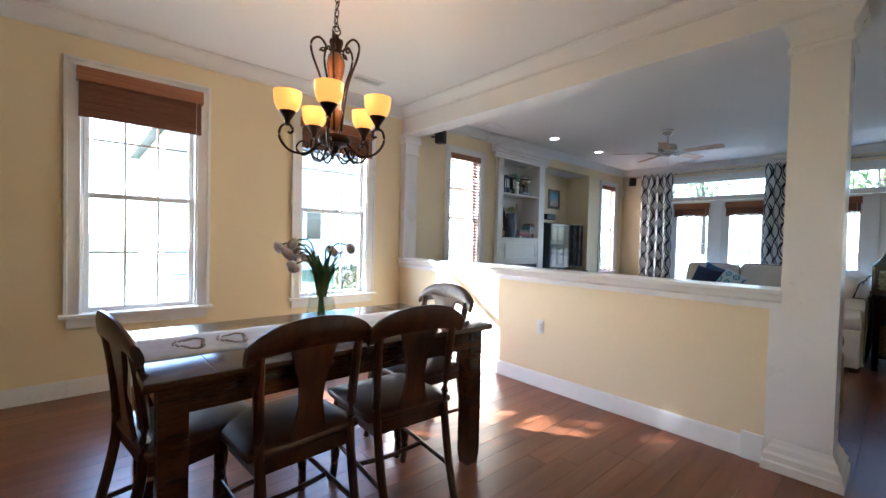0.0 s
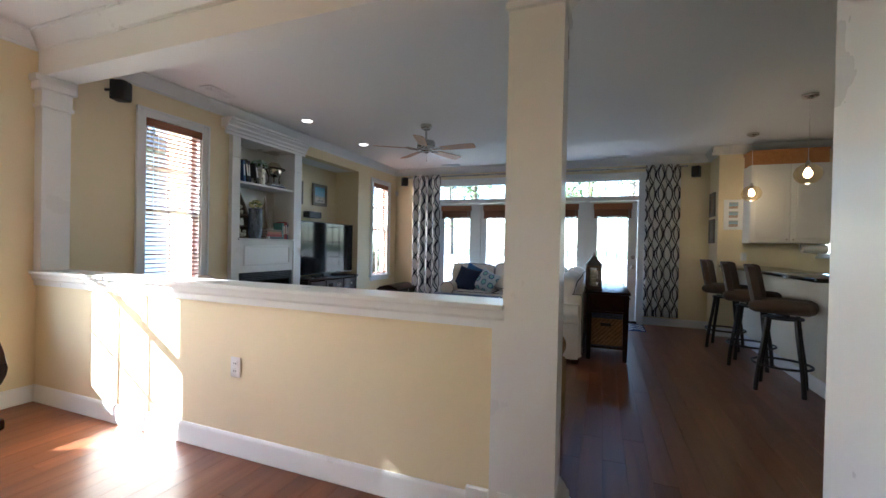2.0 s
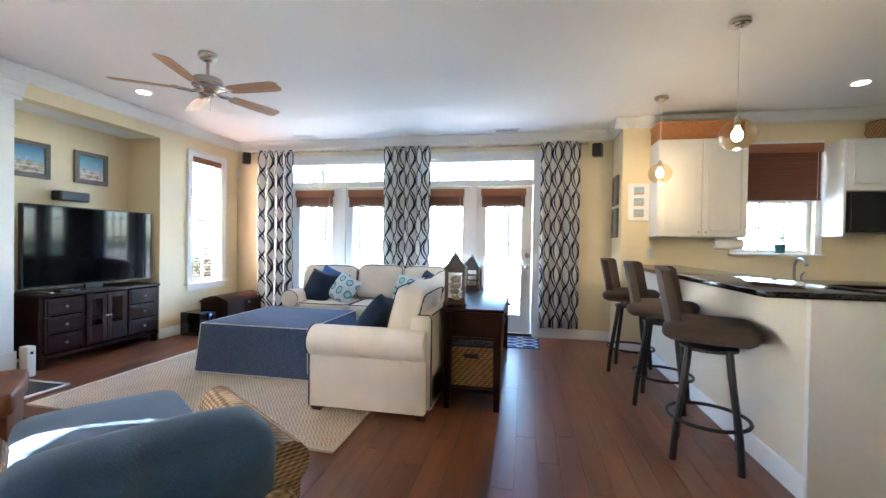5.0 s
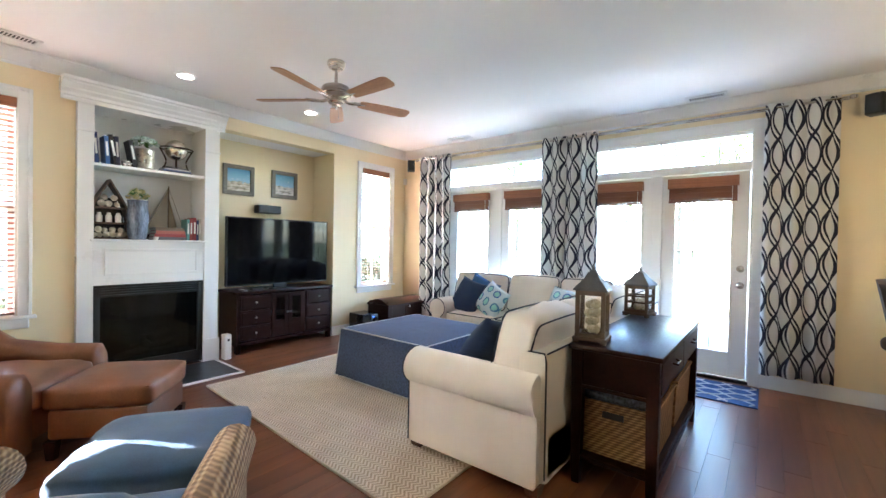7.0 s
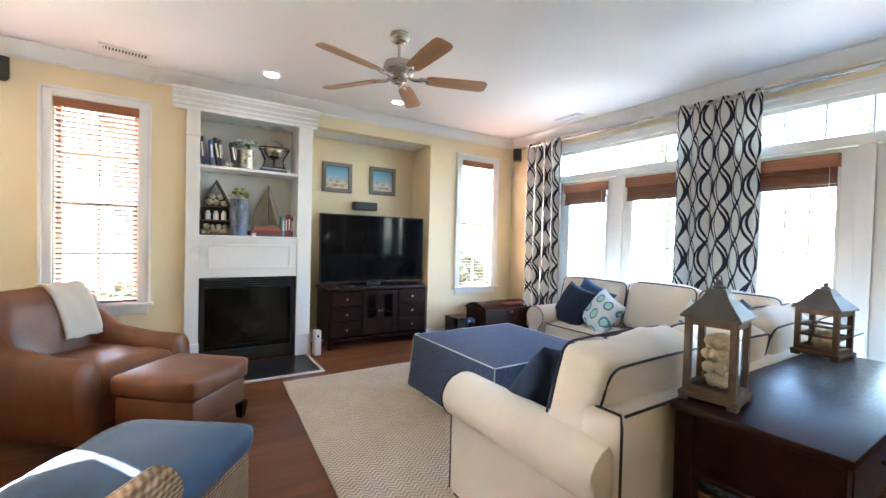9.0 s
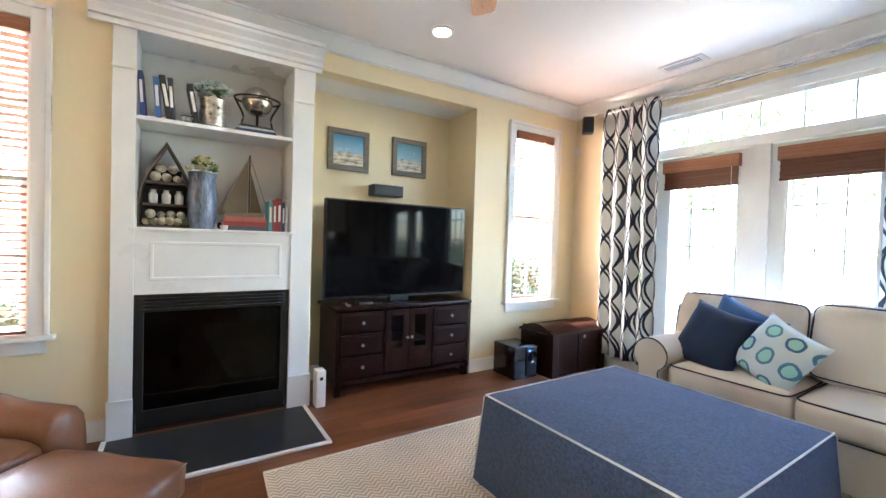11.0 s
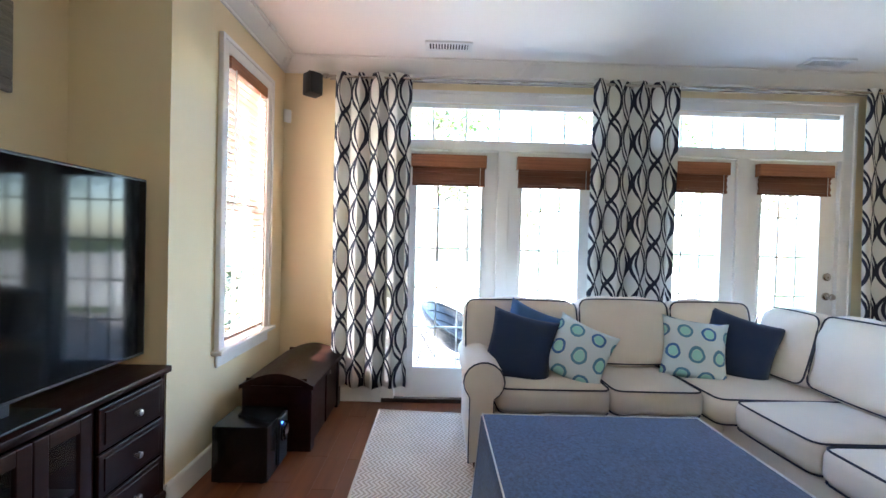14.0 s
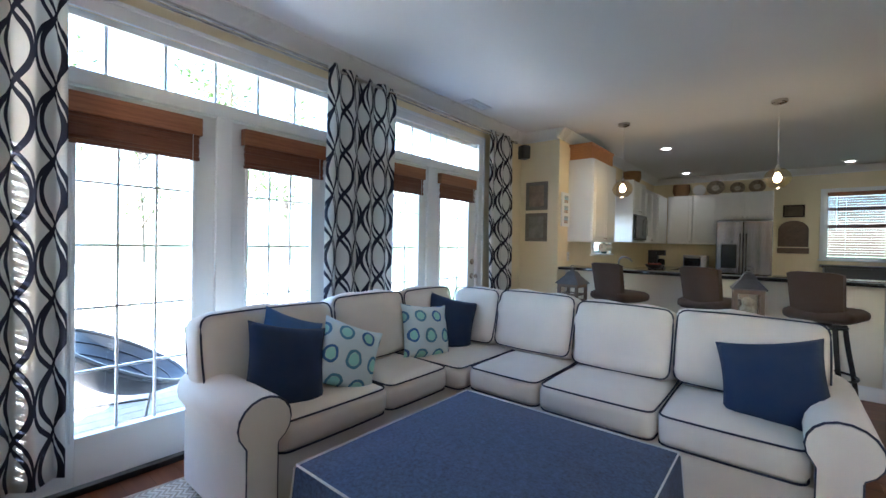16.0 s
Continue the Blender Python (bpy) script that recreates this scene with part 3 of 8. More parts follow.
pil = thing("pilaster", "white wall pilaster standing on the half wall", "column")
part("shaft", boxes((3.330, 3.510, 4.03, 4.128, 0.985, 2.20, 0.004)), M_TRIM, pil, smooth=False)
part("capital", boxes((3.315, 3.525, 4.015, 4.128, 2.20, 2.23, 0.005), (3.325, 3.515, 4.025, 4.128, 2.23, 2.33, 0.003), (3.302, 3.540, 4.0, 4.128, 2.33, 2.39, 0.012), (3.290, 3.550, 4.030, 4.128, 2.39, 2.4385, 0.005)), M_TRIM, pil, smooth=False)
pil2 = thing("pilaster", "flat white pilaster board at the hall opening", "column")
part("shaft", boxes((2.945, 3.268, YH + 0.002, YH + 0.034, 0.151, 2.437, 0.004)), M_TRIM, pil2, smooth=False)
part("plinth", boxes((2.93, 3.28, YH + 0.002, YH + 0.048, 0.0, 0.15, 0.005)), M_TRIM, pil2, smooth=False)


# ---------- windows ----------
def sash_window(name, o, label, casing=0.09, cols=3, rows=2, apron=True):
    """A double-hung window in the long outer wall: casing, sill, two sashes with muntins, panes."""
    xa, xb, za, zb = o
    w = thing(name, label, "window", kind="structure")
    f = YN - 0.002
    bm = boxes((xa - casing, xa, f - 0.018, f, za - 0.02, zb + casing, 0.003), (xb, xb + casing, f - 0.018, f, za - 0.02, zb + casing, 0.003), (xa, xb, f - 0.018, f, zb, zb + casing, 0.003),
               (xa - casing - 0.004, xa - casing + 0.02, f - 0.03, f, za - 0.02, zb + casing + 0.004, 0.004), (xb + casing - 0.02, xb + casing + 0.004, f - 0.03, f, za - 0.02, zb + casing + 0.004, 0.004), (xa - casing + 0.02, xb + casing - 0.02, f - 0.03, f, zb + casing - 0.02, zb + casing + 0.004, 0.004))
    part("window_frame", bm, M_TRIM, w, smooth=False)
    part("jamb", boxes((xa + 0.001, xa + 0.015, f, f + 0.13, za + 0.001, zb - 0.001), (xb - 0.015, xb - 0.001, f, f + 0.13, za + 0.001, zb - 0.001), (xa + 0.015, xb - 0.015, f, f + 0.13, zb - 0.016, zb - 0.001)), M_TRIM, w, smooth=False)
    part("window_sill", boxes((xa - casing - 0.03, xb + casing + 0.03, f - 0.06, f + 0.10, za - 0.022, za + 0.004, 0.006)), M_TRIM, w, smooth=False)
    part("apron", boxes((xa - casing + 0.01, xb + casing - 0.01, f - 0.016, f, za - 0.10, za - 0.024, 0.005)), M_TRIM, w, smooth=False)
    mid = (za + zb) / 2
    for k, (z0, z1, y) in enumerate(((mid - 0.02, zb - 0.016, f + 0.085), (za + 0.004, mid + 0.02, f + 0.055))):
        s = 0.035
        x0, x1 = xa + 0.016, xb - 0.016
        bm = boxes((x0, x0 + s, y, y + 0.028, z0, z1, 0.003), (x1 - s, x1, y, y + 0.028, z0, z1, 0.003), (x0 + s, x1 - s, y, y + 0.028, z1 - s, z1, 0.003), (x0 + s, x1 - s, y, y + 0.028, z0, z0 + s, 0.003))
        sash = part("sash", bm, M_TRIM, w, smooth=False)
        gx0, gx1, gz0, gz1 = x0 + s, x1 - s, z0 + s, z1 - s
        bm = bmesh.new()
        for i in range(1, cols):
            x = gx0 + (gx1 - gx0) * i / cols
            box(bm, x - 0.008, x + 0.008, y + 0.006, y + 0.02, gz0, gz1)
        for i in range(1, rows):
            z = gz0 + (gz1 - gz0) * i / rows
            box(bm, gx0, gx1, y + 0.0065, y + 0.0195, z - 0.008, z + 0.008)
        part("muntins", bm, M_TRIM, sash, smooth=False)
        p = part("pane", boxes((gx0, gx1, y + 0.012, y + 0.016, gz0, gz1)), M_GLASS, sash, smooth=False)
        p.visible_shadow = False
    part("latch", boxes(((xa + xb) / 2 - 0.03, (xa + xb) / 2 + 0.03, f + 0.035, f + 0.056, mid + 0.005, mid + 0.022, 0.004)), M_TRIM, w)
    return w


sash_window("window_1", DW1, "white double-hung sash window in the dining room")
sash_window("window_2", DW2, "white double-hung sash window in the dining room")
sash_window("window_3", LW1, "white sash window beside the fireplace", casing=0.08, cols=2)
sash_window("window_4", LW2, "white sash window near the garden doors", casing=0.08, cols=2)


def plain_window(name, m, w, h, label, cols=3, rows=2):
    """A window of the kitchen, built in its own plane (x across, z up, room at -y)."""
    t = thing(name, label, "window", m, kind="structure")
    c_ = 0.07
    part("window_frame", boxes((-w / 2 - c_, -w / 2, -0.02, 0, -0.03, h + c_, 0.003), (w / 2, w / 2 + c_, -0.02, 0, -0.03, h + c_, 0.003), (-w / 2, w / 2, -0.02, 0, h, h + c_, 0.003)), M_TRIM, t, smooth=False)
    part("window_sill", boxes((-w / 2 - c_ - 0.02, w / 2 + c_ + 0.02, -0.05, 0.1, -0.025, -0.001, 0.004)), M_TRIM, t, smooth=False)
    bm = boxes((-w / 2 + 0.001, -w / 2 + 0.04, 0.06, 0.09, 0, h), (w / 2 - 0.04, w / 2 - 0.001, 0.06, 0.09, 0, h), (-w / 2 + 0.04, w / 2 - 0.04, 0.06, 0.09, h - 0.04, h - 0.001), (-w / 2 + 0.04, w / 2 - 0.04, 0.06, 0.09, 0.001, 0.04), (-w / 2 + 0.04, w / 2 - 0.04, 0.055, 0.09, h / 2 - 0.02, h / 2 + 0.02))
    part("sash", bm, M_TRIM, t, smooth=False)
    p = part("pane", boxes((-w / 2 + 0.04, w / 2 - 0.04, 0.072, 0.076, 0.04, h - 0.04)), M_GLASS, t, smooth=False)
    p.visible_shadow = False
    bm = bmesh.new()
    for i in range(1, cols):
        x = -w / 2 + w * i / cols
        box(bm, x - 0.008, x + 0.008, 0.065, 0.083, 0.04, h - 0.04)
    for z in (h * 0.25, h * 0.75):
        box(bm, -w / 2 + 0.04, w / 2 - 0.04, 0.066, 0.082, z - 0.008, z + 0.008)
    part("muntins", bm, M_TRIM, t, smooth=False)
    return t


plain_window("window_5", pose(XK - 0.002, (KWIN[0] + KWIN[1]) / 2, KWIN[2], 0, 0, -90), KWIN[1] - KWIN[0], KWIN[3] - KWIN[2], "white kitchen window over the sink")
plain_window("window_6", pose((BWIN[0] + BWIN[1]) / 2, YK + 0.002, BWIN[2], 0, 0, 180), BWIN[1] - BWIN[0], BWIN[3] - BWIN[2], "white window at the back of the kitchen")


# ---------- garden doors with transoms ----------
gd = thing("door_1", "white four-leaf garden door unit with transom lights", "door", kind="structure")
fx = XE - 0.002
part("frame", boxes((fx - 0.02, fx, -0.49, -0.40, 0, 2.51, 0.003), (fx - 0.02, fx, 3.30, 3.38, 0, 2.51, 0.003), (fx - 0.02, fx, -0.40, 3.30, 2.42, 2.51, 0.003), (fx - 0.032, fx, -0.495, -0.47, 0, 2.515, 0.004), (fx - 0.032, fx, -0.47, 3.38, 2.49, 2.515, 0.004)), M_TRIM, gd, smooth=False)
part("threshold", boxes((fx - 0.02, fx + 0.13, -0.40, 3.30, 0.001, 0.035, 0.004)), M_BLACK, gd, "dark metal threshold", smooth=False)
part("mullion", boxes((fx - 0.025, fx + 0.1, 1.17, 1.60, 0.035, 2.42, 0.003), (fx - 0.016, fx + 0.011, 0.365, 0.46, 0.035, 2.046, 0.003), (fx - 0.016, fx + 0.011, 2.31, 2.405, 0.035, 2.046, 0.003), (fx - 0.018, fx + 0.1, -0.40, -0.385, 0.035, 2.42), (fx - 0.018, fx + 0.1, 3.20, 3.30, 0.035, 2.42)), M_TRIM, gd, smooth=False)
for ya, yb in ((-0.385, 1.17), (1.60, 3.20)):
    part("transom_bar", boxes((fx - 0.022, fx + 0.1, ya, yb, 2.045, 2.125, 0.004), (fx + 0.01, fx + 0.06, ya, yb, 2.385, 2.42)), M_TRIM, gd, smooth=False)
    p = part("pane", boxes((fx + 0.03, fx + 0.034, ya + 0.03, yb - 0.03, 2.125, 2.385)), M_GLASS, gd, smooth=False)
    p.visible_shadow = False
    bm = bmesh.new()
    for i in range(1, 6):
        y = ya + (yb - ya) * i / 6
        box(bm, fx + 0.024, fx + 0.04, y - 0.007, y + 0.007, 2.125, 2.385)
    part("muntins", bm, M_TRIM, gd, smooth=False)


def garden_leaf(y0, y1, gw, handle=None):
    leaf = part("leaf", bmesh.new(), M_TRIM, gd)
    leaf.matrix_basis = pose(fx + 0.012, (y0 + y1) / 2, 0.04)
    w, h = (y1 - y0) / 2 - 0.004, 2.0
    bm = boxes((0, 0.045, -w, -gw, 0, h, 0.003), (0, 0.045, gw, w, 0, h, 0.003), (0, 0.045, -gw, gw, 0, 0.245, 0.003), (0, 0.045, -gw, gw, 1.86, h, 0.003),
               (-0.012, 0.004, -gw - 0.02, -gw, 0.225, 1.88, 0.004), (-0.012, 0.004, gw, gw + 0.02, 0.225, 1.88, 0.004), (-0.012, 0.004, -gw, gw, 0.225, 0.247, 0.004), (-0.012, 0.004, -gw, gw, 1.858, 1.88, 0.004))
    old = leaf.data
    leaf.data = mesh_of("leaf", bm, M_TRIM)
    bpy.data.meshes.remove(old)
    p = part("pane", boxes((0.02, 0.024, -gw, gw, 0.246, 1.859)), M_GLASS, leaf, smooth=False)
    p.visible_shadow = False
    bm = bmesh.new()
    for i in (1, 2):
        y = -gw + 2 * gw * i / 3
        box(bm, 0.014, 0.03, y - 0.006, y + 0.006, 0.246, 1.859)
    for i in range(1, 5):
        z = 0.246 + 1.613 * i / 5
        box(bm, 0.0145, 0.0295, -gw, gw, z - 0.006, z + 0.006)
    part("muntins", bm, M_TRIM, leaf, smooth=False)
    if handle is not None:
        y = handle * (w - 0.06)
        part("deadbolt", lathe([(0.001, 0.0), (0.03, 0.0), (0.032, 0.012), (0.016, 0.02), (0.001, 0.022)], 16), M_NICKEL, leaf, m=pose(-0.001, y, 1.06, 0, -90, 0))
        part("door_handle", lathe([(0.001, 0.0), (0.032, 0.0), (0.033, 0.008), (0.012, 0.02), (0.012, 0.04), (0.022, 0.046), (0.027, 0.058), (0.02, 0.072), (0.001, 0.076)], 16), M_NICKEL, leaf, m=pose(-0.001, y, 0.90, 0, -90, 0))
    part("hinge", boxes((-0.012, 0.0, -(handle or 1) * w - 0.006, -(handle or 1) * w + 0.006, 0.25, 0.34), (-0.012, 0.0, -(handle or 1) * w - 0.006, -(handle or 1) * w + 0.006, 1.65, 1.74)), M_NICKEL, leaf)
    return leaf


garden_leaf(-0.385, 0.389, 0.238, -1)
garden_leaf(0.436, 1.17, 0.232)
garden_leaf(1.60, 2.334, 0.232)
garden_leaf(2.381, 3.20, 0.26)


# ---------- shades and blinds ----------
def roman_shade(m, w, drop, label, gather=3):
    """A woven wood shade pulled up under its valance (room at -y, top at z=0)."""
    s = thing("woven_blind", label, "blind", m, group="woven wood blinds")
    part("valance", boxes((-w / 2, w / 2, -0.055, -0.045, -0.10, 0, 0.002), (-w / 2, -w / 2 + 0.008, -0.045, 0, -0.10, 0), (w / 2 - 0.008, w / 2, -0.045, 0, -0.10, 0)), M_VALANCE, s, smooth=False)
    bm = bmesh.new()
    n = int((drop - 0.06) / 0.018)
    for k in range(n):
        z = -0.06 - k * 0.018
        y = -0.02 - 0.012 * ((k * 7) % 5) / 5
        box(bm, -w / 2 + 0.012, w / 2 - 0.012, y - 0.009, y + 0.006, z - 0.0185, z)
    part("gathered_slats", bm, M_BLIND, s, smooth=False)
    part("bottom_rail", boxes((-w / 2 + 0.01, w / 2 - 0.01, -0.04, -0.012, -drop - 0.012, -drop + 0.01, 0.003)), M_BLIND, s, smooth=False)
    part("cord", tubes([([(w / 2 - 0.05, -0.05, -0.1), (w / 2 - 0.05, -0.05, -drop - 0.06)], 0.0015)], 5), M_PLASTIC, s)
    return s


def slat_blind(m, w, h, label, open_from=0.0, tilt=12, material=None):
    """A horizontal slat blind, each slat a curved strip (room at -y, top at z=0)."""
    s = thing("slat_blind", label, "blind", m, group="slat blinds")
    part("valance", boxes((-w / 2, w / 2, -0.035, 0.03, -0.075, 0, 0.003)), M_VALANCE, s, smooth=False)
    n = int((h - 0.1) / 0.042)
    me = None
    for k in range(n):
        z = -0.10 - k * 0.042
        if me is None:
            me = mesh_of("slat", boxes((-w / 2 + 0.008, w / 2 - 0.008, -0.024, 0.024, -0.0014, 0.0014)), material or M_SLAT)
        o = new("slat", me)
        o.parent = s
        o.matrix_basis = pose(0, 0.0, z, tilt, 0, 0)
    part("bottom_rail", boxes((-w / 2 + 0.006, w / 2 - 0.006, -0.025, 0.025, -h, -h + 0.018, 0.003)), material or M_SLAT, s, smooth=False)
    for x in (-w * 0.3, w * 0.3):
        part("cord", tubes([([(x, -0.027, -0.07), (x, -0.027, -h)], 0.0012)], 5), M_PLASTIC, s)
    part("wand", tubes([([(-w * 0.4, -0.04, -0.07), (-w * 0.4, -0.04, -h * 0.55)], 0.004)], 5), M_PLASTIC, s)
    return s


for o, d in ((DW1, 0.34), (DW2, 0.29)):
    roman_shade(pose((o[0] + o[1]) / 2, YN - 0.034, o[3] + 0.02), o[1] - o[0] + 0.05, d, "reddish woven wood shade drawn up at a dining window")
for yc, w in ((2.80, 0.60), (1.955, 0.60), (0.848, 0.60), (0.007, 0.605)):
    roman_shade(pose(fx - 0.004, yc, 2.0, 0, 0, -90), w, 0.235, "reddish woven wood shade drawn up on a garden door")
slat_blind(pose((LW1[0] + LW1[1]) / 2, YN + 0.012, LW1[3] - 0.005), LW1[1] - LW1[0] - 0.012, 1.70, "lowered cherry wood slat blind in the window", tilt=-16)
slat_blind(pose((LW2[0] + LW2[1]) / 2, YN + 0.012, LW2[3] - 0.005), LW2[1] - LW2[0] - 0.04, 1.68, "lowered cherry wood slat blind in the window", tilt=-9, material=M_SLATSUN)
slat_blind(pose((BWIN[0] + BWIN[1]) / 2, YK + 0.03, BWIN[3], 0, 0, 180), 1.16, 1.12, "lowered dark wood slat blind at the back window", tilt=-48)
roman_shade(pose(XK - 0.03, -2.99, KWIN[3] + 0.03, 0, 0, -90), 0.80, 0.60, "reddish woven wood shade half drawn over the sink")


# ---------- curtains ----------
def curtain(y0, y1, z0, z1, folds, seed, label):
    """A hanging panel in soft folds; its UV follows the cloth in metres."""
    rng = random.Random(seed)
    bm = bmesh.new()
    uvl = bm.loops.layers.uv.new("UVMap")
    nu, nv = folds * 10, 24
    ph = [rng.uniform(0.85, 1.15) for _ in range(folds + 2)]
    width = y1 - y0
    full = width * 1.7
    g = []
    for j in range(nv + 1):
        v = j / nv
        row = []
        for i in range(nu + 1):
            u = i / nu
            k = u * folds
            a = 0.046 * ph[int(k)] * (0.55 + 0.45 * v)
            x = 8.985 + a * math.sin(2 * math.pi * k) * 0.9 + 0.012 * math.sin(5 * v + k * 1.7 + seed)
            y = y0 + width * (u + 0.012 * math.sin(4 * math.pi * k) + 0.01 * math.sin(3 * v + seed) * (v))
            row.append((bm.verts.new((x, y, z1 + (z0 - z1) * v)), u * full, v * (z1 - z0)))
        g.append(row)
    for j in range(nv):
        for i in range(nu):
            q = [g[j][i], g[j][i + 1], g[j + 1][i + 1], g[j + 1][i]]
            f = bm.faces.new([w[0] for w in q])
            for lp, w in zip(f.loops, q):
                lp[uvl].uv = (w[1], w[2])
    t = thing("curtain", label, "curtain", group="printed curtains")
    o = part("panel", bm, M_CURTAIN, t, smooth="all")
    md = o.modifiers.new("thickness", "SOLIDIFY")
    md.thickness = 0.003
    return t


curtain(3.10, 3.69, 0.155, 2.60, 4, 3, "white cotton curtain with navy interlaced oval print")
curtain(1.01, 1.69, 0.155, 2.60, 4, 5, "white cotton curtain with navy interlaced oval print")
curtain(-0.98, -0.48, 0.155, 2.60, 3, 8, "white cotton curtain with navy interlaced oval print")
rod = thing("curtain_rod", "slim brushed nickel curtain rod above the doors", "curtain rod")
part("rod", tubes([([(8.985, -1.03, 2.565), (8.985, 3.75, 2.565)], 0.011), ([(9.04, -1.03, 2.565), (9.04, 3.75, 2.565)], 0.008)], 10), M_NICKEL, rod)
for y in (-1.05, 3.77):
    part("finial", lathe([(0.001, -0.03), (0.016, -0.022), (0.02, 0.0), (0.016, 0.02), (0.001, 0.028)], 14), M_NICKEL, rod, m=pose(8.985, y, 2.565, 90, 0, 0))
for y in (-0.98, 1.38, 3.66):
    part("bracket", boxes((8.98, 9.098, y - 0.008, y + 0.008, 2.545, 2.558)), M_NICKEL, rod)


# ---------- fireplace and bookcase ----------
FY = 4.075
FX = 0.075
fp_ = thing("fireplace", "white built-in surround with bookshelves over a black gas firebox", "fireplace", pose(FX, 0, 0), kind="structure")
for name, q in (("pilaster", (4.972, 5.085, FY, 4.45, 0.0, 2.50, 0.003)), ("pilaster", (5.98, 6.123, FY, 4.45, 0.0, 2.50, 0.003)), ("overmantel", (5.085, 5.98, FY + 0.012, FY + 0.05, 0.86, 1.25, 0.002)), ("header", (5.085, 5.98, FY, 4.45, 2.43, 2.50, 0.002))):
    part(name, boxes(q), M_TRIM, fp_, smooth=False)
part("panel_moulding", boxes((5.16, 5.92, FY + 0.003, FY + 0.014, 1.165, 1.185, 0.003), (5.16, 5.92, FY + 0.003, FY + 0.014, 0.945, 0.965, 0.003), (5.16, 5.18, FY + 0.003, FY + 0.014, 0.965, 1.165, 0.003), (5.90, 5.92, FY + 0.003, FY + 0.014, 0.965, 1.165, 0.003)), M_TRIM, fp_, smooth=False)
part("pilaster_trim", boxes((4.962, 5.09, FY - 0.016, FY, 0.0, 0.24, 0.004), (5.975, 6.135, FY - 0.016, FY, 0.0, 0.24, 0.004), (4.967, 5.087, FY - 0.012, FY, 2.19, 2.21, 0.004), (5.977, 6.13, FY - 0.012, FY, 2.19, 2.21, 0.004)), M_TRIM, fp_, smooth=False)
bm = extrude_profile([(0, 2.43), (0.012, 2.43), (0.012, 2.462), (0.03, 2.467), (0.03, 2.492), (0.052, 2.515), (0.052, 2.53), (0.085, 2.562), (0.085, 2.58), (0.105, 2.582), (0.105, 2.607), (0, 2.607)], (4.863, FY, 0), (6.17, FY, 0), out=Vector((0, -1, 0)))
part("cornice", bm, M_TRIM, fp_)
part("cornice_top", boxes((4.863, 6.17, FY, YN + 0.0, 2.502, 2.605)), M_TRIM, fp_, smooth=False)
part("back_panel", boxes((5.085, 5.98, 4.43, 4.45, 0.86, 2.43)), M_TRIM, fp_, smooth=False)
part("shelf", boxes((5.085, 5.98, FY + 0.02, 4.43, 1.915, 1.94, 0.003)), M_TRIM, fp_, smooth=False)
part("mantel_shelf", boxes((5.06, 6.005, FY - 0.02, 4.43, 1.25, 1.27, 0.004)), M_TRIM, fp_, smooth=False)
fb = part("firebox", boxes((5.085, 5.98, FY + 0.02, 4.44, 0.84, 0.86), (5.085, 5.10, FY + 0.02, 4.44, 0.02, 0.84), (5.965, 5.98, FY + 0.02, 4.44, 0.02, 0.84), (5.10, 5.965, 4.42, 4.44, 0.02, 0.84), (5.10, 5.965, FY + 0.05, 4.42, 0.02, 0.12), (5.10, 5.965, FY + 0.03, FY + 0.06, 0.07, 0.14), (5.10, 5.135, FY + 0.015, FY + 0.05, 0.14, 0.84), (5.93, 5.965, FY + 0.015, FY + 0.05, 0.14, 0.84)), M_FIREMETAL, fp_, "black metal gas firebox", smooth=False)
for k in range(4):
    part("louvre", boxes((5.115, 5.95, FY + 0.012, FY + 0.04, 0.755 + k * 0.022, 0.768 + k * 0.022, 0.003)), M_FIREMETAL, fb, smooth=False)
p = part("glass_front", boxes((5.135, 5.93, FY + 0.04, FY + 0.045, 0.14, 0.745)), clear_glass("smoked glass", (0.35, 0.35, 0.35)), fb, smooth=False)
for k, (x, y, rz, L) in enumerate(((5.40, 4.26, 20, 0.34), (5.58, 4.30, -15, 0.36), (5.52, 4.24, 75, 0.22), (5.62, 4.23, 40, 0.25))):
    part("ceramic_log", lathe([(0.001, -L / 2), (0.038, -L / 2 + 0.005), (0.045, -L * 0.2), (0.04, L * 0.1), (0.044, L * 0.35), (0.034, L / 2), (0.001, L / 2)], 12), M_LOG, fb, m=pose(x, y, 0.17 + 0.055 * k, 0, 82, rz))
he = thing("hearth", "flush black slate hearth with a white painted border", "hearth", pose(FX, 0, 0), kind="structure")
part("slate", boxes((4.97, 6.08, 3.455, FY - 0.018, 0.001, 0.012, 0.002)), M_SLATE, he, smooth=False)
part("border", boxes((4.945, 6.105, 3.43, 3.455, 0.001, 0.018, 0.003), (6.08, 6.105, 3.455, FY - 0.018, 0.001, 0.018, 0.003), (4.945, 4.97, 3.455, FY - 0.018, 0.001, 0.018, 0.003)), M_TRIM, he, smooth=False)


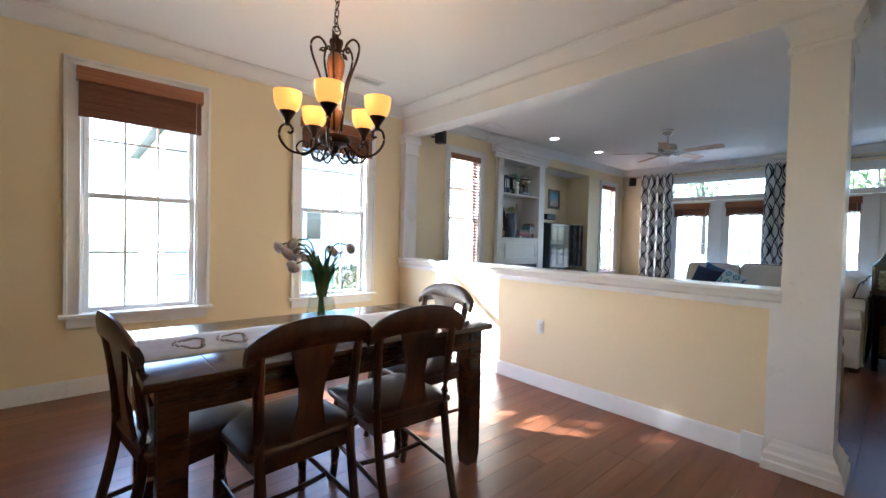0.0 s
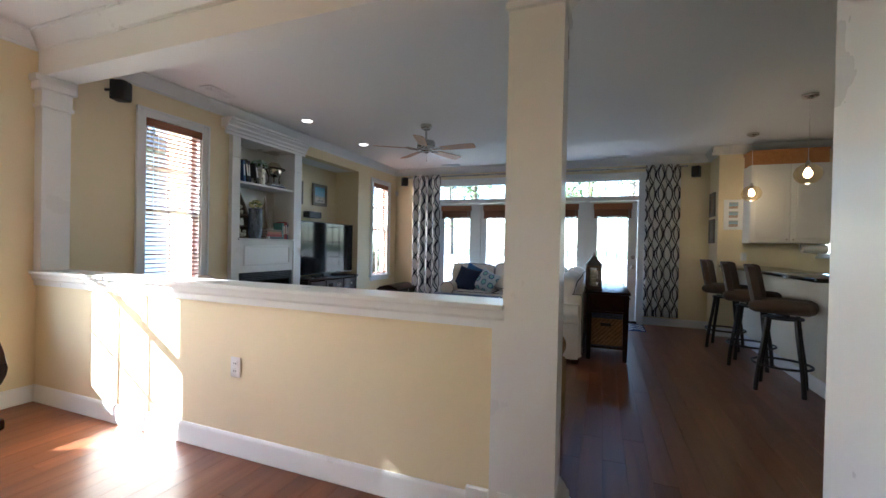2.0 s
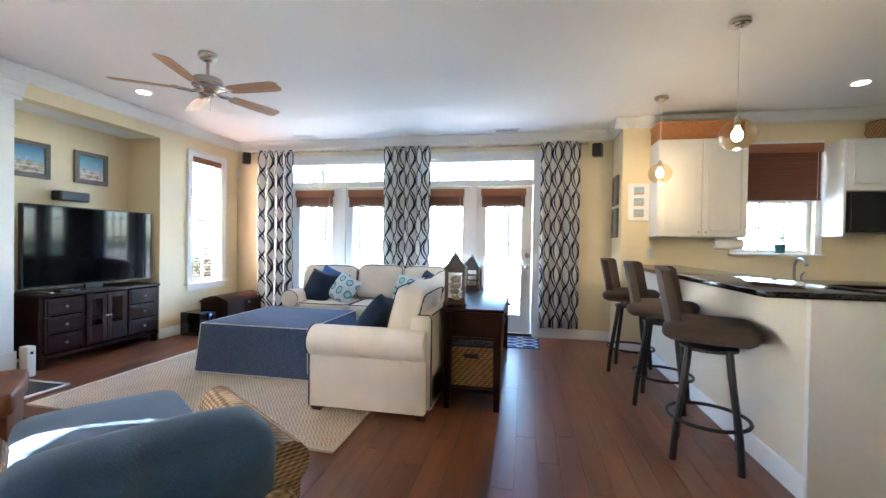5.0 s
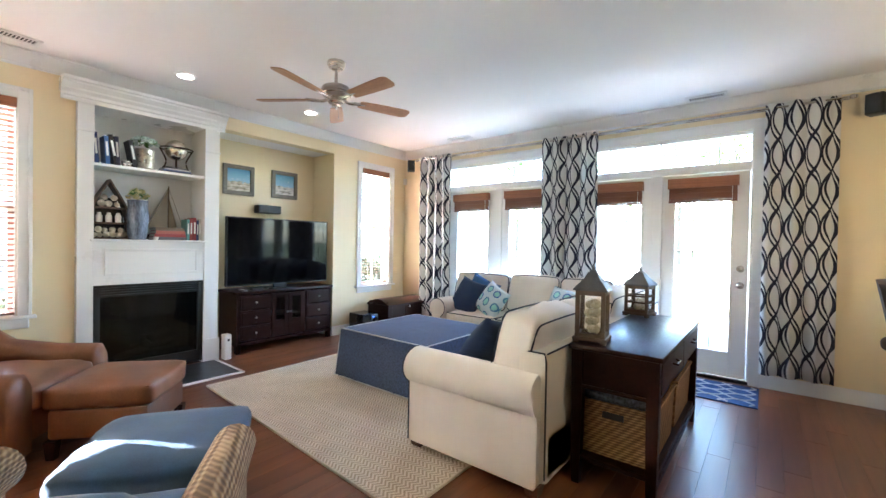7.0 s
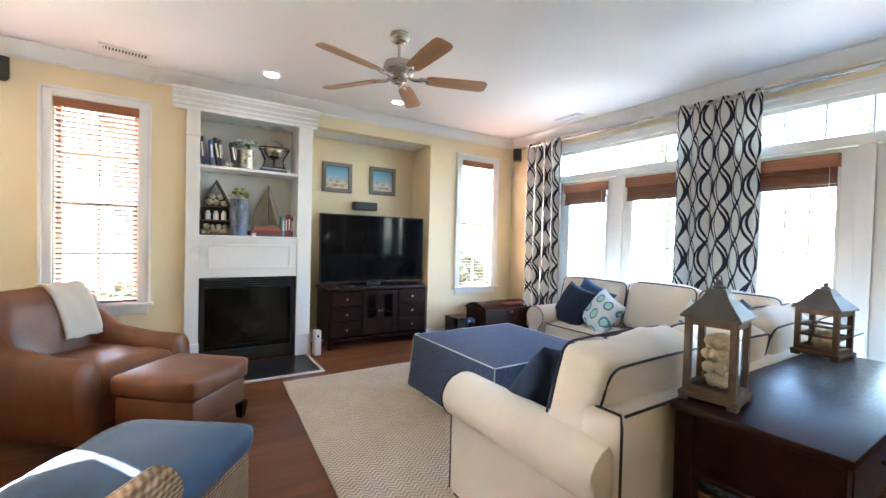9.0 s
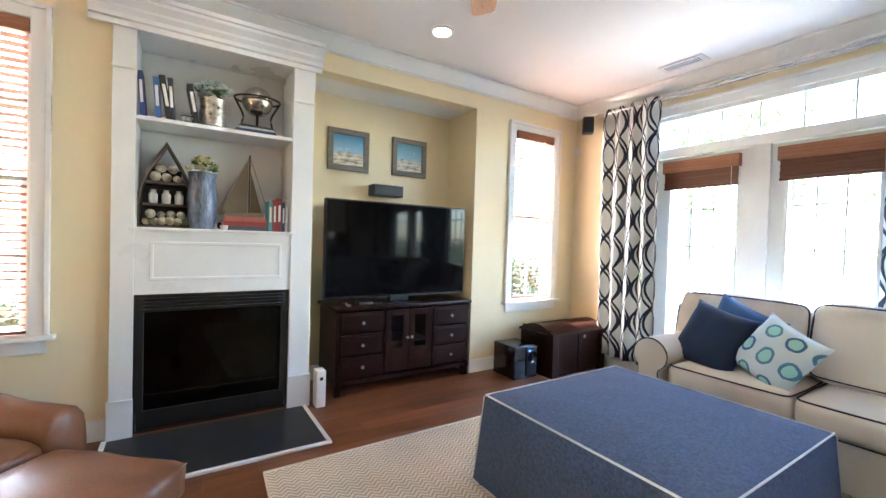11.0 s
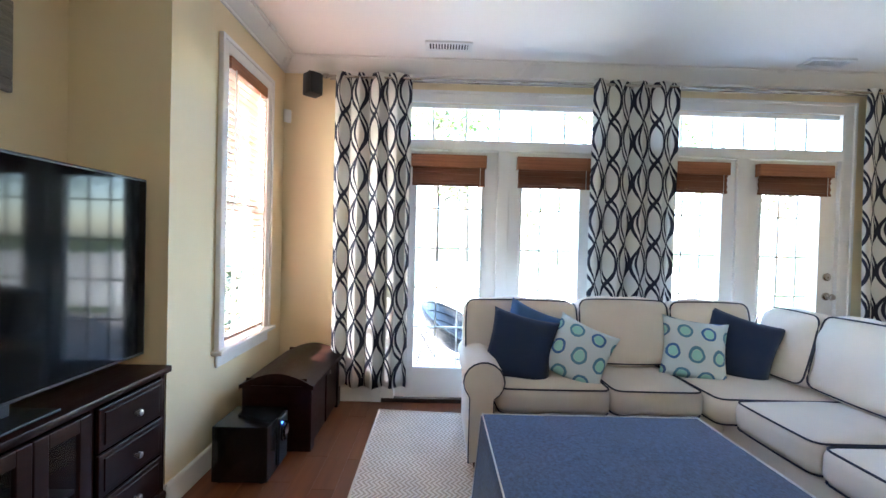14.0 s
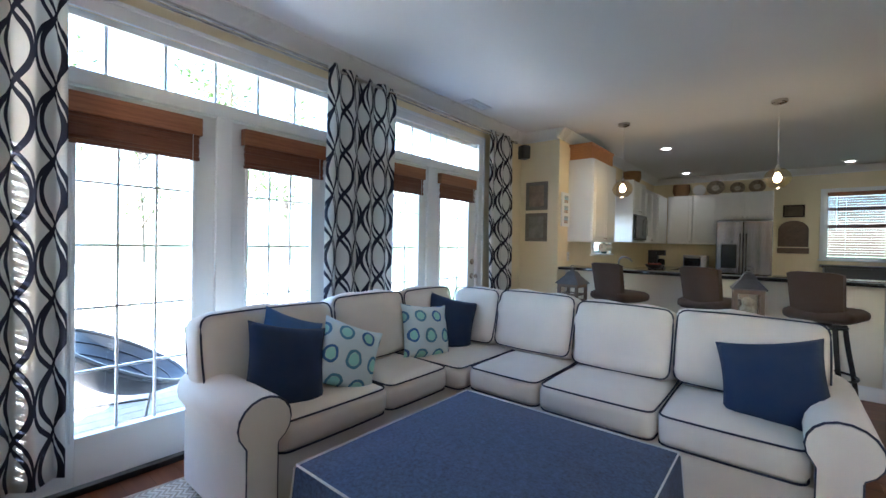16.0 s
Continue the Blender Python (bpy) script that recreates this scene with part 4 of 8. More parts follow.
# ---------- sectional sofa ----------
def piped(name, sx, sy, sz, r, m, parent, material=None, pipe=None, bulge=0.02, both=True, axis="z", lump=0.006, n=9):
    """A cushion with contrast piping round its two faces."""
    o = part(name, soft(sx, sy, sz, r, bulge, n=n, lump=lump), material or M_CREAM, parent, smooth="all", m=m)
    d = {"z": (sx, sy, sz), "y": (sx, sz, sy)}[axis]
    k = r * 0.42
    for side in ((-1, 1) if both else (1,)):
        pts = []
        hx, hy, hz = d[0] / 2 - k * 0.6, d[1] / 2 - k * 0.6, d[2] / 2 - k * 0.55
        rr = r * 0.9
        for cx, cy, a0 in ((hx - rr, hy - rr, 0), (-hx + rr, hy - rr, 90), (-hx + rr, -hy + rr, 180), (hx - rr, -hy + rr, 270)):
            for q in range(0, 91, 30):
                a = radians(a0 + q)
                pts.append((cx + rr * math.cos(a), cy + rr * math.sin(a)))
        full = []
        for i, (u, w) in enumerate(pts):
            u2, w2 = pts[(i + 1) % len(pts)]
            steps = 8 if math.hypot(u2 - u, w2 - w) > 0.1 else 1
            for s in range(steps):
                f = s / steps
                uu, ww = u + (u2 - u) * f, w + (w2 - w) * f
                nx, ny = uu / (d[0] / 2), ww / (d[1] / 2)
                ex = bulge * 0.35 * (1 - min(1, ny * ny)) * nx + 0.002 * nx
                ey = bulge * 0.35 * (1 - min(1, nx * nx)) * ny + 0.002 * ny
                full.append((uu + ex, ww + ey, side * hz))
        if axis == "y":
            full = [(a, c_, b) for a, b, c_ in full]
        bm = bmesh.new()
        tube(bm, full, 0.005, 6, closed=True)
        part("piping", bm, pipe or M_PIPING, o, "navy piping" if pipe is None else "")
    return o


sofa = thing("sectional_sofa", "cream L-shaped sectional sofa with navy piping and rolled arms", "sofa")
AX0, AX1, AY1 = 8.12, 8.88, 2.70
BX0, BY0, BY1 = 6.20, 0.335, 1.21
part("seat_base", boxes((AX0 + 0.03, AX1, BY0, 2.60, 0.06, 0.32, 0.02), (BX0, AX0 + 0.03, BY0, BY1 - 0.03, 0.06, 0.32, 0.02)), M_CREAM, sofa)
part("back_frame", boxes((AX1 - 0.16, AX1, BY0 + 0.16, AY1 - 0.08, 0.30, 0.74, 0.035), (BX0 - 0.02, AX1, BY0, BY0 + 0.17, 0.06, 0.74, 0.035)), M_CREAM, sofa)
part("back_piping", tubes([([(6.185, BY0 + 0.002, 0.10), (6.185, BY0 + 0.004, 0.70), (6.20, BY0 + 0.02, 0.735), (6.20, BY0 + 0.15, 0.735)], 0.005), ([(6.20, BY0 + 0.004, 0.737), (8.85, BY0 + 0.004, 0.737)], 0.005)], 6), M_PIPING, sofa, "navy piping")


def rolled_arm(m, depth):
    """A sofa arm with a scrolled top; front at +x, arm across y."""
    bm = bmesh.new()
    prof = [(-0.075, 0.05), (-0.075, 0.43)]
    for a in range(200, -61, -20):
        prof.append((0.005 + 0.118 * math.cos(radians(a)), 0.52 + 0.112 * math.sin(radians(a))))
    prof += [(0.062, 0.41), (0.062, 0.05)]
    st = [(0.0, 0.93), (0.012, 1.0), (depth - 0.02, 1.0), (depth, 0.96)]
    rings = [[bm.verts.new((x, y * s, 0.32 + (z - 0.32) * s)) for y, z in prof] for x, s in st]
    for a, b in zip(rings, rings[1:]):
        for k in range(len(prof)):
            bm.faces.new((a[k], a[(k + 1) % len(prof)], b[(k + 1) % len(prof)], b[k]))
    bm.faces.new(rings[0])
    bm.faces.new(rings[-1][::-1])
    arm = part("arm", bm, M_CREAM, sofa, m=m)
    line = [(depth - 0.004, y * 0.985, 0.32 + (z - 0.32) * 0.985) for y, z in prof]
    part("piping", tubes([(line, 0.005)], 6), M_PIPING, arm, "navy piping")
    return arm


rolled_arm(pose(AX1 - 0.10, 2.595, 0, 0, 0, 180), AX1 - 0.10 - 8.08)
rolled_arm(pose(6.205, BY0 + 0.03, 0, 0, 0, 90), BY1 + 0.03 - BY0 - 0.03)
for x, y in ((6.20, 0.40), (6.20, 1.19), (8.15, 2.60), (8.80, 2.60), (8.80, 0.42), (8.05, 1.14)):
    part("foot", square_rings([(0.032, 0.0), (0.045, 0.066)], x, y), M_CHAIRW, sofa, "dark wooden foot", smooth=False)
SZ = 0.395
for ya, yb in ((1.29, 1.835), (1.835, 2.505)):
    piped("seat_cushion", 0.60, yb - ya - 0.006, 0.165, 0.05, pose(8.42, (ya + yb) / 2, SZ), sofa)
piped("seat_cushion", 0.69, 0.80, 0.165, 0.05, pose(8.38, 0.885, SZ - 0.004), sofa)
for xa, xb in ((6.285, 6.875), (6.875, 7.515), (7.515, 8.03)):
    piped("seat_cushion", xb - xa - 0.006, 0.74, 0.165, 0.05, pose((xa + xb) / 2, 0.845, SZ), sofa)
for ya, yb, dz in ((1.90, 2.67, 0.0), (1.27, 1.89, 0.02), (0.70, 1.26, 0.015)):
    piped("back_cushion", yb - ya, 0.22, 0.44, 0.05, pose(8.655, (ya + yb) / 2, 0.685 + dz, -13, 0, -90), sofa, axis="y", bulge=0.025, lump=0.016)
for xa, xb, dz in ((8.16, 8.62, 0.01), (7.53, 8.15, 0.02), (6.905, 7.52, 0.0), (6.20, 6.895, 0.01)):
    piped("back_cushion", xb - xa, 0.23, 0.44, 0.05, pose((xa + xb) / 2, 0.55, 0.68 + dz, 14, 0, 0), sofa, axis="y", bulge=0.025, lump=0.016)


def pillow(m, s, material, label, thick=0.17):
    o = solid("throw_pillow", throw_pillow(s, thick), material, label, "pillow", "pillows on the sectional", smooth="all", m=m)
    return o


pillow(pose(8.37, 2.33, 0.655, -26, 12, -100), 0.43, M_NAVYP, "navy square throw pillow leaning on the sofa")
pillow(pose(8.50, 2.24, 0.69, -16, 22, -88), 0.40, M_BLUEP, "mid-blue square throw pillow tucked behind a printed one")
pillow(pose(8.33, 1.97, 0.64, -26, 22, -112), 0.38, M_RING, "pale aqua throw pillow printed with teal rings")
pillow(pose(8.45, 1.17, 0.645, -22, 6, -108), 0.40, M_RING, "pale aqua throw pillow printed with teal rings")
pillow(pose(8.45, 0.88, 0.66, -18, 14, -128), 0.43, M_NAVYP, "navy square throw pillow in the sofa corner")
pillow(pose(6.43, 0.84, 0.635, 34, 12, -4), 0.46, M_NAVYP, "navy square throw pillow beside the sofa arm")

# ---------- slipcovered ottoman ----------
ott = thing("ottoman", "large square ottoman in a navy slipcover with white piping", "ottoman", pose(7.235, 2.105, 0))
OW = 0.535
bm = bmesh.new()
n = 48
rings = []
for z, grow in ((0.03, 0.035), (0.20, 0.02), (0.40, 0.004), (0.455, 0.0), (0.47, -0.012)):
    ring = []
    for k in range(4):
        ax, ay = ((-1, -1), (1, -1), (1, 1), (-1, 1))[k]
        bx, by = ((1, -1), (1, 1), (-1, 1), (-1, -1))[k]
        for i in range(16):
            f = i / 16
            x, y = ax + (bx - ax) * f, ay + (by - ay) * f
            w = OW + grow + (0.012 * math.sin(i * 1.9 + k * 2) * (0.4 - z) if z < 0.4 else 0)
            ring.append(bm.verts.new((x * w, y * w, z)))
    rings.append(ring)
for a, b in zip(rings, rings[1:]):
    for i in range(64):
        bm.faces.new((a[i], a[(i + 1) % 64], b[(i + 1) % 64], b[i]))
bm.faces.new(rings[-1])
part("skirt", bm, M_NAVY, ott)
bm = bmesh.new()
g = 20
vv = [[bm.verts.new(((i / g * 2 - 1) * (OW - 0.014), (j / g * 2 - 1) * (OW - 0.014), 0.471 + 0.022 * (1 - (i / g * 2 - 1) ** 4) * (1 - (j / g * 2 - 1) ** 4) + 0.004 * noise.noise(Vector((i * 0.4, j * 0.4, 3))))) for j in range(g + 1)] for i in range(g + 1)]
for i in range(g):
    for j in range(g):
        bm.faces.new((vv[i][j], vv[i + 1][j], vv[i + 1][j + 1], vv[i][j + 1]))
part("top", bm, M_NAVY, ott, smooth="all")
bm = bmesh.new()
tube(bm, [(x * (OW - 0.006), y * (OW - 0.006), 0.469) for x, y in ((-1, -1), (1, -1), (1, 1), (-1, 1))], 0.005, 6, closed=True)
for x, y in ((-1, -1), (1, -1), (1, 1), (-1, 1)):
    tube(bm, [(x * (OW + 0.03), y * (OW + 0.03), 0.04), (x * OW, y * OW, 0.46)], 0.004, 6)
tube(bm, [(x * (OW + 0.036), y * (OW + 0.036), 0.034) for x, y in ((-1, -1), (1, -1), (1, 1), (-1, 1))], 0.005, 6, closed=True)
part("piping", bm, M_WHITEPIPE, ott, "white piping")
part("frame", boxes((-0.5, 0.5, -0.5, 0.5, 0.012, 0.30)), M_NAVY, ott, smooth=False)

# ---------- rug ----------
bm = bmesh.new()
cs = [(5.63, 0.80), (8.72, 0.80), (8.90, 3.29), (5.775, 3.28)]
lo = [bm.verts.new((x, y, 0.001)) for x, y in cs]
hi = [bm.verts.new((x, y, 0.011)) for x, y in cs]
for k in range(4):
    bm.faces.new((lo[k], lo[(k + 1) % 4], hi[(k + 1) % 4], hi[k]))
bm.faces.new(hi)
rug = thing("rug", "natural jute rug woven in a herringbone pattern", "rug")
part("weave", bm, M_RUG, rug, smooth=False)
bm = bmesh.new()
tube(bm, [(x, y, 0.008) for x, y in cs], 0.0105, 6, closed=True)
part("binding", bm, M_RUGEDGE, rug)

# ---------- sofa table, baskets, lanterns ----------
st = thing("sofa_table", "dark espresso console table standing behind the sofa", "table", pose(6.42, -0.145, 0))
TL, TD, TH = 1.42, 0.465, 0.76
part("tabletop", boxes((0, TL, 0, TD, TH - 0.028, TH, 0.008)), M_DARKWOOD, st)
part("apron", boxes((0.03, TL - 0.03, 0.025, 0.045, TH - 0.215, TH - 0.028), (0.03, TL - 0.03, TD - 0.045, TD - 0.025, TH - 0.215, TH - 0.028), (0.025, 0.045, 0.03, TD - 0.03, TH - 0.215, TH - 0.028), (TL - 0.045, TL - 0.025, 0.03, TD - 0.03, TH - 0.215, TH - 0.028), r=0.002), M_DARKWOOD, st, smooth=False)
for x in (0.02, TL - 0.05):
    part("rail", boxes((x, x + 0.03, 0.03, TD - 0.03, TH - 0.235, TH - 0.216, 0.003)), M_DARKWOOD, st, smooth=False)
for x in (0.045, TL - 0.045):
    for y in (0.045, TD - 0.045):
        part("leg", square_rings([(0.02, 0.0), (0.024, 0.10), (0.027, 0.3), (0.03, TH - 0.03)], x, y), M_DARKWOOD, st, smooth=False)
part("shelf", boxes((0.03, TL - 0.03, 0.03, TD - 0.03, 0.13, 0.155, 0.003), (0.03, TL - 0.03, 0.02, 0.045, 0.10, 0.13)), M_DARKWOOD, st, smooth=False)
for k in range(2):
    x0 = 0.06 + k * 0.66
    d = part("drawer", boxes((x0, x0 + 0.65, 0.012, 0.026, TH - 0.195, TH - 0.045, 0.003)), M_DARKWOOD, st, smooth=False)
    part("handle", tubes([([(x0 + 0.27, 0.012, TH - 0.095), (x0 + 0.28, -0.012, TH - 0.10), (x0 + 0.37, -0.012, TH - 0.10), (x0 + 0.38, 0.012, TH - 0.095)], 0.006)], 8), M_BRONZE, d)


def basket(m, lx, ly, h):
    b = thing("basket", "brown woven basket with a dark liner on the table shelf", "basket", m, group="baskets")
    bm = bmesh.new()
    rr = []
    for z, s in ((0, 0.94), (h, 1.0), (h, 0.93), (0.02, 0.88)):
        rr.append([bm.verts.new((sx * lx / 2 * s, sy * ly / 2 * s, z)) for sx, sy in ((-1, -1), (1, -1), (1, 1), (-1, 1))])
    for a, c_ in zip(rr, rr[1:]):
        for k in range(4):
            bm.faces.new((a[k], a[(k + 1) % 4], c_[(k + 1) % 4], c_[k]))
    bm.faces.new(rr[0])
    bm.faces.new(rr[-1])
    part("body", bm, M_BASKET, b, smooth=False)
    bm = bmesh.new()
    tube(bm, [(sx * lx / 2, sy * ly / 2, h) for sx, sy in ((-1, -1), (1, -1), (1, 1), (-1, 1))], 0.012, 6, closed=True)
    part("rim", bm, M_BASKET, b)
    # solid black patch stands in for the shade inside the handle hole
    part("handle_hole", boxes((-lx / 2 - 0.004, -lx / 2 + 0.01, -0.055, 0.055, h - 0.075, h - 0.04, 0.004)), M_BLACK, b, "black patch for the unlit handle opening")
    part("liner", soft(lx * 0.92, ly * 0.92, 0.10, 0.04, 0.02, n=6), surface("dark blue checked liner", (0.10, 0.13, 0.20), 0.9, vary=0.8, scale=60, fine=90, relief=0.4), b, "dark blue checked liner", m=pose(0, 0, h + 0.035))
    return b


for k in range(2):
    basket(pose(6.42 + 0.38 + k * 0.66, 0.10, 0.157), 0.60, 0.39, 0.29)


def lantern(m, w, h, shells, label):
    """A square wooden lantern with glass sides and a zinc roof."""
    l_ = thing("lantern", label, "lantern", m, group="lanterns on the sofa table")
    b = w / 2
    part("foot_plate", boxes((-b - 0.022, b + 0.022, -b - 0.022, b + 0.022, 0.012, 0.03, 0.004), *[(sx * (b + 0.004) - 0.015, sx * (b + 0.004) + 0.015, sy * (b + 0.004) - 0.015, sy * (b + 0.004) + 0.015, 0, 0.012) for sx in (-1, 1) for sy in (-1, 1)]), M_LANTERN, l_, smooth=False)
    for sx in (-1, 1):
        for sy in (-1, 1):
            part("post", boxes((sx * b - 0.011, sx * b + 0.011, sy * b - 0.011, sy * b + 0.011, 0.03, h, 0.002)), M_LANTERN, l_, smooth=False)
    for sx, sy in ((0, -1), (0, 1), (-1, 0), (1, 0)):
        e = (-b + 0.011, b - 0.011)
        if sx == 0:
            for z0, z1 in ((0.03, 0.05), (h - 0.025, h)):
                part("rail", boxes((*e, sy * b - 0.009, sy * b + 0.009, z0, z1)), M_LANTERN, l_, smooth=False)
            q = boxes((*e, sy * b - 0.0015, sy * b + 0.0015, 0.05, h - 0.025))
        else:
            for z0, z1 in ((0.03, 0.05), (h - 0.025, h)):
                part("rail", boxes((sx * b - 0.009, sx * b + 0.009, *e, z0, z1)), M_LANTERN, l_, smooth=False)
            q = boxes((sx * b - 0.0015, sx * b + 0.0015, *e, 0.05, h - 0.025))
        g_ = part("pane", q, M_GLASS, l_, smooth=False)
        g_.visible_shadow = False
        if not shells:
            for z in (0.35, 0.65):
                zz = 0.05 + (h - 0.075) * z
                part("bar", boxes((*e, sy * b - 0.006, sy * b + 0.006, zz - 0.006, zz + 0.006) if sx == 0 else (sx * b - 0.006, sx * b + 0.006, *e, zz - 0.006, zz + 0.006)), M_LANTERN, l_, smooth=False)
    part("roof", square_rings([(b + 0.022, h), (b + 0.022, h + 0.008), (b * 0.62, h + 0.066), (b * 0.38, h + 0.098), (b * 0.34, h + 0.10)], 0, 0), M_ZINC, l_, "dull zinc roof", smooth=False)
    part("finial", lathe([(0.02, h + 0.10), (0.022, h + 0.108), (0.008, h + 0.115), (0.012, h + 0.125), (0.001, h + 0.132)], 10), M_ZINC, l_)
    bm = bmesh.new()
    tube(bm, [(0.026 * math.cos(a * 0.5), 0, h + 0.122 + 0.024 * math.sin(a * 0.5)) for a in range(13)], 0.0025, 5, closed=True)
    part("ring", bm, M_ZINC, l_)
    rng = random.Random(int(w * 1000))
    for k in range(16 if shells else 7):
        r = rng.uniform(0.022, 0.032)
        px, py = rng.uniform(-b + 0.045, b - 0.045), rng.uniform(-b + 0.045, b - 0.045)
        pz = 0.055 + r * 0.5 + (k // 4) * 0.045
        part("shell", lathe([(0.001, -r), (r * 0.6, -r * 0.7), (r, -r * 0.1), (r * 0.8, r * 0.5), (r * 0.35, r * 0.8), (0.001, r * 1.1)], 9), M_SHELL, l_, m=pose(px, py, pz, rng.uniform(0, 180), rng.uniform(0, 180), 0))
    return l_


lantern(pose(6.565, 0.24, TH, 0, 0, 8), 0.135, 0.285, True, "weathered wooden lantern filled with pale shells")
lantern(pose(7.70, 0.25, TH, 0, 0, -6), 0.15, 0.235, False, "weathered wooden lantern with barred glass sides")

# ---------- television, console ----------
tv = thing("television", "large black flat-screen television on a stand", "television", pose(7.00, 4.22, 0.70))
part("screen", boxes((-0.665, 0.665, -0.018, 0.03, 0.055, 0.85, 0.006)), M_BLACK, tv, smooth=False)
part("panel", boxes((-0.652, 0.652, -0.0215, -0.018, 0.07, 0.838)), M_BLACKTV, tv, "glossy dark screen", smooth=False)
part("stand", boxes((-0.16, 0.16, -0.10, 0.10, 0.002, 0.012, 0.004), (-0.09, 0.09, 0.0, 0.03, 0.012, 0.06, 0.004)), M_BLACK, tv, smooth=False)

con = thing("media_console", "dark espresso media console with drawers and two glass doors", "cabinet", pose(6.41, 4.11, 0))
CW, CD, CH = 1.26, 0.45, 0.70
part("top", boxes((-0.02, CW + 0.02, -0.02, CD, CH - 0.03, CH, 0.006)), M_DARKWOOD, con)
for name, q in (("side_panel", (0, 0.03, 0, CD - 0.02, 0.09, CH - 0.03)), ("side_panel", (CW - 0.03, CW, 0, CD - 0.02, 0.09, CH - 0.03)), ("back_panel", (0.03, CW - 0.03, CD - 0.035, CD - 0.02, 0.09, CH - 0.03)), ("bottom", (0.03, CW - 0.03, 0.0, CD - 0.035, 0.09, 0.12)), ("divider", (0.39, 0.41, 0.0, CD - 0.035, 0.12, CH - 0.03)), ("divider", (0.85, 0.87, 0.0, CD - 0.035, 0.12, CH - 0.03)), ("shelf", (0.41, 0.85, 0.05, CD - 0.035, 0.36, 0.375))):
    part(name, boxes(q, r=0.002), M_DARKWOOD, con, smooth=False)
for x in (0.0, CW - 0.05):
    for y in (0.0, CD - 0.07):
        part("foot", boxes((x, x + 0.05, y - 0.004, y + 0.05, 0, 0.09, 0.005)), M_DARKWOOD, con, smooth=False)
part("plinth", extrude_profile([(0.0, 0.09), (0.0, 0.125), (0.012, 0.12), (0.012, 0.09)], (0.0, -0.001, 0), (CW, -0.001, 0), out=Vector((0, -1, 0))), M_DARKWOOD, con)
for x0, x1 in ((0.035, 0.385), (0.875, CW - 0.035)):
    hs = (0.135, 0.31, 0.485, 0.66)
    for z0, z1 in zip(hs, hs[1:]):
        d = part("drawer", boxes((x0, x1, -0.014, 0.0, z0 + 0.005, z1 - 0.005, 0.004), (x0 + 0.025, x1 - 0.025, -0.018, -0.013, z0 + 0.025, z1 - 0.025, 0.003)), M_DARKWOOD, con, smooth=False)
        part("knob", lathe([(0.001, 0), (0.006, 0.0), (0.006, 0.012), (0.014, 0.018), (0.012, 0.028), (0.001, 0.031)], 12), M_NICKEL, d, m=pose((x0 + x1) / 2, -0.018, (z0 + z1) / 2, 90, 0, 0))
for x0, x1, kx in ((0.415, 0.628, 0.61), (0.632, 0.845, 0.65)):
    d = part("door", boxes((x0, x0 + 0.05, -0.014, 0.004, 0.14, 0.655, 0.003), (x1 - 0.05, x1, -0.014, 0.004, 0.14, 0.655, 0.003), (x0 + 0.05, x1 - 0.05, -0.014, 0.004, 0.605, 0.655, 0.003), (x0 + 0.05, x1 - 0.05, -0.014, 0.004, 0.14, 0.33, 0.003)), M_DARKWOOD, con, smooth=False)
    part("pane", boxes((x0 + 0.05, x1 - 0.05, -0.006, -0.003, 0.33, 0.605)), M_GLASS, d, smooth=False)
    part("knob", lathe([(0.001, 0), (0.006, 0.0), (0.006, 0.012), (0.014, 0.018), (0.012, 0.028), (0.001, 0.031)], 12), M_NICKEL, d, m=pose(kx - 0.003, -0.014, 0.42, 90, 0, 0))

sub = thing("subwoofer", "black lacquered subwoofer box on the floor", "speaker", pose(8.065, 3.885, 0))
part("cabinet", boxes((-0.14, 0.14, -0.145, 0.145, 0.012, 0.305, 0.004)), M_BLACKGLOSS, sub, smooth=False)
part("grille", boxes((0.0, 0.125, -0.157, -0.146, 0.03, 0.29, 0.004)), M_BLACK, sub, smooth=False)
part("cone", lathe([(0.001, 0.0), (0.03, 0.004), (0.05, 0.012), (0.054, 0.008), (0.054, 0.0)], 20), M_BLACKGLOSS, sub, m=pose(0.062, -0.158, 0.20, 90, 0, 0))
part("power_light", lathe([(0.001, 0), (0.006, 0), (0.006, 0.003), (0.001, 0.003)], 10), emitter("blue indicator", (0.05, 0.15, 1.0), 0.6), sub, m=pose(0.03, -0.158, 0.26, 90, 0, 0))
for x in (-0.11, 0.11):
    for y in (-0.11, 0.11):
        part("foot", lathe([(0.015, 0), (0.015, 0.012)], 10), M_BLACK, sub, m=pose(x, y, 0))

ch = thing("storage_chest", "dark espresso wooden chest with an arched lid", "chest", pose(8.655, 3.84, 0))
part("body", boxes((-0.37, 0.37, -0.21, 0.20, 0.02, 0.40, 0.006)), M_DARKWOOD, ch, smooth=False)
for q in ((-0.38, -0.30, -0.222, 0.20, 0.0, 0.40, 0.004), (0.30, 0.38, -0.222, 0.20, 0.0, 0.40, 0.004), (-0.02, 0.02, -0.218, -0.2, 0.03, 0.40, 0.003)):
    part("stile", boxes(q), M_DARKWOOD, ch, smooth=False)
bm = bmesh.new()
st_ = 12
rr = []
for x in (-0.39, 0.39):
    top = [bm.verts.new((x, -0.235 + 0.45 * k / st_, 0.405 + 0.075 * math.sin(math.pi * k / st_))) for k in range(st_ + 1)]
    bot = [bm.verts.new((x, -0.235 + 0.45 * k / st_, 0.402 + 0.05 * math.sin(math.pi * k / st_) - 0.02)) for k in range(st_ + 1)]
    rr.append(top + bot[::-1])
for k in range(len(rr[0])):
    j = (k + 1) % len(rr[0])
    bm.faces.new((rr[0][k], rr[0][j], rr[1][j], rr[1][k]))
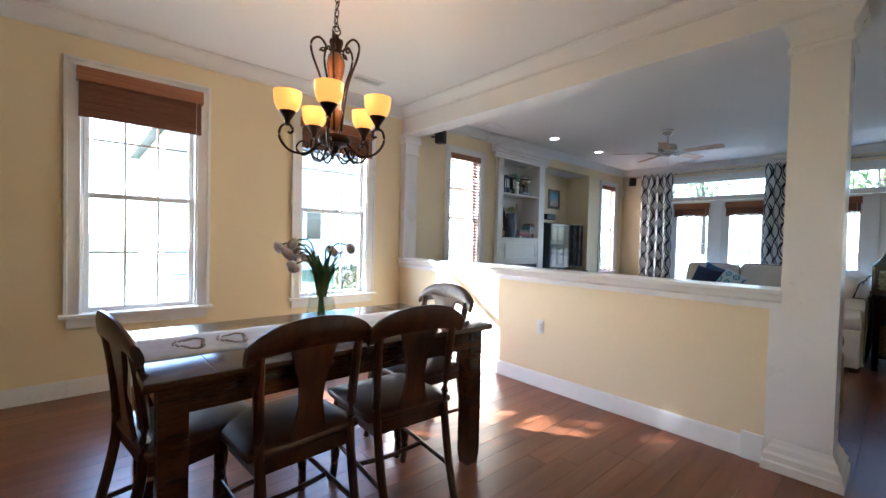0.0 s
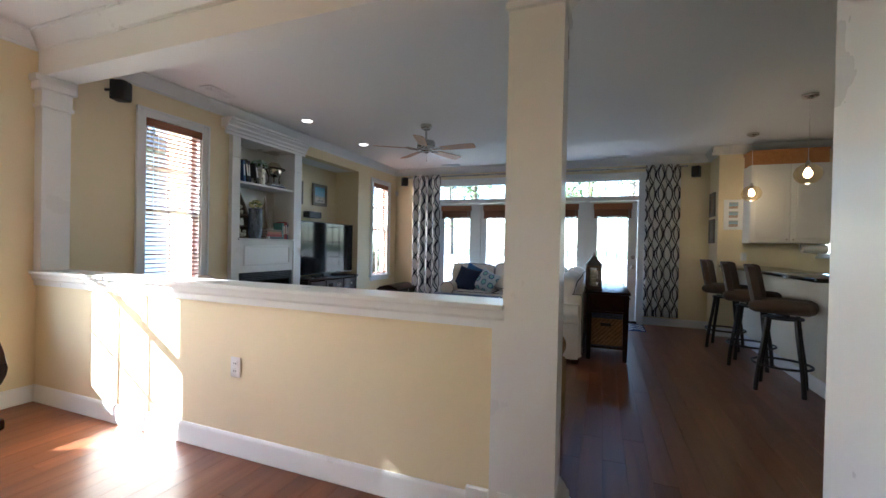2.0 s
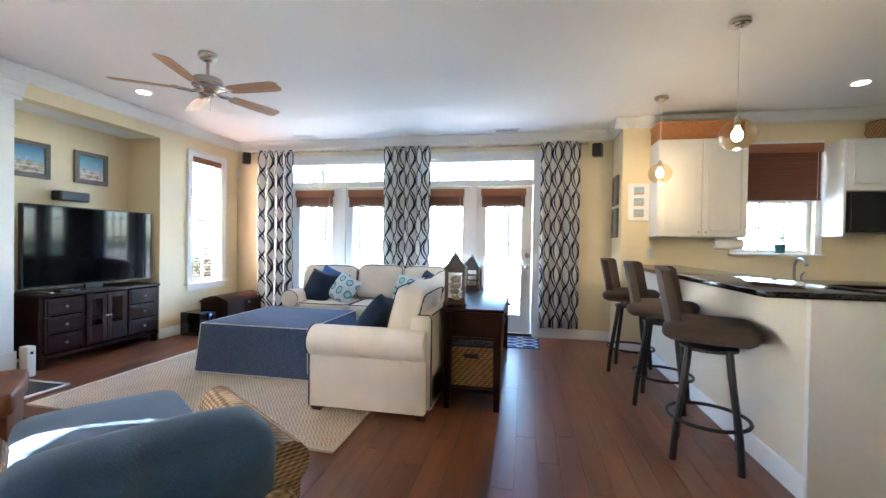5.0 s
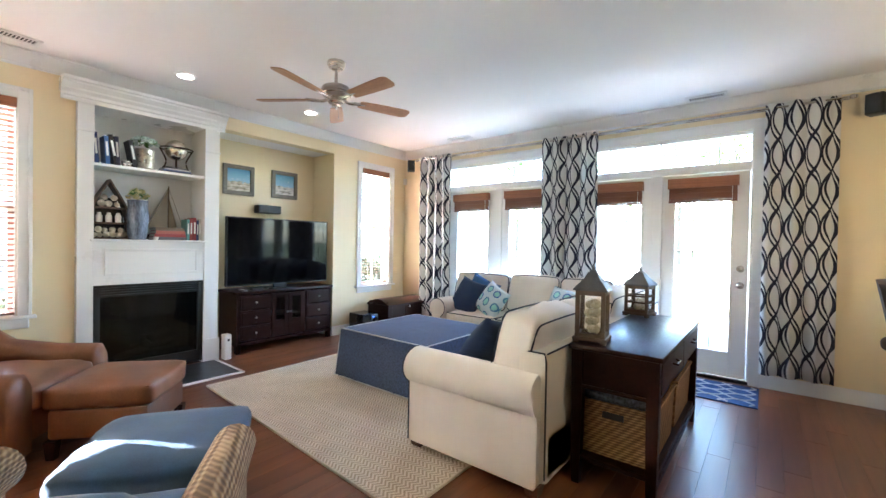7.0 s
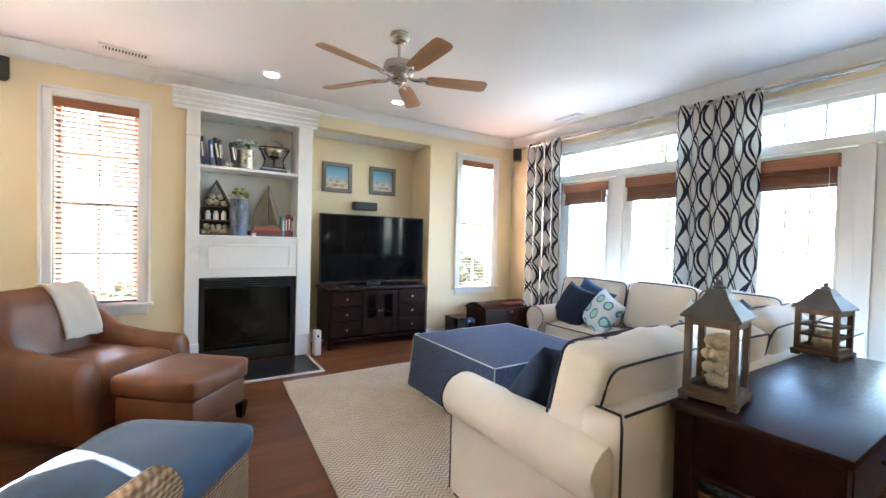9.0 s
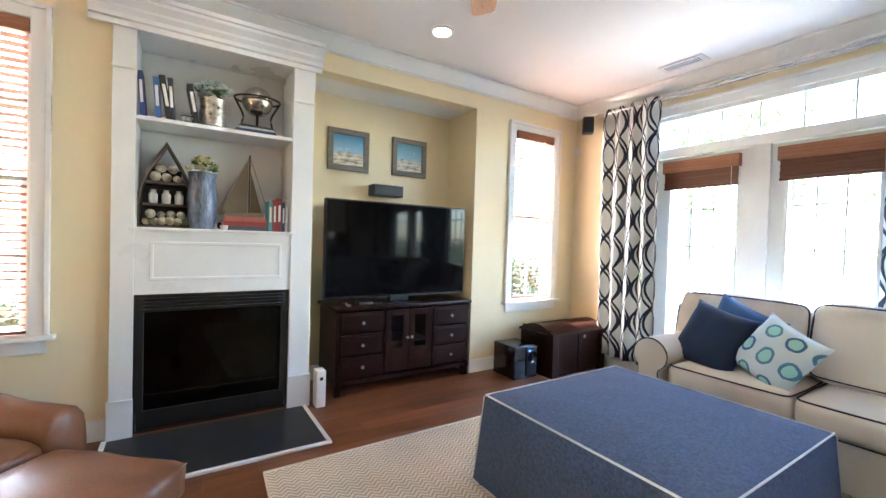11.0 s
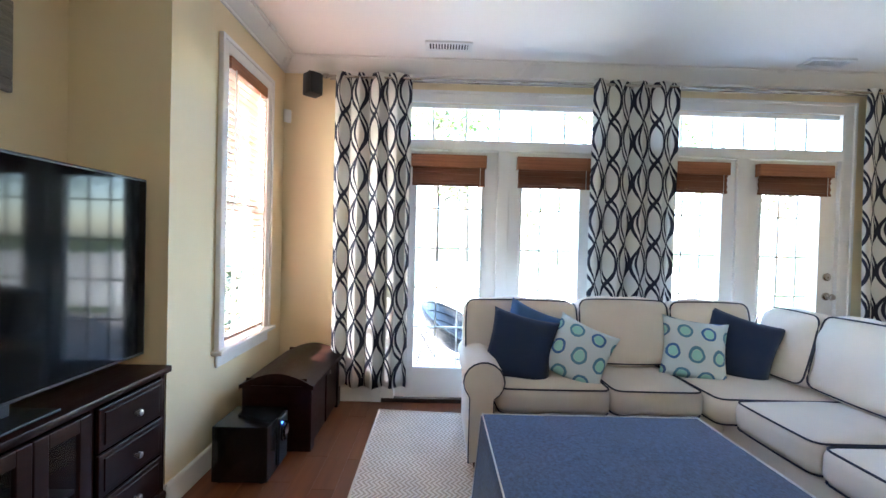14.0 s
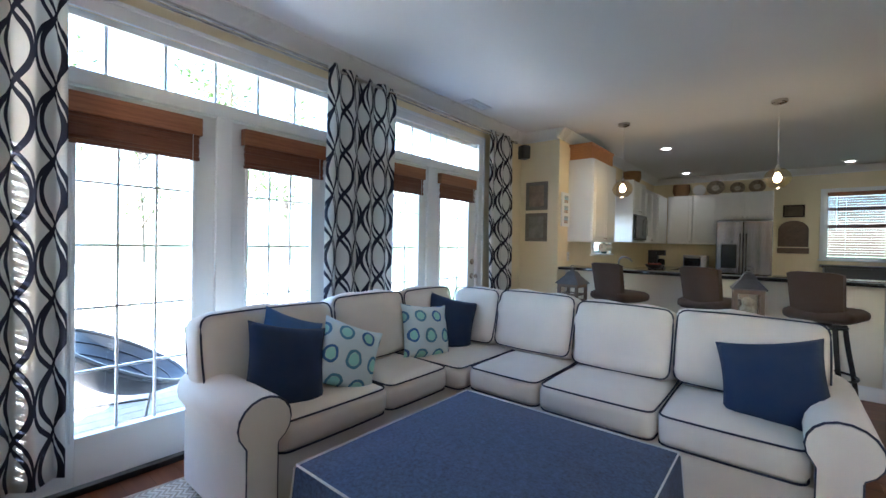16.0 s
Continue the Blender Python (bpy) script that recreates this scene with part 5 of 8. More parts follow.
bm.faces.new(rr[0])
bm.faces.new(rr[1][::-1])
part("lid", bm, M_DARKWOOD, ch)
for x in (-0.369, 0.369):
    part("end_panel", boxes((x - 0.003, x + 0.003, -0.19, 0.18, 0.38, 0.445)), M_DARKWOOD, ch, smooth=False)
part("clasp", boxes((0.05, 0.075, -0.224, -0.216, 0.34, 0.37, 0.003)), M_NICKEL, ch)


# ---------- leather armchair and its ottoman ----------
ac = thing("armchair", "tan leather armchair with low rounded arms and a throw", "armchair", pose(4.46, 3.18, 0, 0, 0, 50))
# local: front at -y
part("seat_frame", boxes((-0.36, 0.36, -0.40, 0.36, 0.10, 0.30, 0.03)), M_LEATHER, ac)
part("seat_cushion", soft(0.56, 0.66, 0.17, 0.05, 0.025, n=9, lump=0.008), M_LEATHER, ac, smooth="all", m=pose(0, -0.12, 0.37))
part("back", soft(0.66, 0.20, 0.60, 0.07, 0.03, n=9, lump=0.01), M_LEATHER, ac, smooth="all", m=pose(0, 0.30, 0.57, -14, 0, 0))
for s in (-1, 1):
    bm = bmesh.new()
    prof = [(-0.085, 0.08), (-0.085, 0.42), (-0.08, 0.49), (-0.05, 0.53), (0.0, 0.545), (0.05, 0.53), (0.08, 0.49), (0.085, 0.42), (0.085, 0.08)]
    sts = [(-0.44, 0.90, -0.04), (-0.42, 1.0, -0.005), (-0.2, 1.0, 0.0), (0.1, 1.0, 0.04), (0.28, 1.0, 0.16), (0.40, 0.95, 0.30)]
    rings = [[bm.verts.new((s * 0.355 + x * w, y, z if z < 0.3 else z + dz)) for x, z in prof] for y, w, dz in sts]
    for a, b in zip(rings, rings[1:]):
        for k in range(len(prof)):
            bm.faces.new((a[k], a[(k + 1) % len(prof)], b[(k + 1) % len(prof)], b[k]))
    bm.faces.new(rings[0])
    bm.faces.new(rings[-1][::-1])
    part("arm", bm, M_LEATHER, ac, smooth="all")
for x in (-0.36, 0.36):
    for y in (-0.38, 0.32):
        part("foot", square_rings([(0.022, 0.0), (0.032, 0.10)], x, y), M_DARKWOOD, ac, "dark tapered wooden foot", smooth=False)
bm = bmesh.new()
gu, gv = 10, 16
line = smooth_spline([(0, 0.15, 0.54), (0, 0.205, 0.69), (0, 0.26, 0.845), (0, 0.35, 0.905), (0, 0.45, 0.87), (0, 0.49, 0.66)], 4)
vv = [[bm.verts.new((0.02 + 0.26 * (i / gu) + 0.012 * math.sin(j * 0.5), p.y - 0.012, p.z + 0.006 * math.sin(i * 1.3 + j * 0.6))) for i in range(gu + 1)] for j, p in enumerate(line)]
for a, b in zip(vv, vv[1:]):
    for i in range(gu):
        bm.faces.new((a[i], a[i + 1], b[i + 1], b[i]))
th = solid("throw_blanket", bm, M_THROW, "pale knitted throw folded over the armchair back", "blanket", smooth="all", m=ac.matrix_basis)
th.modifiers.new("thickness", "SOLIDIFY").thickness = 0.02

lo_ = thing("leather_ottoman", "tan leather ottoman with a loose boxed cushion", "ottoman", pose(5.04, 2.72, 0, 0, 0, -40))
part("base", boxes((-0.26, 0.26, -0.26, 0.26, 0.11, 0.29, 0.025)), M_LEATHER, lo_)
part("cushion", soft(0.56, 0.56, 0.14, 0.035, 0.022, n=9, lump=0.006), M_LEATHER, lo_, smooth="all", m=pose(0, 0, 0.355))
bm = bmesh.new()
tube(bm, [(x * 0.268, y * 0.268, 0.408) for x, y in ((-1, -1), (1, -1), (1, 1), (-1, 1))], 0.004, 6, closed=True)
part("welt", bm, M_LEATHER, lo_)
for x in (-0.24, 0.24):
    for y in (-0.24, 0.24):
        part("foot", square_rings([(0.02, 0.0), (0.03, 0.11)], x, y), M_DARKWOOD, lo_, "dark tapered wooden foot", smooth=False)


# ---------- seagrass chair and ottoman with blue cushions ----------
wc_yaw = math.degrees(math.atan2(0.82, 0.57)) + 90
wo = thing("woven_ottoman", "seagrass ottoman with a blue velvet cushion", "ottoman", pose(4.885, 1.49, 0, 0, 0, wc_yaw))
part("base", boxes((-0.285, 0.285, -0.28, 0.27, 0.03, 0.33, 0.03)), M_WICKER, wo)
part("cushion", soft(0.60, 0.60, 0.13, 0.045, 0.02, n=9, lump=0.008), M_BLUEV, wo, smooth="all", m=pose(0, 0, 0.385))
wc = thing("woven_armchair", "seagrass armchair with blue velvet cushions", "armchair", pose(4.50, 0.96, 0, 0, 0, wc_yaw))
part("base", boxes((-0.30, 0.30, -0.26, 0.40, 0.03, 0.31, 0.03)), M_WICKER, wc)
part("seat_cushion", soft(0.54, 0.58, 0.14, 0.05, 0.02, n=9, lump=0.008), M_BLUEV, wc, smooth="all", m=pose(0, 0.0, 0.35))
for s in (-1, 1):
    bm = bmesh.new()
    box(bm, s * 0.345 - 0.05, s * 0.345 + 0.05, -0.26, 0.42, 0.03, 0.51, r=0.02)
    tube(bm, [(s * 0.345, -0.325, 0.53), (s * 0.345, -0.30, 0.535), (s * 0.345, 0.0, 0.54), (s * 0.345, 0.42, 0.55)], [0.04, 0.072, 0.075, 0.072], 14)
    part("arm", bm, M_WICKER, wc)
part("backrest", boxes((-0.36, 0.36, 0.40, 0.49, 0.03, 0.50, 0.04)), M_WICKER, wc)
part("back_cushion", soft(0.60, 0.22, 0.40, 0.08, 0.03, n=9, lump=0.01), M_BLUEV, wc, smooth="all", m=pose(0, 0.36, 0.53, -8, 0, 0))


# ---------- dining table and chairs ----------
dt = thing("dining_table", "dark wooden dining table with square legs", "table", pose(0.60, 1.585, 0))
DL, DD, DH = 1.55, 0.86, 0.765
part("tabletop", boxes((0, DL, 0, DD, DH - 0.03, DH, 0.007)), M_TABLE, dt)
for q in ((0.06, DL - 0.06, 0.05, 0.075), (0.06, DL - 0.06, DD - 0.075, DD - 0.05), (0.05, 0.075, 0.076, DD - 0.076), (DL - 0.075, DL - 0.05, 0.076, DD - 0.076)):
    part("apron", boxes((*q, DH - 0.13, DH - 0.03)), M_TABLE, dt, smooth=False)
for x in (0.085, DL - 0.085):
    for y in (0.085, DD - 0.085):
        part("leg", square_rings([(0.034, 0.0), (0.036, 0.02), (0.042, 0.06), (0.042, DH - 0.03)], x, y), M_TABLE, dt, smooth=False)
for x in (0.20, DL - 0.203):
    part("breadboard_joint", boxes((x, x + 0.003, 0.004, DD - 0.004, DH - 0.002, DH + 0.0006)), M_DARKWOOD, dt, smooth=False)


def dining_chair():
    """A napoleon-back chair: crest rail, vase splat, turned-out legs (front at +y)."""
    c_ = thing("dining_chair", "cherry-stained dining chair with a vase splat back and rolled crest", "chair", group="dining chairs")
    bm = bmesh.new()
    n_ = 14
    prof = []
    rings = []
    for k in range(n_ + 1):
        u = k / n_ * 2 - 1
        x = u * 0.245
        zc = 0.845 + 0.03 * (1 - u * u) - 0.03 * abs(u) ** 4
        hh = 0.042 + 0.018 * (1 - u * u) if abs(u) < 0.92 else 0.038
        yb = -0.235 - 0.03 * (1 - u * u)
        ring = []
        for a in range(10):
            t_ = 2 * math.pi * a / 10
            ring.append(bm.verts.new((x, yb + 0.017 * math.cos(t_) - 0.012 * math.sin(t_), zc + hh * math.sin(t_))))
        rings.append(ring)
    for a, b in zip(rings, rings[1:]):
        for k in range(10):
            bm.faces.new((a[k], a[(k + 1) % 10], b[(k + 1) % 10], b[k]))
    bm.faces.new(rings[0])
    bm.faces.new(rings[-1][::-1])
    part("crest_rail", bm, M_CHAIRW, c_)
    bm = bmesh.new()
    w_ = [(0.47, 0.075), (0.52, 0.06), (0.60, 0.045), (0.68, 0.052), (0.75, 0.075), (0.79, 0.082), (0.82, 0.10), (0.845, 0.135)]
    fr, bk = [], []
    for z, w in w_:
        yb = -0.20 - (z - 0.47) * 0.11
        fr.append([bm.verts.new((sx * w, yb + 0.008, z)) for sx in (-1, 1)])
        bk.append([bm.verts.new((sx * w, yb - 0.008, z)) for sx in (-1, 1)])
    for k in range(len(w_) - 1):
        for g_ in (fr, bk):
            bm.faces.new((g_[k][0], g_[k][1], g_[k + 1][1], g_[k + 1][0]))
        for s in (0, 1):
            bm.faces.new((fr[k][s], fr[k + 1][s], bk[k + 1][s], bk[k][s]))
    part("splat", bm, M_CHAIRW, c_, smooth=False)
    bm = soft(0.45, 0.43, 0.045, 0.02, 0.006, n=8)
    part("seat", bm, M_CHAIRW, c_, smooth="all", m=pose(0, 0.01, 0.455))
    part("seat_rail", boxes((-0.19, 0.19, -0.19, 0.20, 0.375, 0.435, 0.004)), M_CHAIRW, c_, smooth=False)
    for s in (-1, 1):
        part("leg", tubes([(smooth_spline([(s * 0.175, 0.185, 0.43), (s * 0.178, 0.205, 0.25), (s * 0.185, 0.20, 0.10), (s * 0.19, 0.215, 0.0)], 4), [0.024] * 4 + [0.022] * 4 + [0.018] * 4 + [0.018])], 8), M_CHAIRW, c_)
        part("leg", tubes([(smooth_spline([(s * 0.175, -0.31, 0.0), (s * 0.178, -0.245, 0.20), (s * 0.182, -0.20, 0.45), (s * 0.192, -0.215, 0.70), (s * 0.195, -0.235, 0.83)], 5), 0.019)], 8), M_CHAIRW, c_)
        part("stretcher", tubes([([(s * 0.18, 0.20, 0.20), (s * 0.176, -0.255, 0.17)], 0.011)], 8), M_CHAIRW, c_)
    part("stretcher", tubes([(smooth_spline([(-0.178, -0.03, 0.185), (0, -0.05, 0.185), (0.178, -0.03, 0.185)], 5), 0.011)], 8), M_CHAIRW, c_)
    return c_


dc = dining_chair()
dc.matrix_basis = pose(1.09, 1.77, 0, 0, 0, 4)
copy_thing(dc, pose(1.59, 1.75, 0, 0, 0, -3))
copy_thing(dc, pose(2.0, 2.08, 0, 0, 0, 90))
copy_thing(dc, pose(0.80, 2.02, 0, 0, 0, -82))

rn = thing("table_runner", "pale embroidered linen runner with lace ends on the table", "table runner")
bm = bmesh.new()
gx, gy = 40, 6
pts = []
for i in range(gx + 1):
    x = 0.55 + 1.62 * i / gx
    row_ = []
    for j in range(gy + 1):
        y = 1.84 + 0.36 * j / gy
        z = DH + 0.0035
        xx = x
        if x < 0.60:
            z = DH - (0.60 - x) * 2.6
            xx = 0.591
        if x > 2.14:
            z = DH - (x - 2.14) * 2.6
            xx = 2.159
        row_.append(bm.verts.new((xx, y + 0.004 * math.sin(i), z)))
    pts.append(row_)
for a, b in zip(pts, pts[1:]):
    for j in range(gy):
        bm.faces.new((a[j], a[j + 1], b[j + 1], b[j]))
o = part("cloth", bm, M_RUNNER, rn)
o.modifiers.new("thickness", "SOLIDIFY").thickness = 0.0025
for k, x in enumerate((0.80, 0.96)):
    bm = bmesh.new()
    for a in range(16):
        t_ = a * math.pi / 8
        r = 0.05 + 0.012 * math.sin(3 * t_)
        tube(bm, [(x + r * math.cos(t_), 2.02 + 1.6 * r * math.sin(t_), DH + 0.0065), (x + r * math.cos(t_ + 0.4), 2.02 + 1.6 * r * math.sin(t_ + 0.4), DH + 0.0065)], 0.004, 5)
    part("embroidery", bm, surface("tan embroidery", (0.40, 0.33, 0.25), 0.9), rn)

va = thing("vase", "clear glass vase of drooping pale tulips on the table", "vase", pose(1.38, 2.06, DH + 0.006) @ Matrix.Scale(1.18, 4))
bm = lathe([(0.001, 0.004), (0.058, 0.004), (0.066, 0.02), (0.062, 0.06), (0.054, 0.10), (0.052, 0.17), (0.06, 0.232), (0.057, 0.232), (0.048, 0.17), (0.05, 0.10), (0.058, 0.06), (0.06, 0.025), (0.001, 0.02)], 20)
g_ = part("glass", bm, M_VASEGLASS, va, "clear glass")
g_.visible_shadow = False
rng = random.Random(4)
for k in range(12):
    a = rng.uniform(0, 2 * math.pi)
    lean = rng.uniform(0.06, 0.125)
    top = rng.uniform(0.25, 0.37)
    tip = Vector((lean * math.cos(a) - 0.03, lean * math.sin(a), top))
    line = smooth_spline([(0.02 * math.cos(a + 2), 0.02 * math.sin(a + 2), 0.02), (0.015 * math.cos(a), 0.015 * math.sin(a), 0.2), (tip.x * 0.5, tip.y * 0.5, max(0.27, top * 0.96)), tip, tip + Vector((0.03 * math.cos(a), 0.03 * math.sin(a), -0.02))], 4)
    part("stem", tubes([(line, 0.0035)], 6), M_LEAF, va)
    fl = part("tulip", lathe([(0.001, -0.03), (0.014, -0.022), (0.02, 0.0), (0.017, 0.02), (0.008, 0.034), (0.001, 0.036)], 10), M_PETAL, va, m=pose(line[-1].x, line[-1].y, line[-1].z, rng.uniform(-70, 70), rng.uniform(-70, 70), 0))
for k in range(20):
    a = rng.uniform(0, 2 * math.pi)
    L = rng.uniform(0.17, 0.25)
    bm = bmesh.new()
    pts = []
    for i in range(7):
        f = i / 6
        r = 0.02 + 0.075 * f * f * rng.uniform(0.7, 1.1)
        c_ = Vector((r * math.cos(a), r * math.sin(a), 0.12 + L * f - 0.05 * f ** 3))
        w = 0.017 * math.sin(math.pi * min(0.97, f + 0.12))
        t_ = Vector((-math.sin(a), math.cos(a), 0)) * w
        pts.append((bm.verts.new(c_ - t_), bm.verts.new(c_ + t_ * 0.0 + Vector((math.cos(a), math.sin(a), 0)) * -0.004), bm.verts.new(c_ + t_)))
    for p_, q_ in zip(pts, pts[1:]):
        bm.faces.new((p_[0], p_[1], q_[1], q_[0]))
        bm.faces.new((p_[1], p_[2], q_[2], q_[1]))
    part("leaf", bm, M_LEAF, va, smooth="all")

# ---------- chandelier ----------
cl = thing("chandelier", "bronze scrolled chandelier with five lit amber glass shades", "chandelier", pose(1.47, 2.13, -0.05))
part("canopy", lathe([(0.06, 2.739), (0.062, 2.72), (0.03, 2.70), (0.012, 2.69)], 18), M_BRONZE, cl, m=pose(0, 0, 0.05))
for k in range(11):
    bm = bmesh.new()
    z = 2.755 - k * 0.037
    pts = [(0.011 * math.cos(a * math.pi / 5), 0, z - 0.02 + 0.023 * math.sin(a * math.pi / 5)) for a in range(10)]
    if k % 2:
        pts = [(y_, x_, z_) for x_, y_, z_ in pts]
    tube(bm, pts, 0.003, 5, closed=True)
    part("chain_link", bm, M_BRONZE, cl)
part("cord", tubes([([(0.012 * math.sin(k * 0.9), 0.012 * math.cos(k * 0.9), 2.745 - k * 0.027) for k in range(15)], 0.0025)], 5), M_BRONZE, cl)
part("loop", tubes([([(0.022 * math.cos(a * math.pi / 6), 0, 2.345 + 0.024 * math.sin(a * math.pi / 6)) for a in range(13)], 0.004)], 6), M_BRONZE, cl)
part("top_cap", lathe([(0.001, 2.33), (0.012, 2.325), (0.014, 2.30), (0.035, 2.295), (0.036, 2.28), (0.03, 2.265), (0.028, 2.24), (0.02, 2.225)], 16), M_BRONZE, cl)
part("urn", lathe([(0.02, 2.23), (0.04, 2.205), (0.047, 2.17), (0.04, 2.12), (0.026, 2.06), (0.02, 2.02), (0.026, 1.97), (0.036, 1.92), (0.034, 1.86), (0.02, 1.82), (0.03, 1.80)], 18), M_AMBERWOOD, cl, "carved amber wooden urn")
part("hub", lathe([(0.03, 1.805), (0.075, 1.795), (0.085, 1.775), (0.08, 1.755), (0.03, 1.74), (0.018, 1.71), (0.001, 1.70)], 20), M_BRONZE, cl)
for k in range(5):
    a = 2 * math.pi * k / 5 + 0.35
    ca, sa = math.cos(a), math.sin(a)

    def P(r, z, ca=ca, sa=sa):
        return Vector((r * ca, r * sa, z))
    arm = part("arm", tubes([(smooth_spline([P(0.03, 1.80), P(0.09, 1.735), P(0.15, 1.69), P(0.225, 1.70), P(0.27, 1.755), P(0.265, 1.81), P(0.232, 1.83), P(0.208, 1.805), P(0.217, 1.785), P(0.232, 1.79)], 5), 0.0062)], 7), M_BRONZE, cl)
    part("scroll", tubes([(smooth_spline([P(0.10, 1.72), P(0.15, 1.68), P(0.19, 1.71), P(0.17, 1.75), P(0.135, 1.74), P(0.14, 1.715)], 5), 0.005), (smooth_spline([P(0.02, 1.70), P(0.06, 1.665), P(0.10, 1.675), P(0.11, 1.705), P(0.085, 1.72), P(0.075, 1.70)], 5), 0.005)], 6), M_BRONZE, arm)
    part("upper_scroll", tubes([(smooth_spline([P(0.035, 1.82), P(0.05, 1.95), P(0.075, 2.08), P(0.12, 2.20), P(0.125, 2.265), P(0.09, 2.295), P(0.055, 2.265), P(0.06, 2.23), P(0.08, 2.235)], 5), 0.006), (smooth_spline([P(0.03, 2.24), P(0.07, 2.245), P(0.085, 2.225)], 4), 0.004)], 7), M_BRONZE, cl)
    sx, sy = 0.235 * ca, 0.235 * sa
    part("cup", lathe([(0.012, 1.835), (0.014, 1.86), (0.03, 1.885), (0.042, 1.905), (0.03, 1.908)], 14), M_BRONZE, arm, m=pose(sx, sy, -0.014))
    sh = part("shade", lathe([(0.036, 1.902), (0.059, 1.918), (0.071, 1.95), (0.075, 1.985), (0.077, 2.012), (0.073, 2.012), (0.067, 1.95), (0.058, 1.922), (0.03, 1.908)], 20), M_SHADEGLOW, arm, "lit amber glass shade", m=pose(sx, sy, 0.167) @ Matrix.Scale(0.905, 4))
    point_lamp("chandelier_bulb", (1.47 + sx, 2.13 + sy, 2.00), 0.22, (1.0, 0.66, 0.33), 0.03)

# ---------- ceiling fan ----------
fan = thing("ceiling_fan", "brushed nickel ceiling fan with five maple blades", "ceiling fan", pose(6.31, 2.25, 0))
part("canopy", lathe([(0.07, 2.739), (0.072, 2.715), (0.06, 2.69), (0.035, 2.675), (0.014, 2.67)], 24), M_NICKEL, fan)
part("downrod", lathe([(0.013, 2.68), (0.013, 2.555)], 12), M_NICKEL, fan)
part("motor", lathe([(0.03, 2.615), (0.05, 2.605), (0.105, 2.59), (0.115, 2.57), (0.115, 2.53), (0.10, 2.515), (0.07, 2.505), (0.06, 2.49), (0.065, 2.47), (0.05, 2.455), (0.028, 2.445), (0.001, 2.44)], 32), M_NICKEL, fan, m=pose(0, 0, -0.055))
part("vents", boxes(*[(-0.006, 0.006, 0.095, 0.118, 2.515, 2.53)]), M_BLACK, fan, m=pose(0, 0, -0.055))
for k in range(5):
    a = 72 * k + 52
    m_ = pose(0, 0, 2.435, 0, 0, a)
    bm = bmesh.new()
    prof = [(0.20, 0.045), (0.24, 0.052), (0.45, 0.062), (0.60, 0.064), (0.635, 0.056), (0.65, 0.035)]
    tp = [[bm.verts.new((x, s * w, z - s * w * 0.2)) for s in (-1, 1)] for x, w in prof for z in (0.003,)]
    bt = [[bm.verts.new((x, s * w, z - s * w * 0.2)) for s in (-1, 1)] for x, w in prof for z in (-0.003,)]
    for g_ in (tp, bt):
        for p_, q_ in zip(g_, g_[1:]):
            bm.faces.new((p_[0], p_[1], q_[1], q_[0]))
    for s in (0, 1):
        for i in range(len(prof) - 1):
            bm.faces.new((tp[i][s], tp[i + 1][s], bt[i + 1][s], bt[i][s]))
    bm.faces.new((tp[-1][0], tp[-1][1], bt[-1][1], bt[-1][0]))
    bm.faces.new((tp[0][0], tp[0][1], bt[0][1], bt[0][0]))
    bl = part("blade", bm, M_FANWOOD, fan, "maple-finished blade", smooth=False, m=m_)
    part("blade_iron", tubes([([(0.06, 0, 0.005), (0.11, 0, -0.008), (0.16, 0, -0.004), (0.25, 0, 0.008)], [0.014, 0.012, 0.014, 0.012]), ([(0.15, -0.03, -0.002), (0.19, 0, 0.006), (0.15, 0.03, -0.006)], 0.007)], 8), M_NICKEL, bl)
part("pull_chain", tubes([([(0.03, 0.0, 2.45), (0.03, 0.0, 2.36)], 0.0015), ([(0.03, 0, 2.36), (0.03, 0, 2.345)], 0.006)], 6), M_NICKEL, fan, m=pose(0, 0, -0.055))

# ---------- recessed lamps, vents ----------
for k, (x, y, lit) in enumerate(((5.69, 3.58, 1), (6.95, 3.56, 1), (7.74, -3.2, 1), (7.87, -5.58, 1), (5.61, -5.72, 1))):
    r_ = thing("recessed_light", "round recessed ceiling light with a white trim ring", "ceiling light", pose(x, y, H), group="recessed lights")
    part("trim_ring", lathe([(0.058, -0.001), (0.085, -0.001), (0.086, -0.006), (0.07, -0.012), (0.058, -0.006)], 24), M_TRIM, r_)
    part("lamp", lathe([(0.001, -0.010), (0.057, -0.010), (0.057, -0.0065), (0.001, -0.0065)], 20), M_CANLIGHT, r_)
    d = bpy.data.lights.new("recessed_bulb", "SPOT")
    d.energy, d.color, d.spot_size, d.spot_blend, d.shadow_soft_size = 0.35, (1.0, 0.9, 0.75), radians(110), 0.6, 0.05
    o = new("recessed_bulb", d)
    o.location = (x, y, H - 0.02)


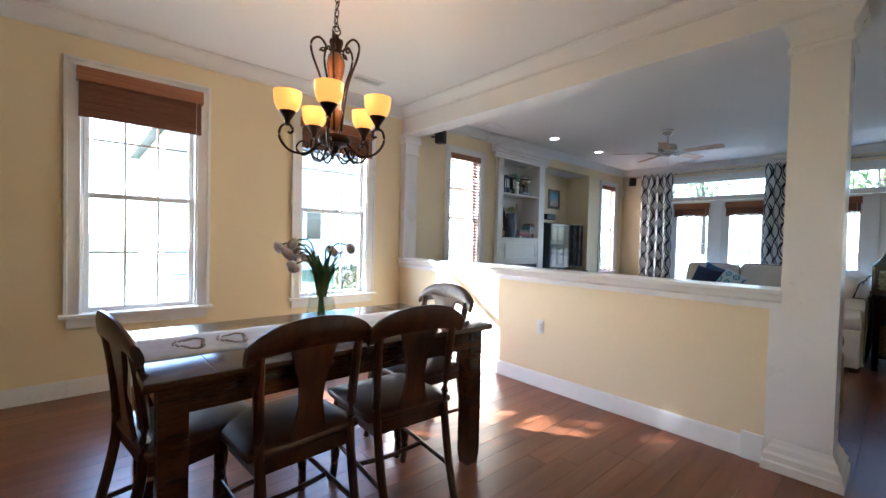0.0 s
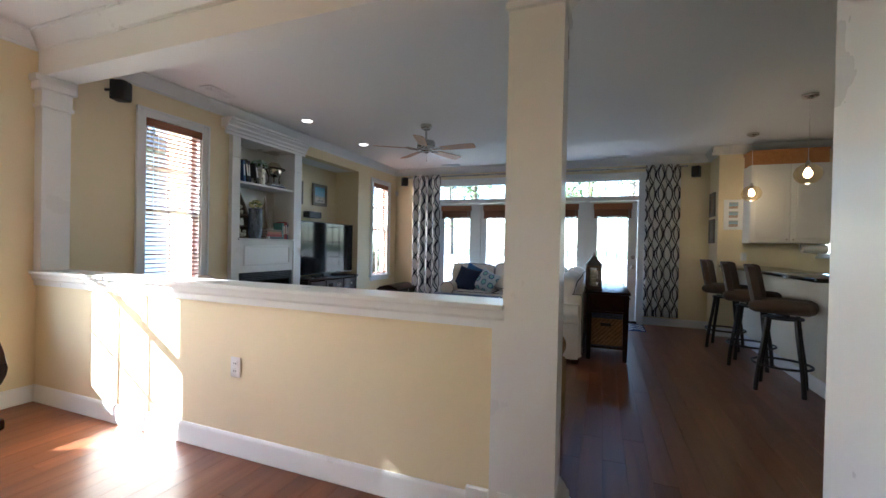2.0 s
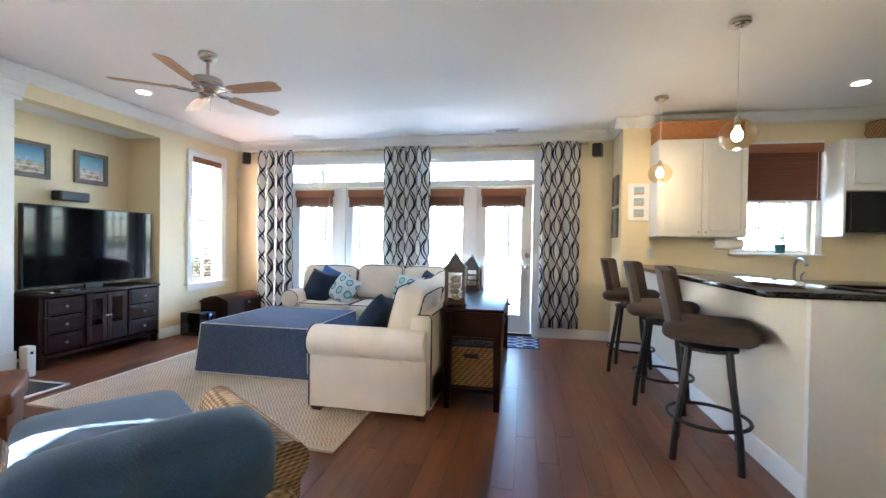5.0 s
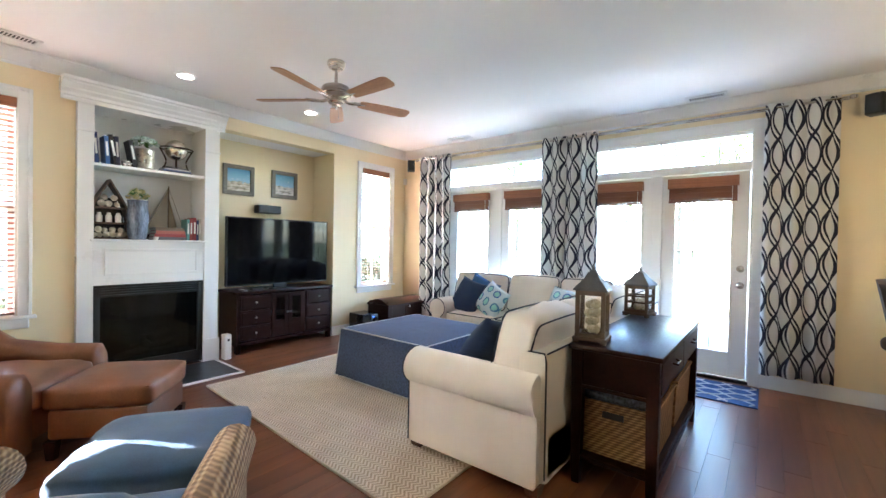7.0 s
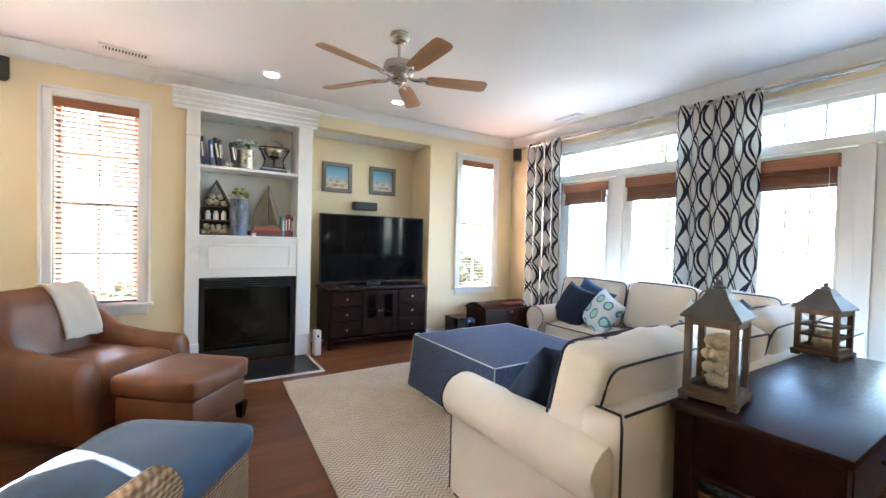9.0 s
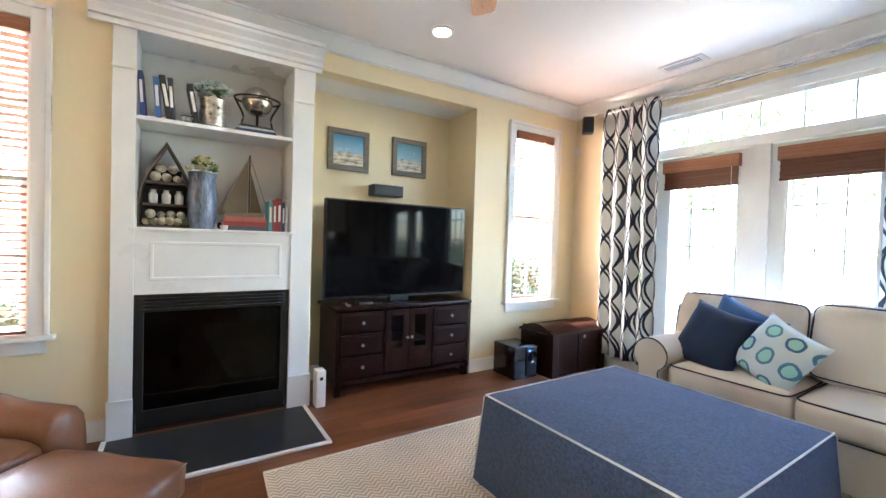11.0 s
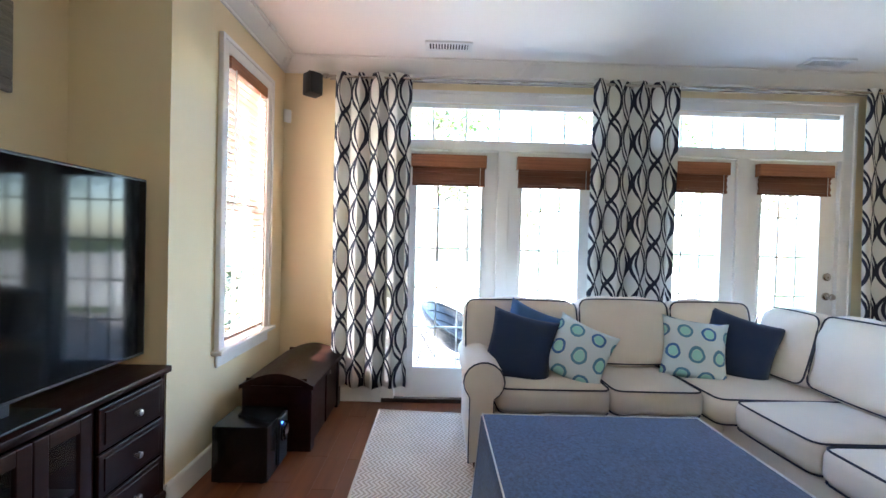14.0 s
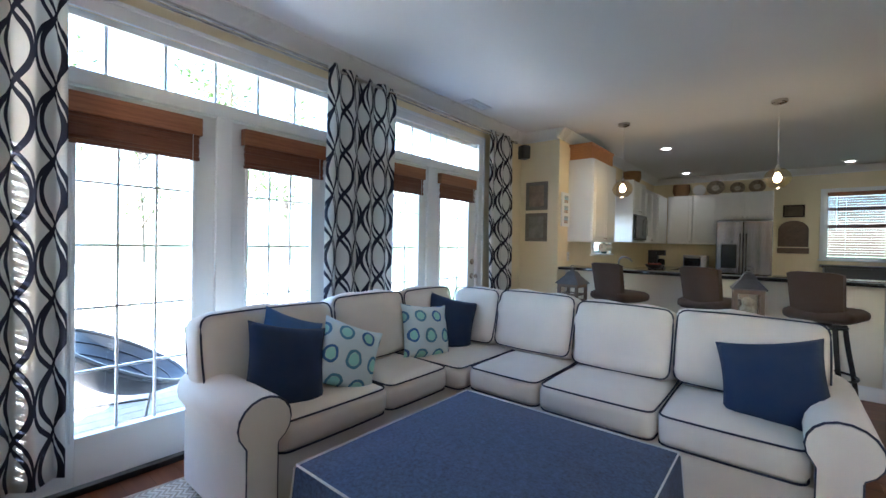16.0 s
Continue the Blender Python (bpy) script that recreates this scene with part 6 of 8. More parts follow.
def vent(x, y, rz):
    v_ = thing("ceiling_vent", "white slotted air vent in the ceiling", "vent", pose(x, y, H - 0.001, 0, 0, rz), group="ceiling vents")
    # flat black sheet imitates the duct's darkness behind the slats
    part("backing", boxes((-0.14, 0.14, -0.045, 0.045, -0.004, -0.001)), M_BLACK, v_, "black sheet for the unlit duct", smooth=False)
    part("frame", boxes((-0.17, 0.17, -0.07, -0.045, -0.012, 0.0, 0.003), (-0.17, 0.17, 0.045, 0.07, -0.012, 0.0, 0.003), (-0.17, -0.14, -0.045, 0.045, -0.012, 0.0, 0.003), (0.14, 0.17, -0.045, 0.045, -0.012, 0.0, 0.003)), M_TRIM, v_, smooth=False)
    me_ = mesh_of("slat", boxes((-0.004, 0.004, -0.045, 0.045, -0.010, -0.003)), M_TRIM)
    for k in range(13):
        s_ = new("slat", me_)
        s_.parent = v_
        s_.matrix_basis = pose(-0.126 + k * 0.021, 0, 0, 0, 35, 0)


for x, y, rz in ((4.62, 3.80, 8), (8.80, 2.83, 90), (8.87, -0.03, 90), (2.55, 3.62, 0)):
    vent(x, y, rz)


# ---------- speakers, sensors, pictures ----------
def wall_speaker(m, label):
    s = thing("wall_speaker", label, "speaker", m, group="wall speakers")
    part("bracket", tubes([([(0, 0.0, 0.0), (0, 0.07, 0.0)], 0.012)], 8), M_BLACK, s)
    part("cabinet", boxes((-0.055, 0.055, -0.11, 0.0, -0.09, 0.075, 0.008)), M_BLACK, s)
    part("grille", soft(0.10, 0.02, 0.155, 0.009, 0.004, n=5), M_BLACK, s, m=pose(0, -0.112, -0.008))
    return s


wall_speaker(pose(8.99, 3.90, 2.49, 0, 0, -45), "small black satellite speaker on a corner bracket")
wall_speaker(pose(8.99, -1.20, 2.47, 0, 0, -115), "small black satellite speaker on a corner bracket")
wall_speaker(pose(3.82, 4.06, 2.50, 0, 0, 25), "small black satellite speaker beside the pilaster")
cs_ = thing("center_speaker", "black center speaker on a wall bracket over the television", "speaker", pose(6.98, 4.59, 1.68))
part("cabinet", boxes((-0.15, 0.15, -0.14, -0.02, -0.05, 0.05, 0.006)), M_BLACK, cs_, smooth=False)
part("grille", boxes((-0.14, 0.14, -0.146, -0.139, -0.042, 0.042, 0.003)), M_BLACK, cs_, smooth=False)
part("bracket", boxes((-0.03, 0.03, -0.02, 0.012, -0.03, 0.03)), M_BLACK, cs_, smooth=False)
sn = thing("motion_sensor", "small white alarm sensor in the corner", "sensor", pose(9.07, 4.10, 2.27, 0, 0, -45))
part("body", boxes((-0.028, 0.028, -0.035, 0.0, -0.05, 0.05, 0.008)), M_PLASTIC, sn)


def picture_mat(name, sky_, low, seed):
    """A small painted beach scene: sky, cloud, dunes and grass."""
    m, t, b = nodes_of(name)
    tc = t.nodes.new("ShaderNodeTexCoord")
    sp = t.nodes.new("ShaderNodeSeparateXYZ")
    link(t, tc.outputs["Generated"], sp.inputs[0])
    n1 = noise_node(t, 5 + seed, 5, (1, 1, 1), "Generated")
    n2 = noise_node(t, 3.5, 5, (1, 1, 3), "Generated")
    zz = mth(t, "ADD", sp.outputs[2], mth(t, "MULTIPLY", mth(t, "SUBTRACT", n1.outputs["Fac"], 0.5), 0.45))
    up = ramp(t, sp.outputs[2], [(0.45, (0.30, 0.50, 0.64)), (0.95, dark(sky_, 0.7))])
    upc = mixc(t, ramp(t, n1.outputs["Fac"], [(0.60, (0, 0, 0)), (0.78, (1, 1, 1))]).outputs[0], up.outputs[0], (0.75, 0.75, 0.74))
    dn = ramp(t, n2.outputs["Fac"], [(0.36, (0.20, 0.19, 0.13)), (0.47, low), (0.62, (0.72, 0.66, 0.57))])
    link(t, mixc(t, mth(t, "GREATER_THAN", zz, 0.42), dn.outputs[0], upc), b.inputs["Base Color"])
    b.inputs["Roughness"].default_value = 0.5
    return m


def picture(m, w, h, material, label, fw=0.05, frame=None, mat_=0.0, cat="picture"):
    p_ = thing("framed_picture" if cat == "picture" else "wall_art", label, cat, m, group="pictures")
    fr = frame or M_FRAMEGREY
    part("frame", boxes((-w / 2, w / 2, -0.025, 0, h / 2 - fw, h / 2, 0.004), (-w / 2, w / 2, -0.025, 0, -h / 2, -h / 2 + fw, 0.004), (-w / 2, -w / 2 + fw, -0.025, 0, -h / 2 + fw, h / 2 - fw, 0.004), (w / 2 - fw, w / 2, -0.025, 0, -h / 2 + fw, h / 2 - fw, 0.004)), fr, p_, smooth=False)
    if mat_:
        part("mount", boxes((-w / 2 + fw, w / 2 - fw, -0.010, -0.004, -h / 2 + fw, h / 2 - fw)), M_PLASTIC, p_, smooth=False)
    part("painting", boxes((-w / 2 + fw + mat_, w / 2 - fw - mat_, -0.016 if mat_ else -0.012, -0.011 if mat_ else -0.004, -h / 2 + fw + mat_, h / 2 - fw - mat_)), material, p_, smooth=False)
    return p_


picture(pose(6.645, 4.603, 2.02), 0.38, 0.365, picture_mat("dune painting", (0.10, 0.33, 0.62), (0.5, 0.42, 0.3), 0), "small beach painting in a grey wooden frame")
picture(pose(7.255, 4.603, 2.03), 0.37, 0.36, picture_mat("boardwalk painting", (0.15, 0.40, 0.62), (0.55, 0.5, 0.45), 3), "small boardwalk painting in a grey wooden frame")
for z in (1.93, 1.53):
    picture(pose(8.86, -1.398, z, 0, 0, 180), 0.30, 0.36, surface("shell relief" if z > 1.7 else "grey relief", (0.30, 0.22, 0.16) if z > 1.7 else (0.24, 0.23, 0.20), 0.7, vary=0.45, scale=9, relief=0.4), "square weathered wooden plaque on the wall", fw=0.045, cat="wall art")
ph = thing("photo_frame", "white frame holding three small photographs in a column", "picture", pose(XK - 0.003, -1.58, 1.76, 0, 0, -90))
part("frame", boxes((-0.115, 0.115, -0.022, 0, -0.215, 0.215, 0.004)), M_TRIM, ph, smooth=False)
for k, z in enumerate((-0.13, 0.0, 0.13)):
    part("photograph", boxes((-0.055, 0.055, -0.026, -0.021, z - 0.045, z + 0.045)), picture_mat("photo", (0.5, 0.52, 0.55), (0.35, 0.2, 0.15), k), ph, smooth=False)


# ---------- kitchen ----------
structure("wall_bar", boxes((5.72, XK, -1.80, -1.65, 0, 1.0)), M_BARWALL, "low cream wall under the breakfast bar", "wall")
moulded("baseboard_bar", [((5.70, -1.65), (XK, -1.65), (0, 1), 0)], BASE, "white baseboard along the bar wall")
bc_ = thing("bar_counter", "polished black granite breakfast bar top", "counter")
part("slab", boxes((5.64, XK - 0.003, -2.02, -1.42, 1.002, 1.036, 0.008)), M_GRANITE, bc_)
ep = thing("bar_end_panel", "white painted end panel of the breakfast bar", "panel")
part("panel", boxes((5.685, 5.718, -2.45, -1.64, 0.0, 1.0, 0.003)), M_CAB, ep, smooth=False)


def stool():
    """A swivel bar stool with an upholstered wrap back (front at +y)."""
    s = thing("bar_stool", "brown suede swivel bar stool with dark metal legs", "bar stool", group="bar stools")
    part("seat", soft(0.46, 0.46, 0.10, 0.045, 0.02, n=9), M_STOOL, s, smooth="all", m=pose(0, 0, 0.755))
    bm = bmesh.new()
    nb, hb = 10, 6
    fr, bk = [], []
    for j in range(hb + 1):
        f_ = j / hb
        z = 0.76 + 0.36 * f_
        ra, rb = [], []
        for i in range(nb + 1):
            u = i / nb * 2 - 1
            w = 0.175 + 0.012 * f_
            yy = -0.20 - 0.07 * f_ + 0.05 * u * u
            zz = z - 0.02 * (f_ > 0.9) * abs(u) ** 6
            ra.append(bm.verts.new((u * w, yy + 0.028, zz)))
            rb.append(bm.verts.new((u * w, yy - 0.028, zz)))
        fr.append(ra)
        bk.append(rb)
    for g_ in (fr, bk):
        for a, b in zip(g_, g_[1:]):
            for i in range(nb):
                bm.faces.new((a[i], a[i + 1], b[i + 1], b[i]))
    for j in range(hb):
        for i in (0, nb):
            bm.faces.new((fr[j][i], fr[j + 1][i], bk[j + 1][i], bk[j][i]))
    for i in range(nb):
        for j in (0, hb):
            bm.faces.new((fr[j][i], fr[j][i + 1], bk[j][i + 1], bk[j][i]))
    part("backrest", bm, M_STOOL, s)
    part("swivel", lathe([(0.09, 0.705), (0.09, 0.69), (0.05, 0.685), (0.05, 0.66), (0.15, 0.655), (0.15, 0.64)], 20), M_STOOLLEG, s)
    for k in range(4):
        a = radians(45 + 90 * k)
        ca, sa = math.cos(a), math.sin(a)
        part("leg", tubes([(smooth_spline([(0.14 * ca, 0.14 * sa, 0.66), (0.17 * ca, 0.17 * sa, 0.45), (0.215 * ca, 0.215 * sa, 0.2), (0.235 * ca, 0.235 * sa, 0.0)], 4), 0.019)], 8), M_STOOLLEG, s)
    bm = bmesh.new()
    tube(bm, [(0.215 * math.cos(q * math.pi / 14), 0.215 * math.sin(q * math.pi / 14), 0.235) for q in range(28)], 0.011, 8, closed=True)
    part("foot_ring", bm, M_STOOLLEG, s)
    return s


s1 = stool()
s1.matrix_basis = pose(7.80, -1.34, 0, 0, 0, 157)
copy_thing(s1, pose(6.93, -1.37, 0, 0, 0, 156))
copy_thing(s1, pose(6.11, -1.37, 0, 0, 0, 158))


def wall_cabinet(m, w, h, d, doors, label):
    """A wall cabinet with raised-panel doors (front at -y, bottom at z=0)."""
    c_ = thing("wall_cabinet", label, "cabinet", m, group="kitchen wall cabinets")
    part("body", boxes((-w / 2, w / 2, -d, -0.002, 0, h, 0.002)), M_CAB, c_, smooth=False)
    for k in range(doors):
        x0 = -w / 2 + w * k / doors + 0.004
        x1 = -w / 2 + w * (k + 1) / doors - 0.004
        do = part("door", boxes((x0, x1, -d - 0.02, -d, 0.006, h - 0.006, 0.004), (x0 + 0.06, x1 - 0.06, -d - 0.026, -d - 0.019, 0.07, h - 0.07, 0.006)), M_CAB, c_, smooth=False)
        kx = x1 - 0.03 if k % 2 == 0 else x0 + 0.03
        part("knob", lathe([(0.001, 0), (0.005, 0), (0.005, 0.012), (0.013, 0.018), (0.011, 0.026), (0.001, 0.028)], 10), M_NICKEL, do, m=pose(kx, -d - 0.02, 0.05, 90, 0, 0))
    return c_


wall_cabinet(pose(XK, -2.13, 1.355, 0, 0, -90), 0.87, 1.05, 0.31, 2, "white raised-panel wall cabinet beside the window")
wall_cabinet(pose(XK, -4.63, 1.38, 0, 0, -90), 0.85, 0.93, 0.31, 2, "white raised-panel wall cabinet in the kitchen")
wall_cabinet(pose(XK, -5.49, 1.38, 0, 0, -90), 0.84, 0.93, 0.31, 1, "white raised-panel wall cabinet in the corner")
for k in range(2):
    wall_cabinet(pose(8.015 - k * 0.44, YK, 1.38, 0, 0, 180), 0.435, 0.96, 0.31, 1, "white raised-panel wall cabinet in the kitchen")
wall_cabinet(pose(6.95, YK, 1.83, 0, 0, 180), 0.80, 0.51, 0.45, 2, "short white cabinet over the refrigerator")
mw = thing("microwave", "black and steel microwave under a cabinet", "microwave", pose(XK, -3.82, 1.42, 0, 0, -90))
part("body", boxes((-0.37, 0.37, -0.36, -0.002, 0, 0.40, 0.004)), M_BLACK, mw, smooth=False)
part("door", boxes((-0.37, 0.20, -0.385, -0.36, 0.02, 0.38, 0.004)), M_BLACKGLOSS, mw, smooth=False)
part("handle", tubes([([(0.17, -0.385, 0.06), (0.17, -0.42, 0.08), (0.17, -0.42, 0.32), (0.17, -0.385, 0.34)], 0.009)], 8), M_STEEL, mw)
wall_cabinet(pose(XK, -3.82, 1.83, 0, 0, -90), 0.76, 0.53, 0.31, 2, "short white cabinet over the microwave")
cep = thing("cabinet_end_panel", "white full-height end panel beside the microwave", "panel")
part("panel", boxes((XK - 0.34, XK - 0.003, -3.435, -3.41, 1.38, 2.36, 0.003)), M_CAB, cep, smooth=False)
fr_ = thing("refrigerator", "stainless steel refrigerator with a freezer drawer", "refrigerator", pose(6.95, YK + 0.02, 0, 0, 0, 180))
part("body", boxes((-0.40, 0.40, -0.66, 0, 0.02, 1.80, 0.006)), M_BLACK, fr_, smooth=False)
for a, b in ((-0.40, -0.004), (0.004, 0.40)):
    d_ = part("door", boxes((a, b, -0.72, -0.662, 0.70, 1.80, 0.01)), M_FRIDGE, fr_, smooth=False)
    x = b - 0.04 if a < -0.1 else a + 0.04
    part("handle", tubes([([(x, -0.72, 0.85), (x, -0.765, 0.87), (x, -0.765, 1.55), (x, -0.72, 1.57)], 0.011)], 8), M_FRIDGE, d_)
part("drawer", boxes((-0.40, 0.40, -0.72, -0.662, 0.05, 0.69, 0.01)), M_FRIDGE, fr_, smooth=False)
part("dispenser", boxes((-0.32, -0.09, -0.728, -0.715, 0.96, 1.38, 0.01)), M_BLACKGLOSS, fr_, smooth=False)


def base_run(name, x0, x1, y0, y1, label):
    c_ = thing(name, label, "cabinet")
    part("body", boxes((x0, x1, y0, y1, 0.09, 0.875)), M_CAB, c_, smooth=False)
    part("plinth", boxes((x0 + 0.01, x1 - 0.01, y0 + 0.01, y1 - 0.01, 0, 0.09)), M_BLACK, c_, smooth=False)
    return c_


base_run("base_cabinet", XK - 0.60, XK - 0.003, YK + 0.003, -1.82, "white base cabinets along the window wall")
base_run("base_cabinet", 7.40, XK - 0.604, YK + 0.003, YK + 0.60, "white base cabinets along the back wall")
base_run("base_cabinet", 5.72, XK - 0.604, -2.42, -1.804, "white base cabinets behind the bar")
ct = thing("kitchen_counter", "polished black granite kitchen counter", "counter")
part("slab", boxes((XK - 0.63, XK - 0.003, YK + 0.003, -1.82, 0.877, 0.91, 0.005)), M_GRANITE, ct, smooth=False)
part("slab", boxes((7.38, XK - 0.632, YK + 0.003, YK + 0.63, 0.877, 0.91, 0.005)), M_GRANITE, ct, smooth=False)
part("slab", boxes((5.7, XK - 0.632, -2.45, -1.804, 0.877, 0.91, 0.005)), M_GRANITE, ct, smooth=False)
cx_ = thing("cedar_box", "orange cedar planter box on top of the cabinet", "box", pose(8.42, -2.12, 2.406))
part("body", boxes((-0.14, 0.14, -0.42, 0.42, 0, 0.20, 0.006)), M_ORANGE, cx_, smooth=False)
part("rim", boxes((-0.15, 0.15, -0.43, 0.43, 0.17, 0.20, 0.004)), M_ORANGE, cx_, smooth=False)


def cabinet_basket(x, y, z, r, h):
    b = thing("wicker_basket", "dark wicker basket standing on the cabinets", "basket", pose(x, y, z), group="baskets on the cabinets")
    part("body", lathe([(r * 0.75, 0), (r, h * 0.5), (r * 0.92, h), (r * 0.86, h), (r * 0.9, h * 0.5), (r * 0.6, 0.02)], 16), M_BASKET, b)
    bm = bmesh.new()
    tube(bm, [(r * 0.9 * math.cos(a * math.pi / 8), r * 0.9 * math.sin(a * math.pi / 8), h) for a in range(16)], 0.01, 6, closed=True)
    part("rim", bm, M_BASKET, b)


cabinet_basket(8.38, -3.85, 2.362, 0.15, 0.18)
cabinet_basket(8.02, -6.06, 2.342, 0.16, 0.22)
pl_ = thing("decorative_plate", "pale round plate standing on the cabinets", "plate", pose(7.72, -6.13, 2.455, 75, 0, 0))
part("plate", lathe([(0.001, 0.0), (0.06, 0.0), (0.11, 0.012), (0.112, 0.016), (0.06, 0.006), (0.001, 0.006)], 24), M_PLASTIC, pl_)

# counter things
pt = thing("paper_towel", "white paper towel roll on a holder under the cabinet", "paper towel", pose(8.32, -2.42, 1.285, 90, 0, 0))
part("roll", lathe([(0.02, -0.13), (0.055, -0.13), (0.055, 0.13), (0.02, 0.13)], 20), M_PLASTIC, pt)
part("holder", tubes([([(0, 0, -0.14), (0, 0, 0.14)], 0.008), ([(0, 0, 0.14), (0, 0.07, 0.14)], 0.006), ([(0, 0, -0.14), (0, 0.07, -0.14)], 0.006)], 8), M_NICKEL, pt)
fa = thing("faucet", "chrome arched kitchen faucet at the sink", "faucet", pose(8.32, -3.05, 0.912))
part("spout", tubes([(smooth_spline([(0, 0, 0), (0, 0, 0.16), (-0.05, 0, 0.23), (-0.14, 0, 0.22), (-0.19, 0, 0.17)], 5), 0.013)], 10), M_STEEL, fa)
part("lever", tubes([([(0, -0.06, 0), (0, -0.06, 0.06), (-0.05, -0.06, 0.09)], 0.009)], 8), M_STEEL, fa)
po = thing("potted_plant", "small green plant in a teal pot on the window sill", "plant", pose(8.54, -3.03, 1.192))
part("pot", lathe([(0.04, 0), (0.055, 0.09), (0.06, 0.10), (0.05, 0.10), (0.045, 0.08), (0.001, 0.075)], 16), surface("teal glaze", (0.03, 0.12, 0.13), 0.3), po, "teal glazed pot")
rng = random.Random(9)
for k in range(16):
    a, r = rng.uniform(0, 6.28), rng.uniform(0.02, 0.08)
    z = rng.uniform(0.12, 0.22)
    bm = bmesh.new()
    c0 = Vector((r * math.cos(a), r * math.sin(a), z))
    d_ = Vector((math.cos(a), math.sin(a), 0.4)).normalized() * 0.04
    s_ = Vector((-math.sin(a), math.cos(a), 0)) * 0.015
    bm.faces.new([bm.verts.new(c0 - d_), bm.verts.new(c0 + s_), bm.verts.new(c0 + d_), bm.verts.new(c0 - s_)])
    part("leaf", bm, M_LEAF, po)
part("stem", tubes([([(0, 0, 0.075), (0.01, 0, 0.2)], 0.004)], 5), M_LEAF, po)
to = thing("toaster_oven", "small chrome toaster oven on the counter", "toaster", pose(7.72, -5.95, 0.912, 0, 0, 180))
part("body", boxes((-0.2, 0.2, -0.15, 0.13, 0.015, 0.25, 0.01)), M_STEEL, to, smooth=False)
part("door", boxes((-0.18, 0.10, -0.158, -0.15, 0.04, 0.22, 0.004)), M_BLACKGLOSS, to, smooth=False)
part("handle", tubes([([(-0.16, -0.18, 0.205), (0.08, -0.18, 0.205)], 0.008)], 8), M_STEEL, to)
cm = thing("coffee_maker", "black coffee maker on the kitchen counter", "coffee maker", pose(8.27, -5.1, 0.912, 0, 0, -90))
part("body", boxes((-0.1, 0.1, -0.05, 0.10, 0, 0.34, 0.012), (-0.1, 0.1, -0.17, -0.05, 0.24, 0.34, 0.012), (-0.1, 0.1, -0.17, -0.05, 0.0, 0.03, 0.006)), M_BLACK, cm)
part("carafe", lathe([(0.05, 0.03), (0.065, 0.09), (0.06, 0.15), (0.045, 0.18), (0.001, 0.18)], 16), M_BLACKGLOSS, cm, m=pose(0, -0.11, 0.0))
fb_ = thing("fruit_bowl", "dark bowl of apples on the counter", "bowl", pose(8.10, -4.30, 0.912))
part("bowl", lathe([(0.05, 0.0), (0.13, 0.06), (0.15, 0.10), (0.14, 0.10), (0.11, 0.05), (0.001, 0.02)], 20), M_BLACK, fb_)
for k in range(6):
    a = k * 1.05
    part("apple", lathe([(0.001, -0.035), (0.025, -0.03), (0.038, 0.0), (0.03, 0.028), (0.008, 0.03), (0.001, 0.024)], 12), surface("red apple", (0.30, 0.05, 0.03), 0.4, vary=0.4), fb_, m=pose(0.075 * math.cos(a), 0.075 * math.sin(a), 0.09))
bd = thing("wall_plaque", "dark arched wooden plaque on the kitchen wall", "wall art", pose(6.27, YK + 0.003, 1.24, 0, 0, 180))
part("board", boxes((-0.22, 0.22, -0.025, 0, 0.0, 0.10, 0.004), (-0.21, 0.21, -0.02, 0, 0.12, 0.42, 0.004)), M_LANTERN, bd, smooth=False)
bm = bmesh.new()
ring_f = [bm.verts.new((0.21 * math.cos(a * math.pi / 16), -0.02, 0.42 + 0.17 * math.sin(a * math.pi / 16))) for a in range(17)]
ring_b = [bm.verts.new((0.21 * math.cos(a * math.pi / 16), 0, 0.42 + 0.17 * math.sin(a * math.pi / 16))) for a in range(17)]
for k in range(16):
    bm.faces.new((ring_f[k], ring_f[k + 1], ring_b[k + 1], ring_b[k]))
bm.faces.new(ring_f[::-1])
bm.faces.new(ring_b)
part("arch", bm, M_LANTERN, bd, smooth=False)
picture(pose(6.27, YK + 0.003, 2.0, 0, 0, 180), 0.30, 0.22, surface("sepia print", (0.10, 0.075, 0.05), 0.6, vary=0.5, scale=8), "small dark framed print on the kitchen wall", fw=0.02, frame=M_DARKWOOD)
ds = thing("sideboard", "black sideboard under the back window", "cabinet", pose(5.25, YK + 0.25, 0))
part("body", boxes((-0.62, 0.62, -0.23, 0.23, 0.05, 1.02, 0.006)), M_BLACK, ds, smooth=False)
part("top", boxes((-0.66, 0.66, -0.24, 0.26, 1.02, 1.06, 0.006)), M_BLACK, ds, smooth=False)


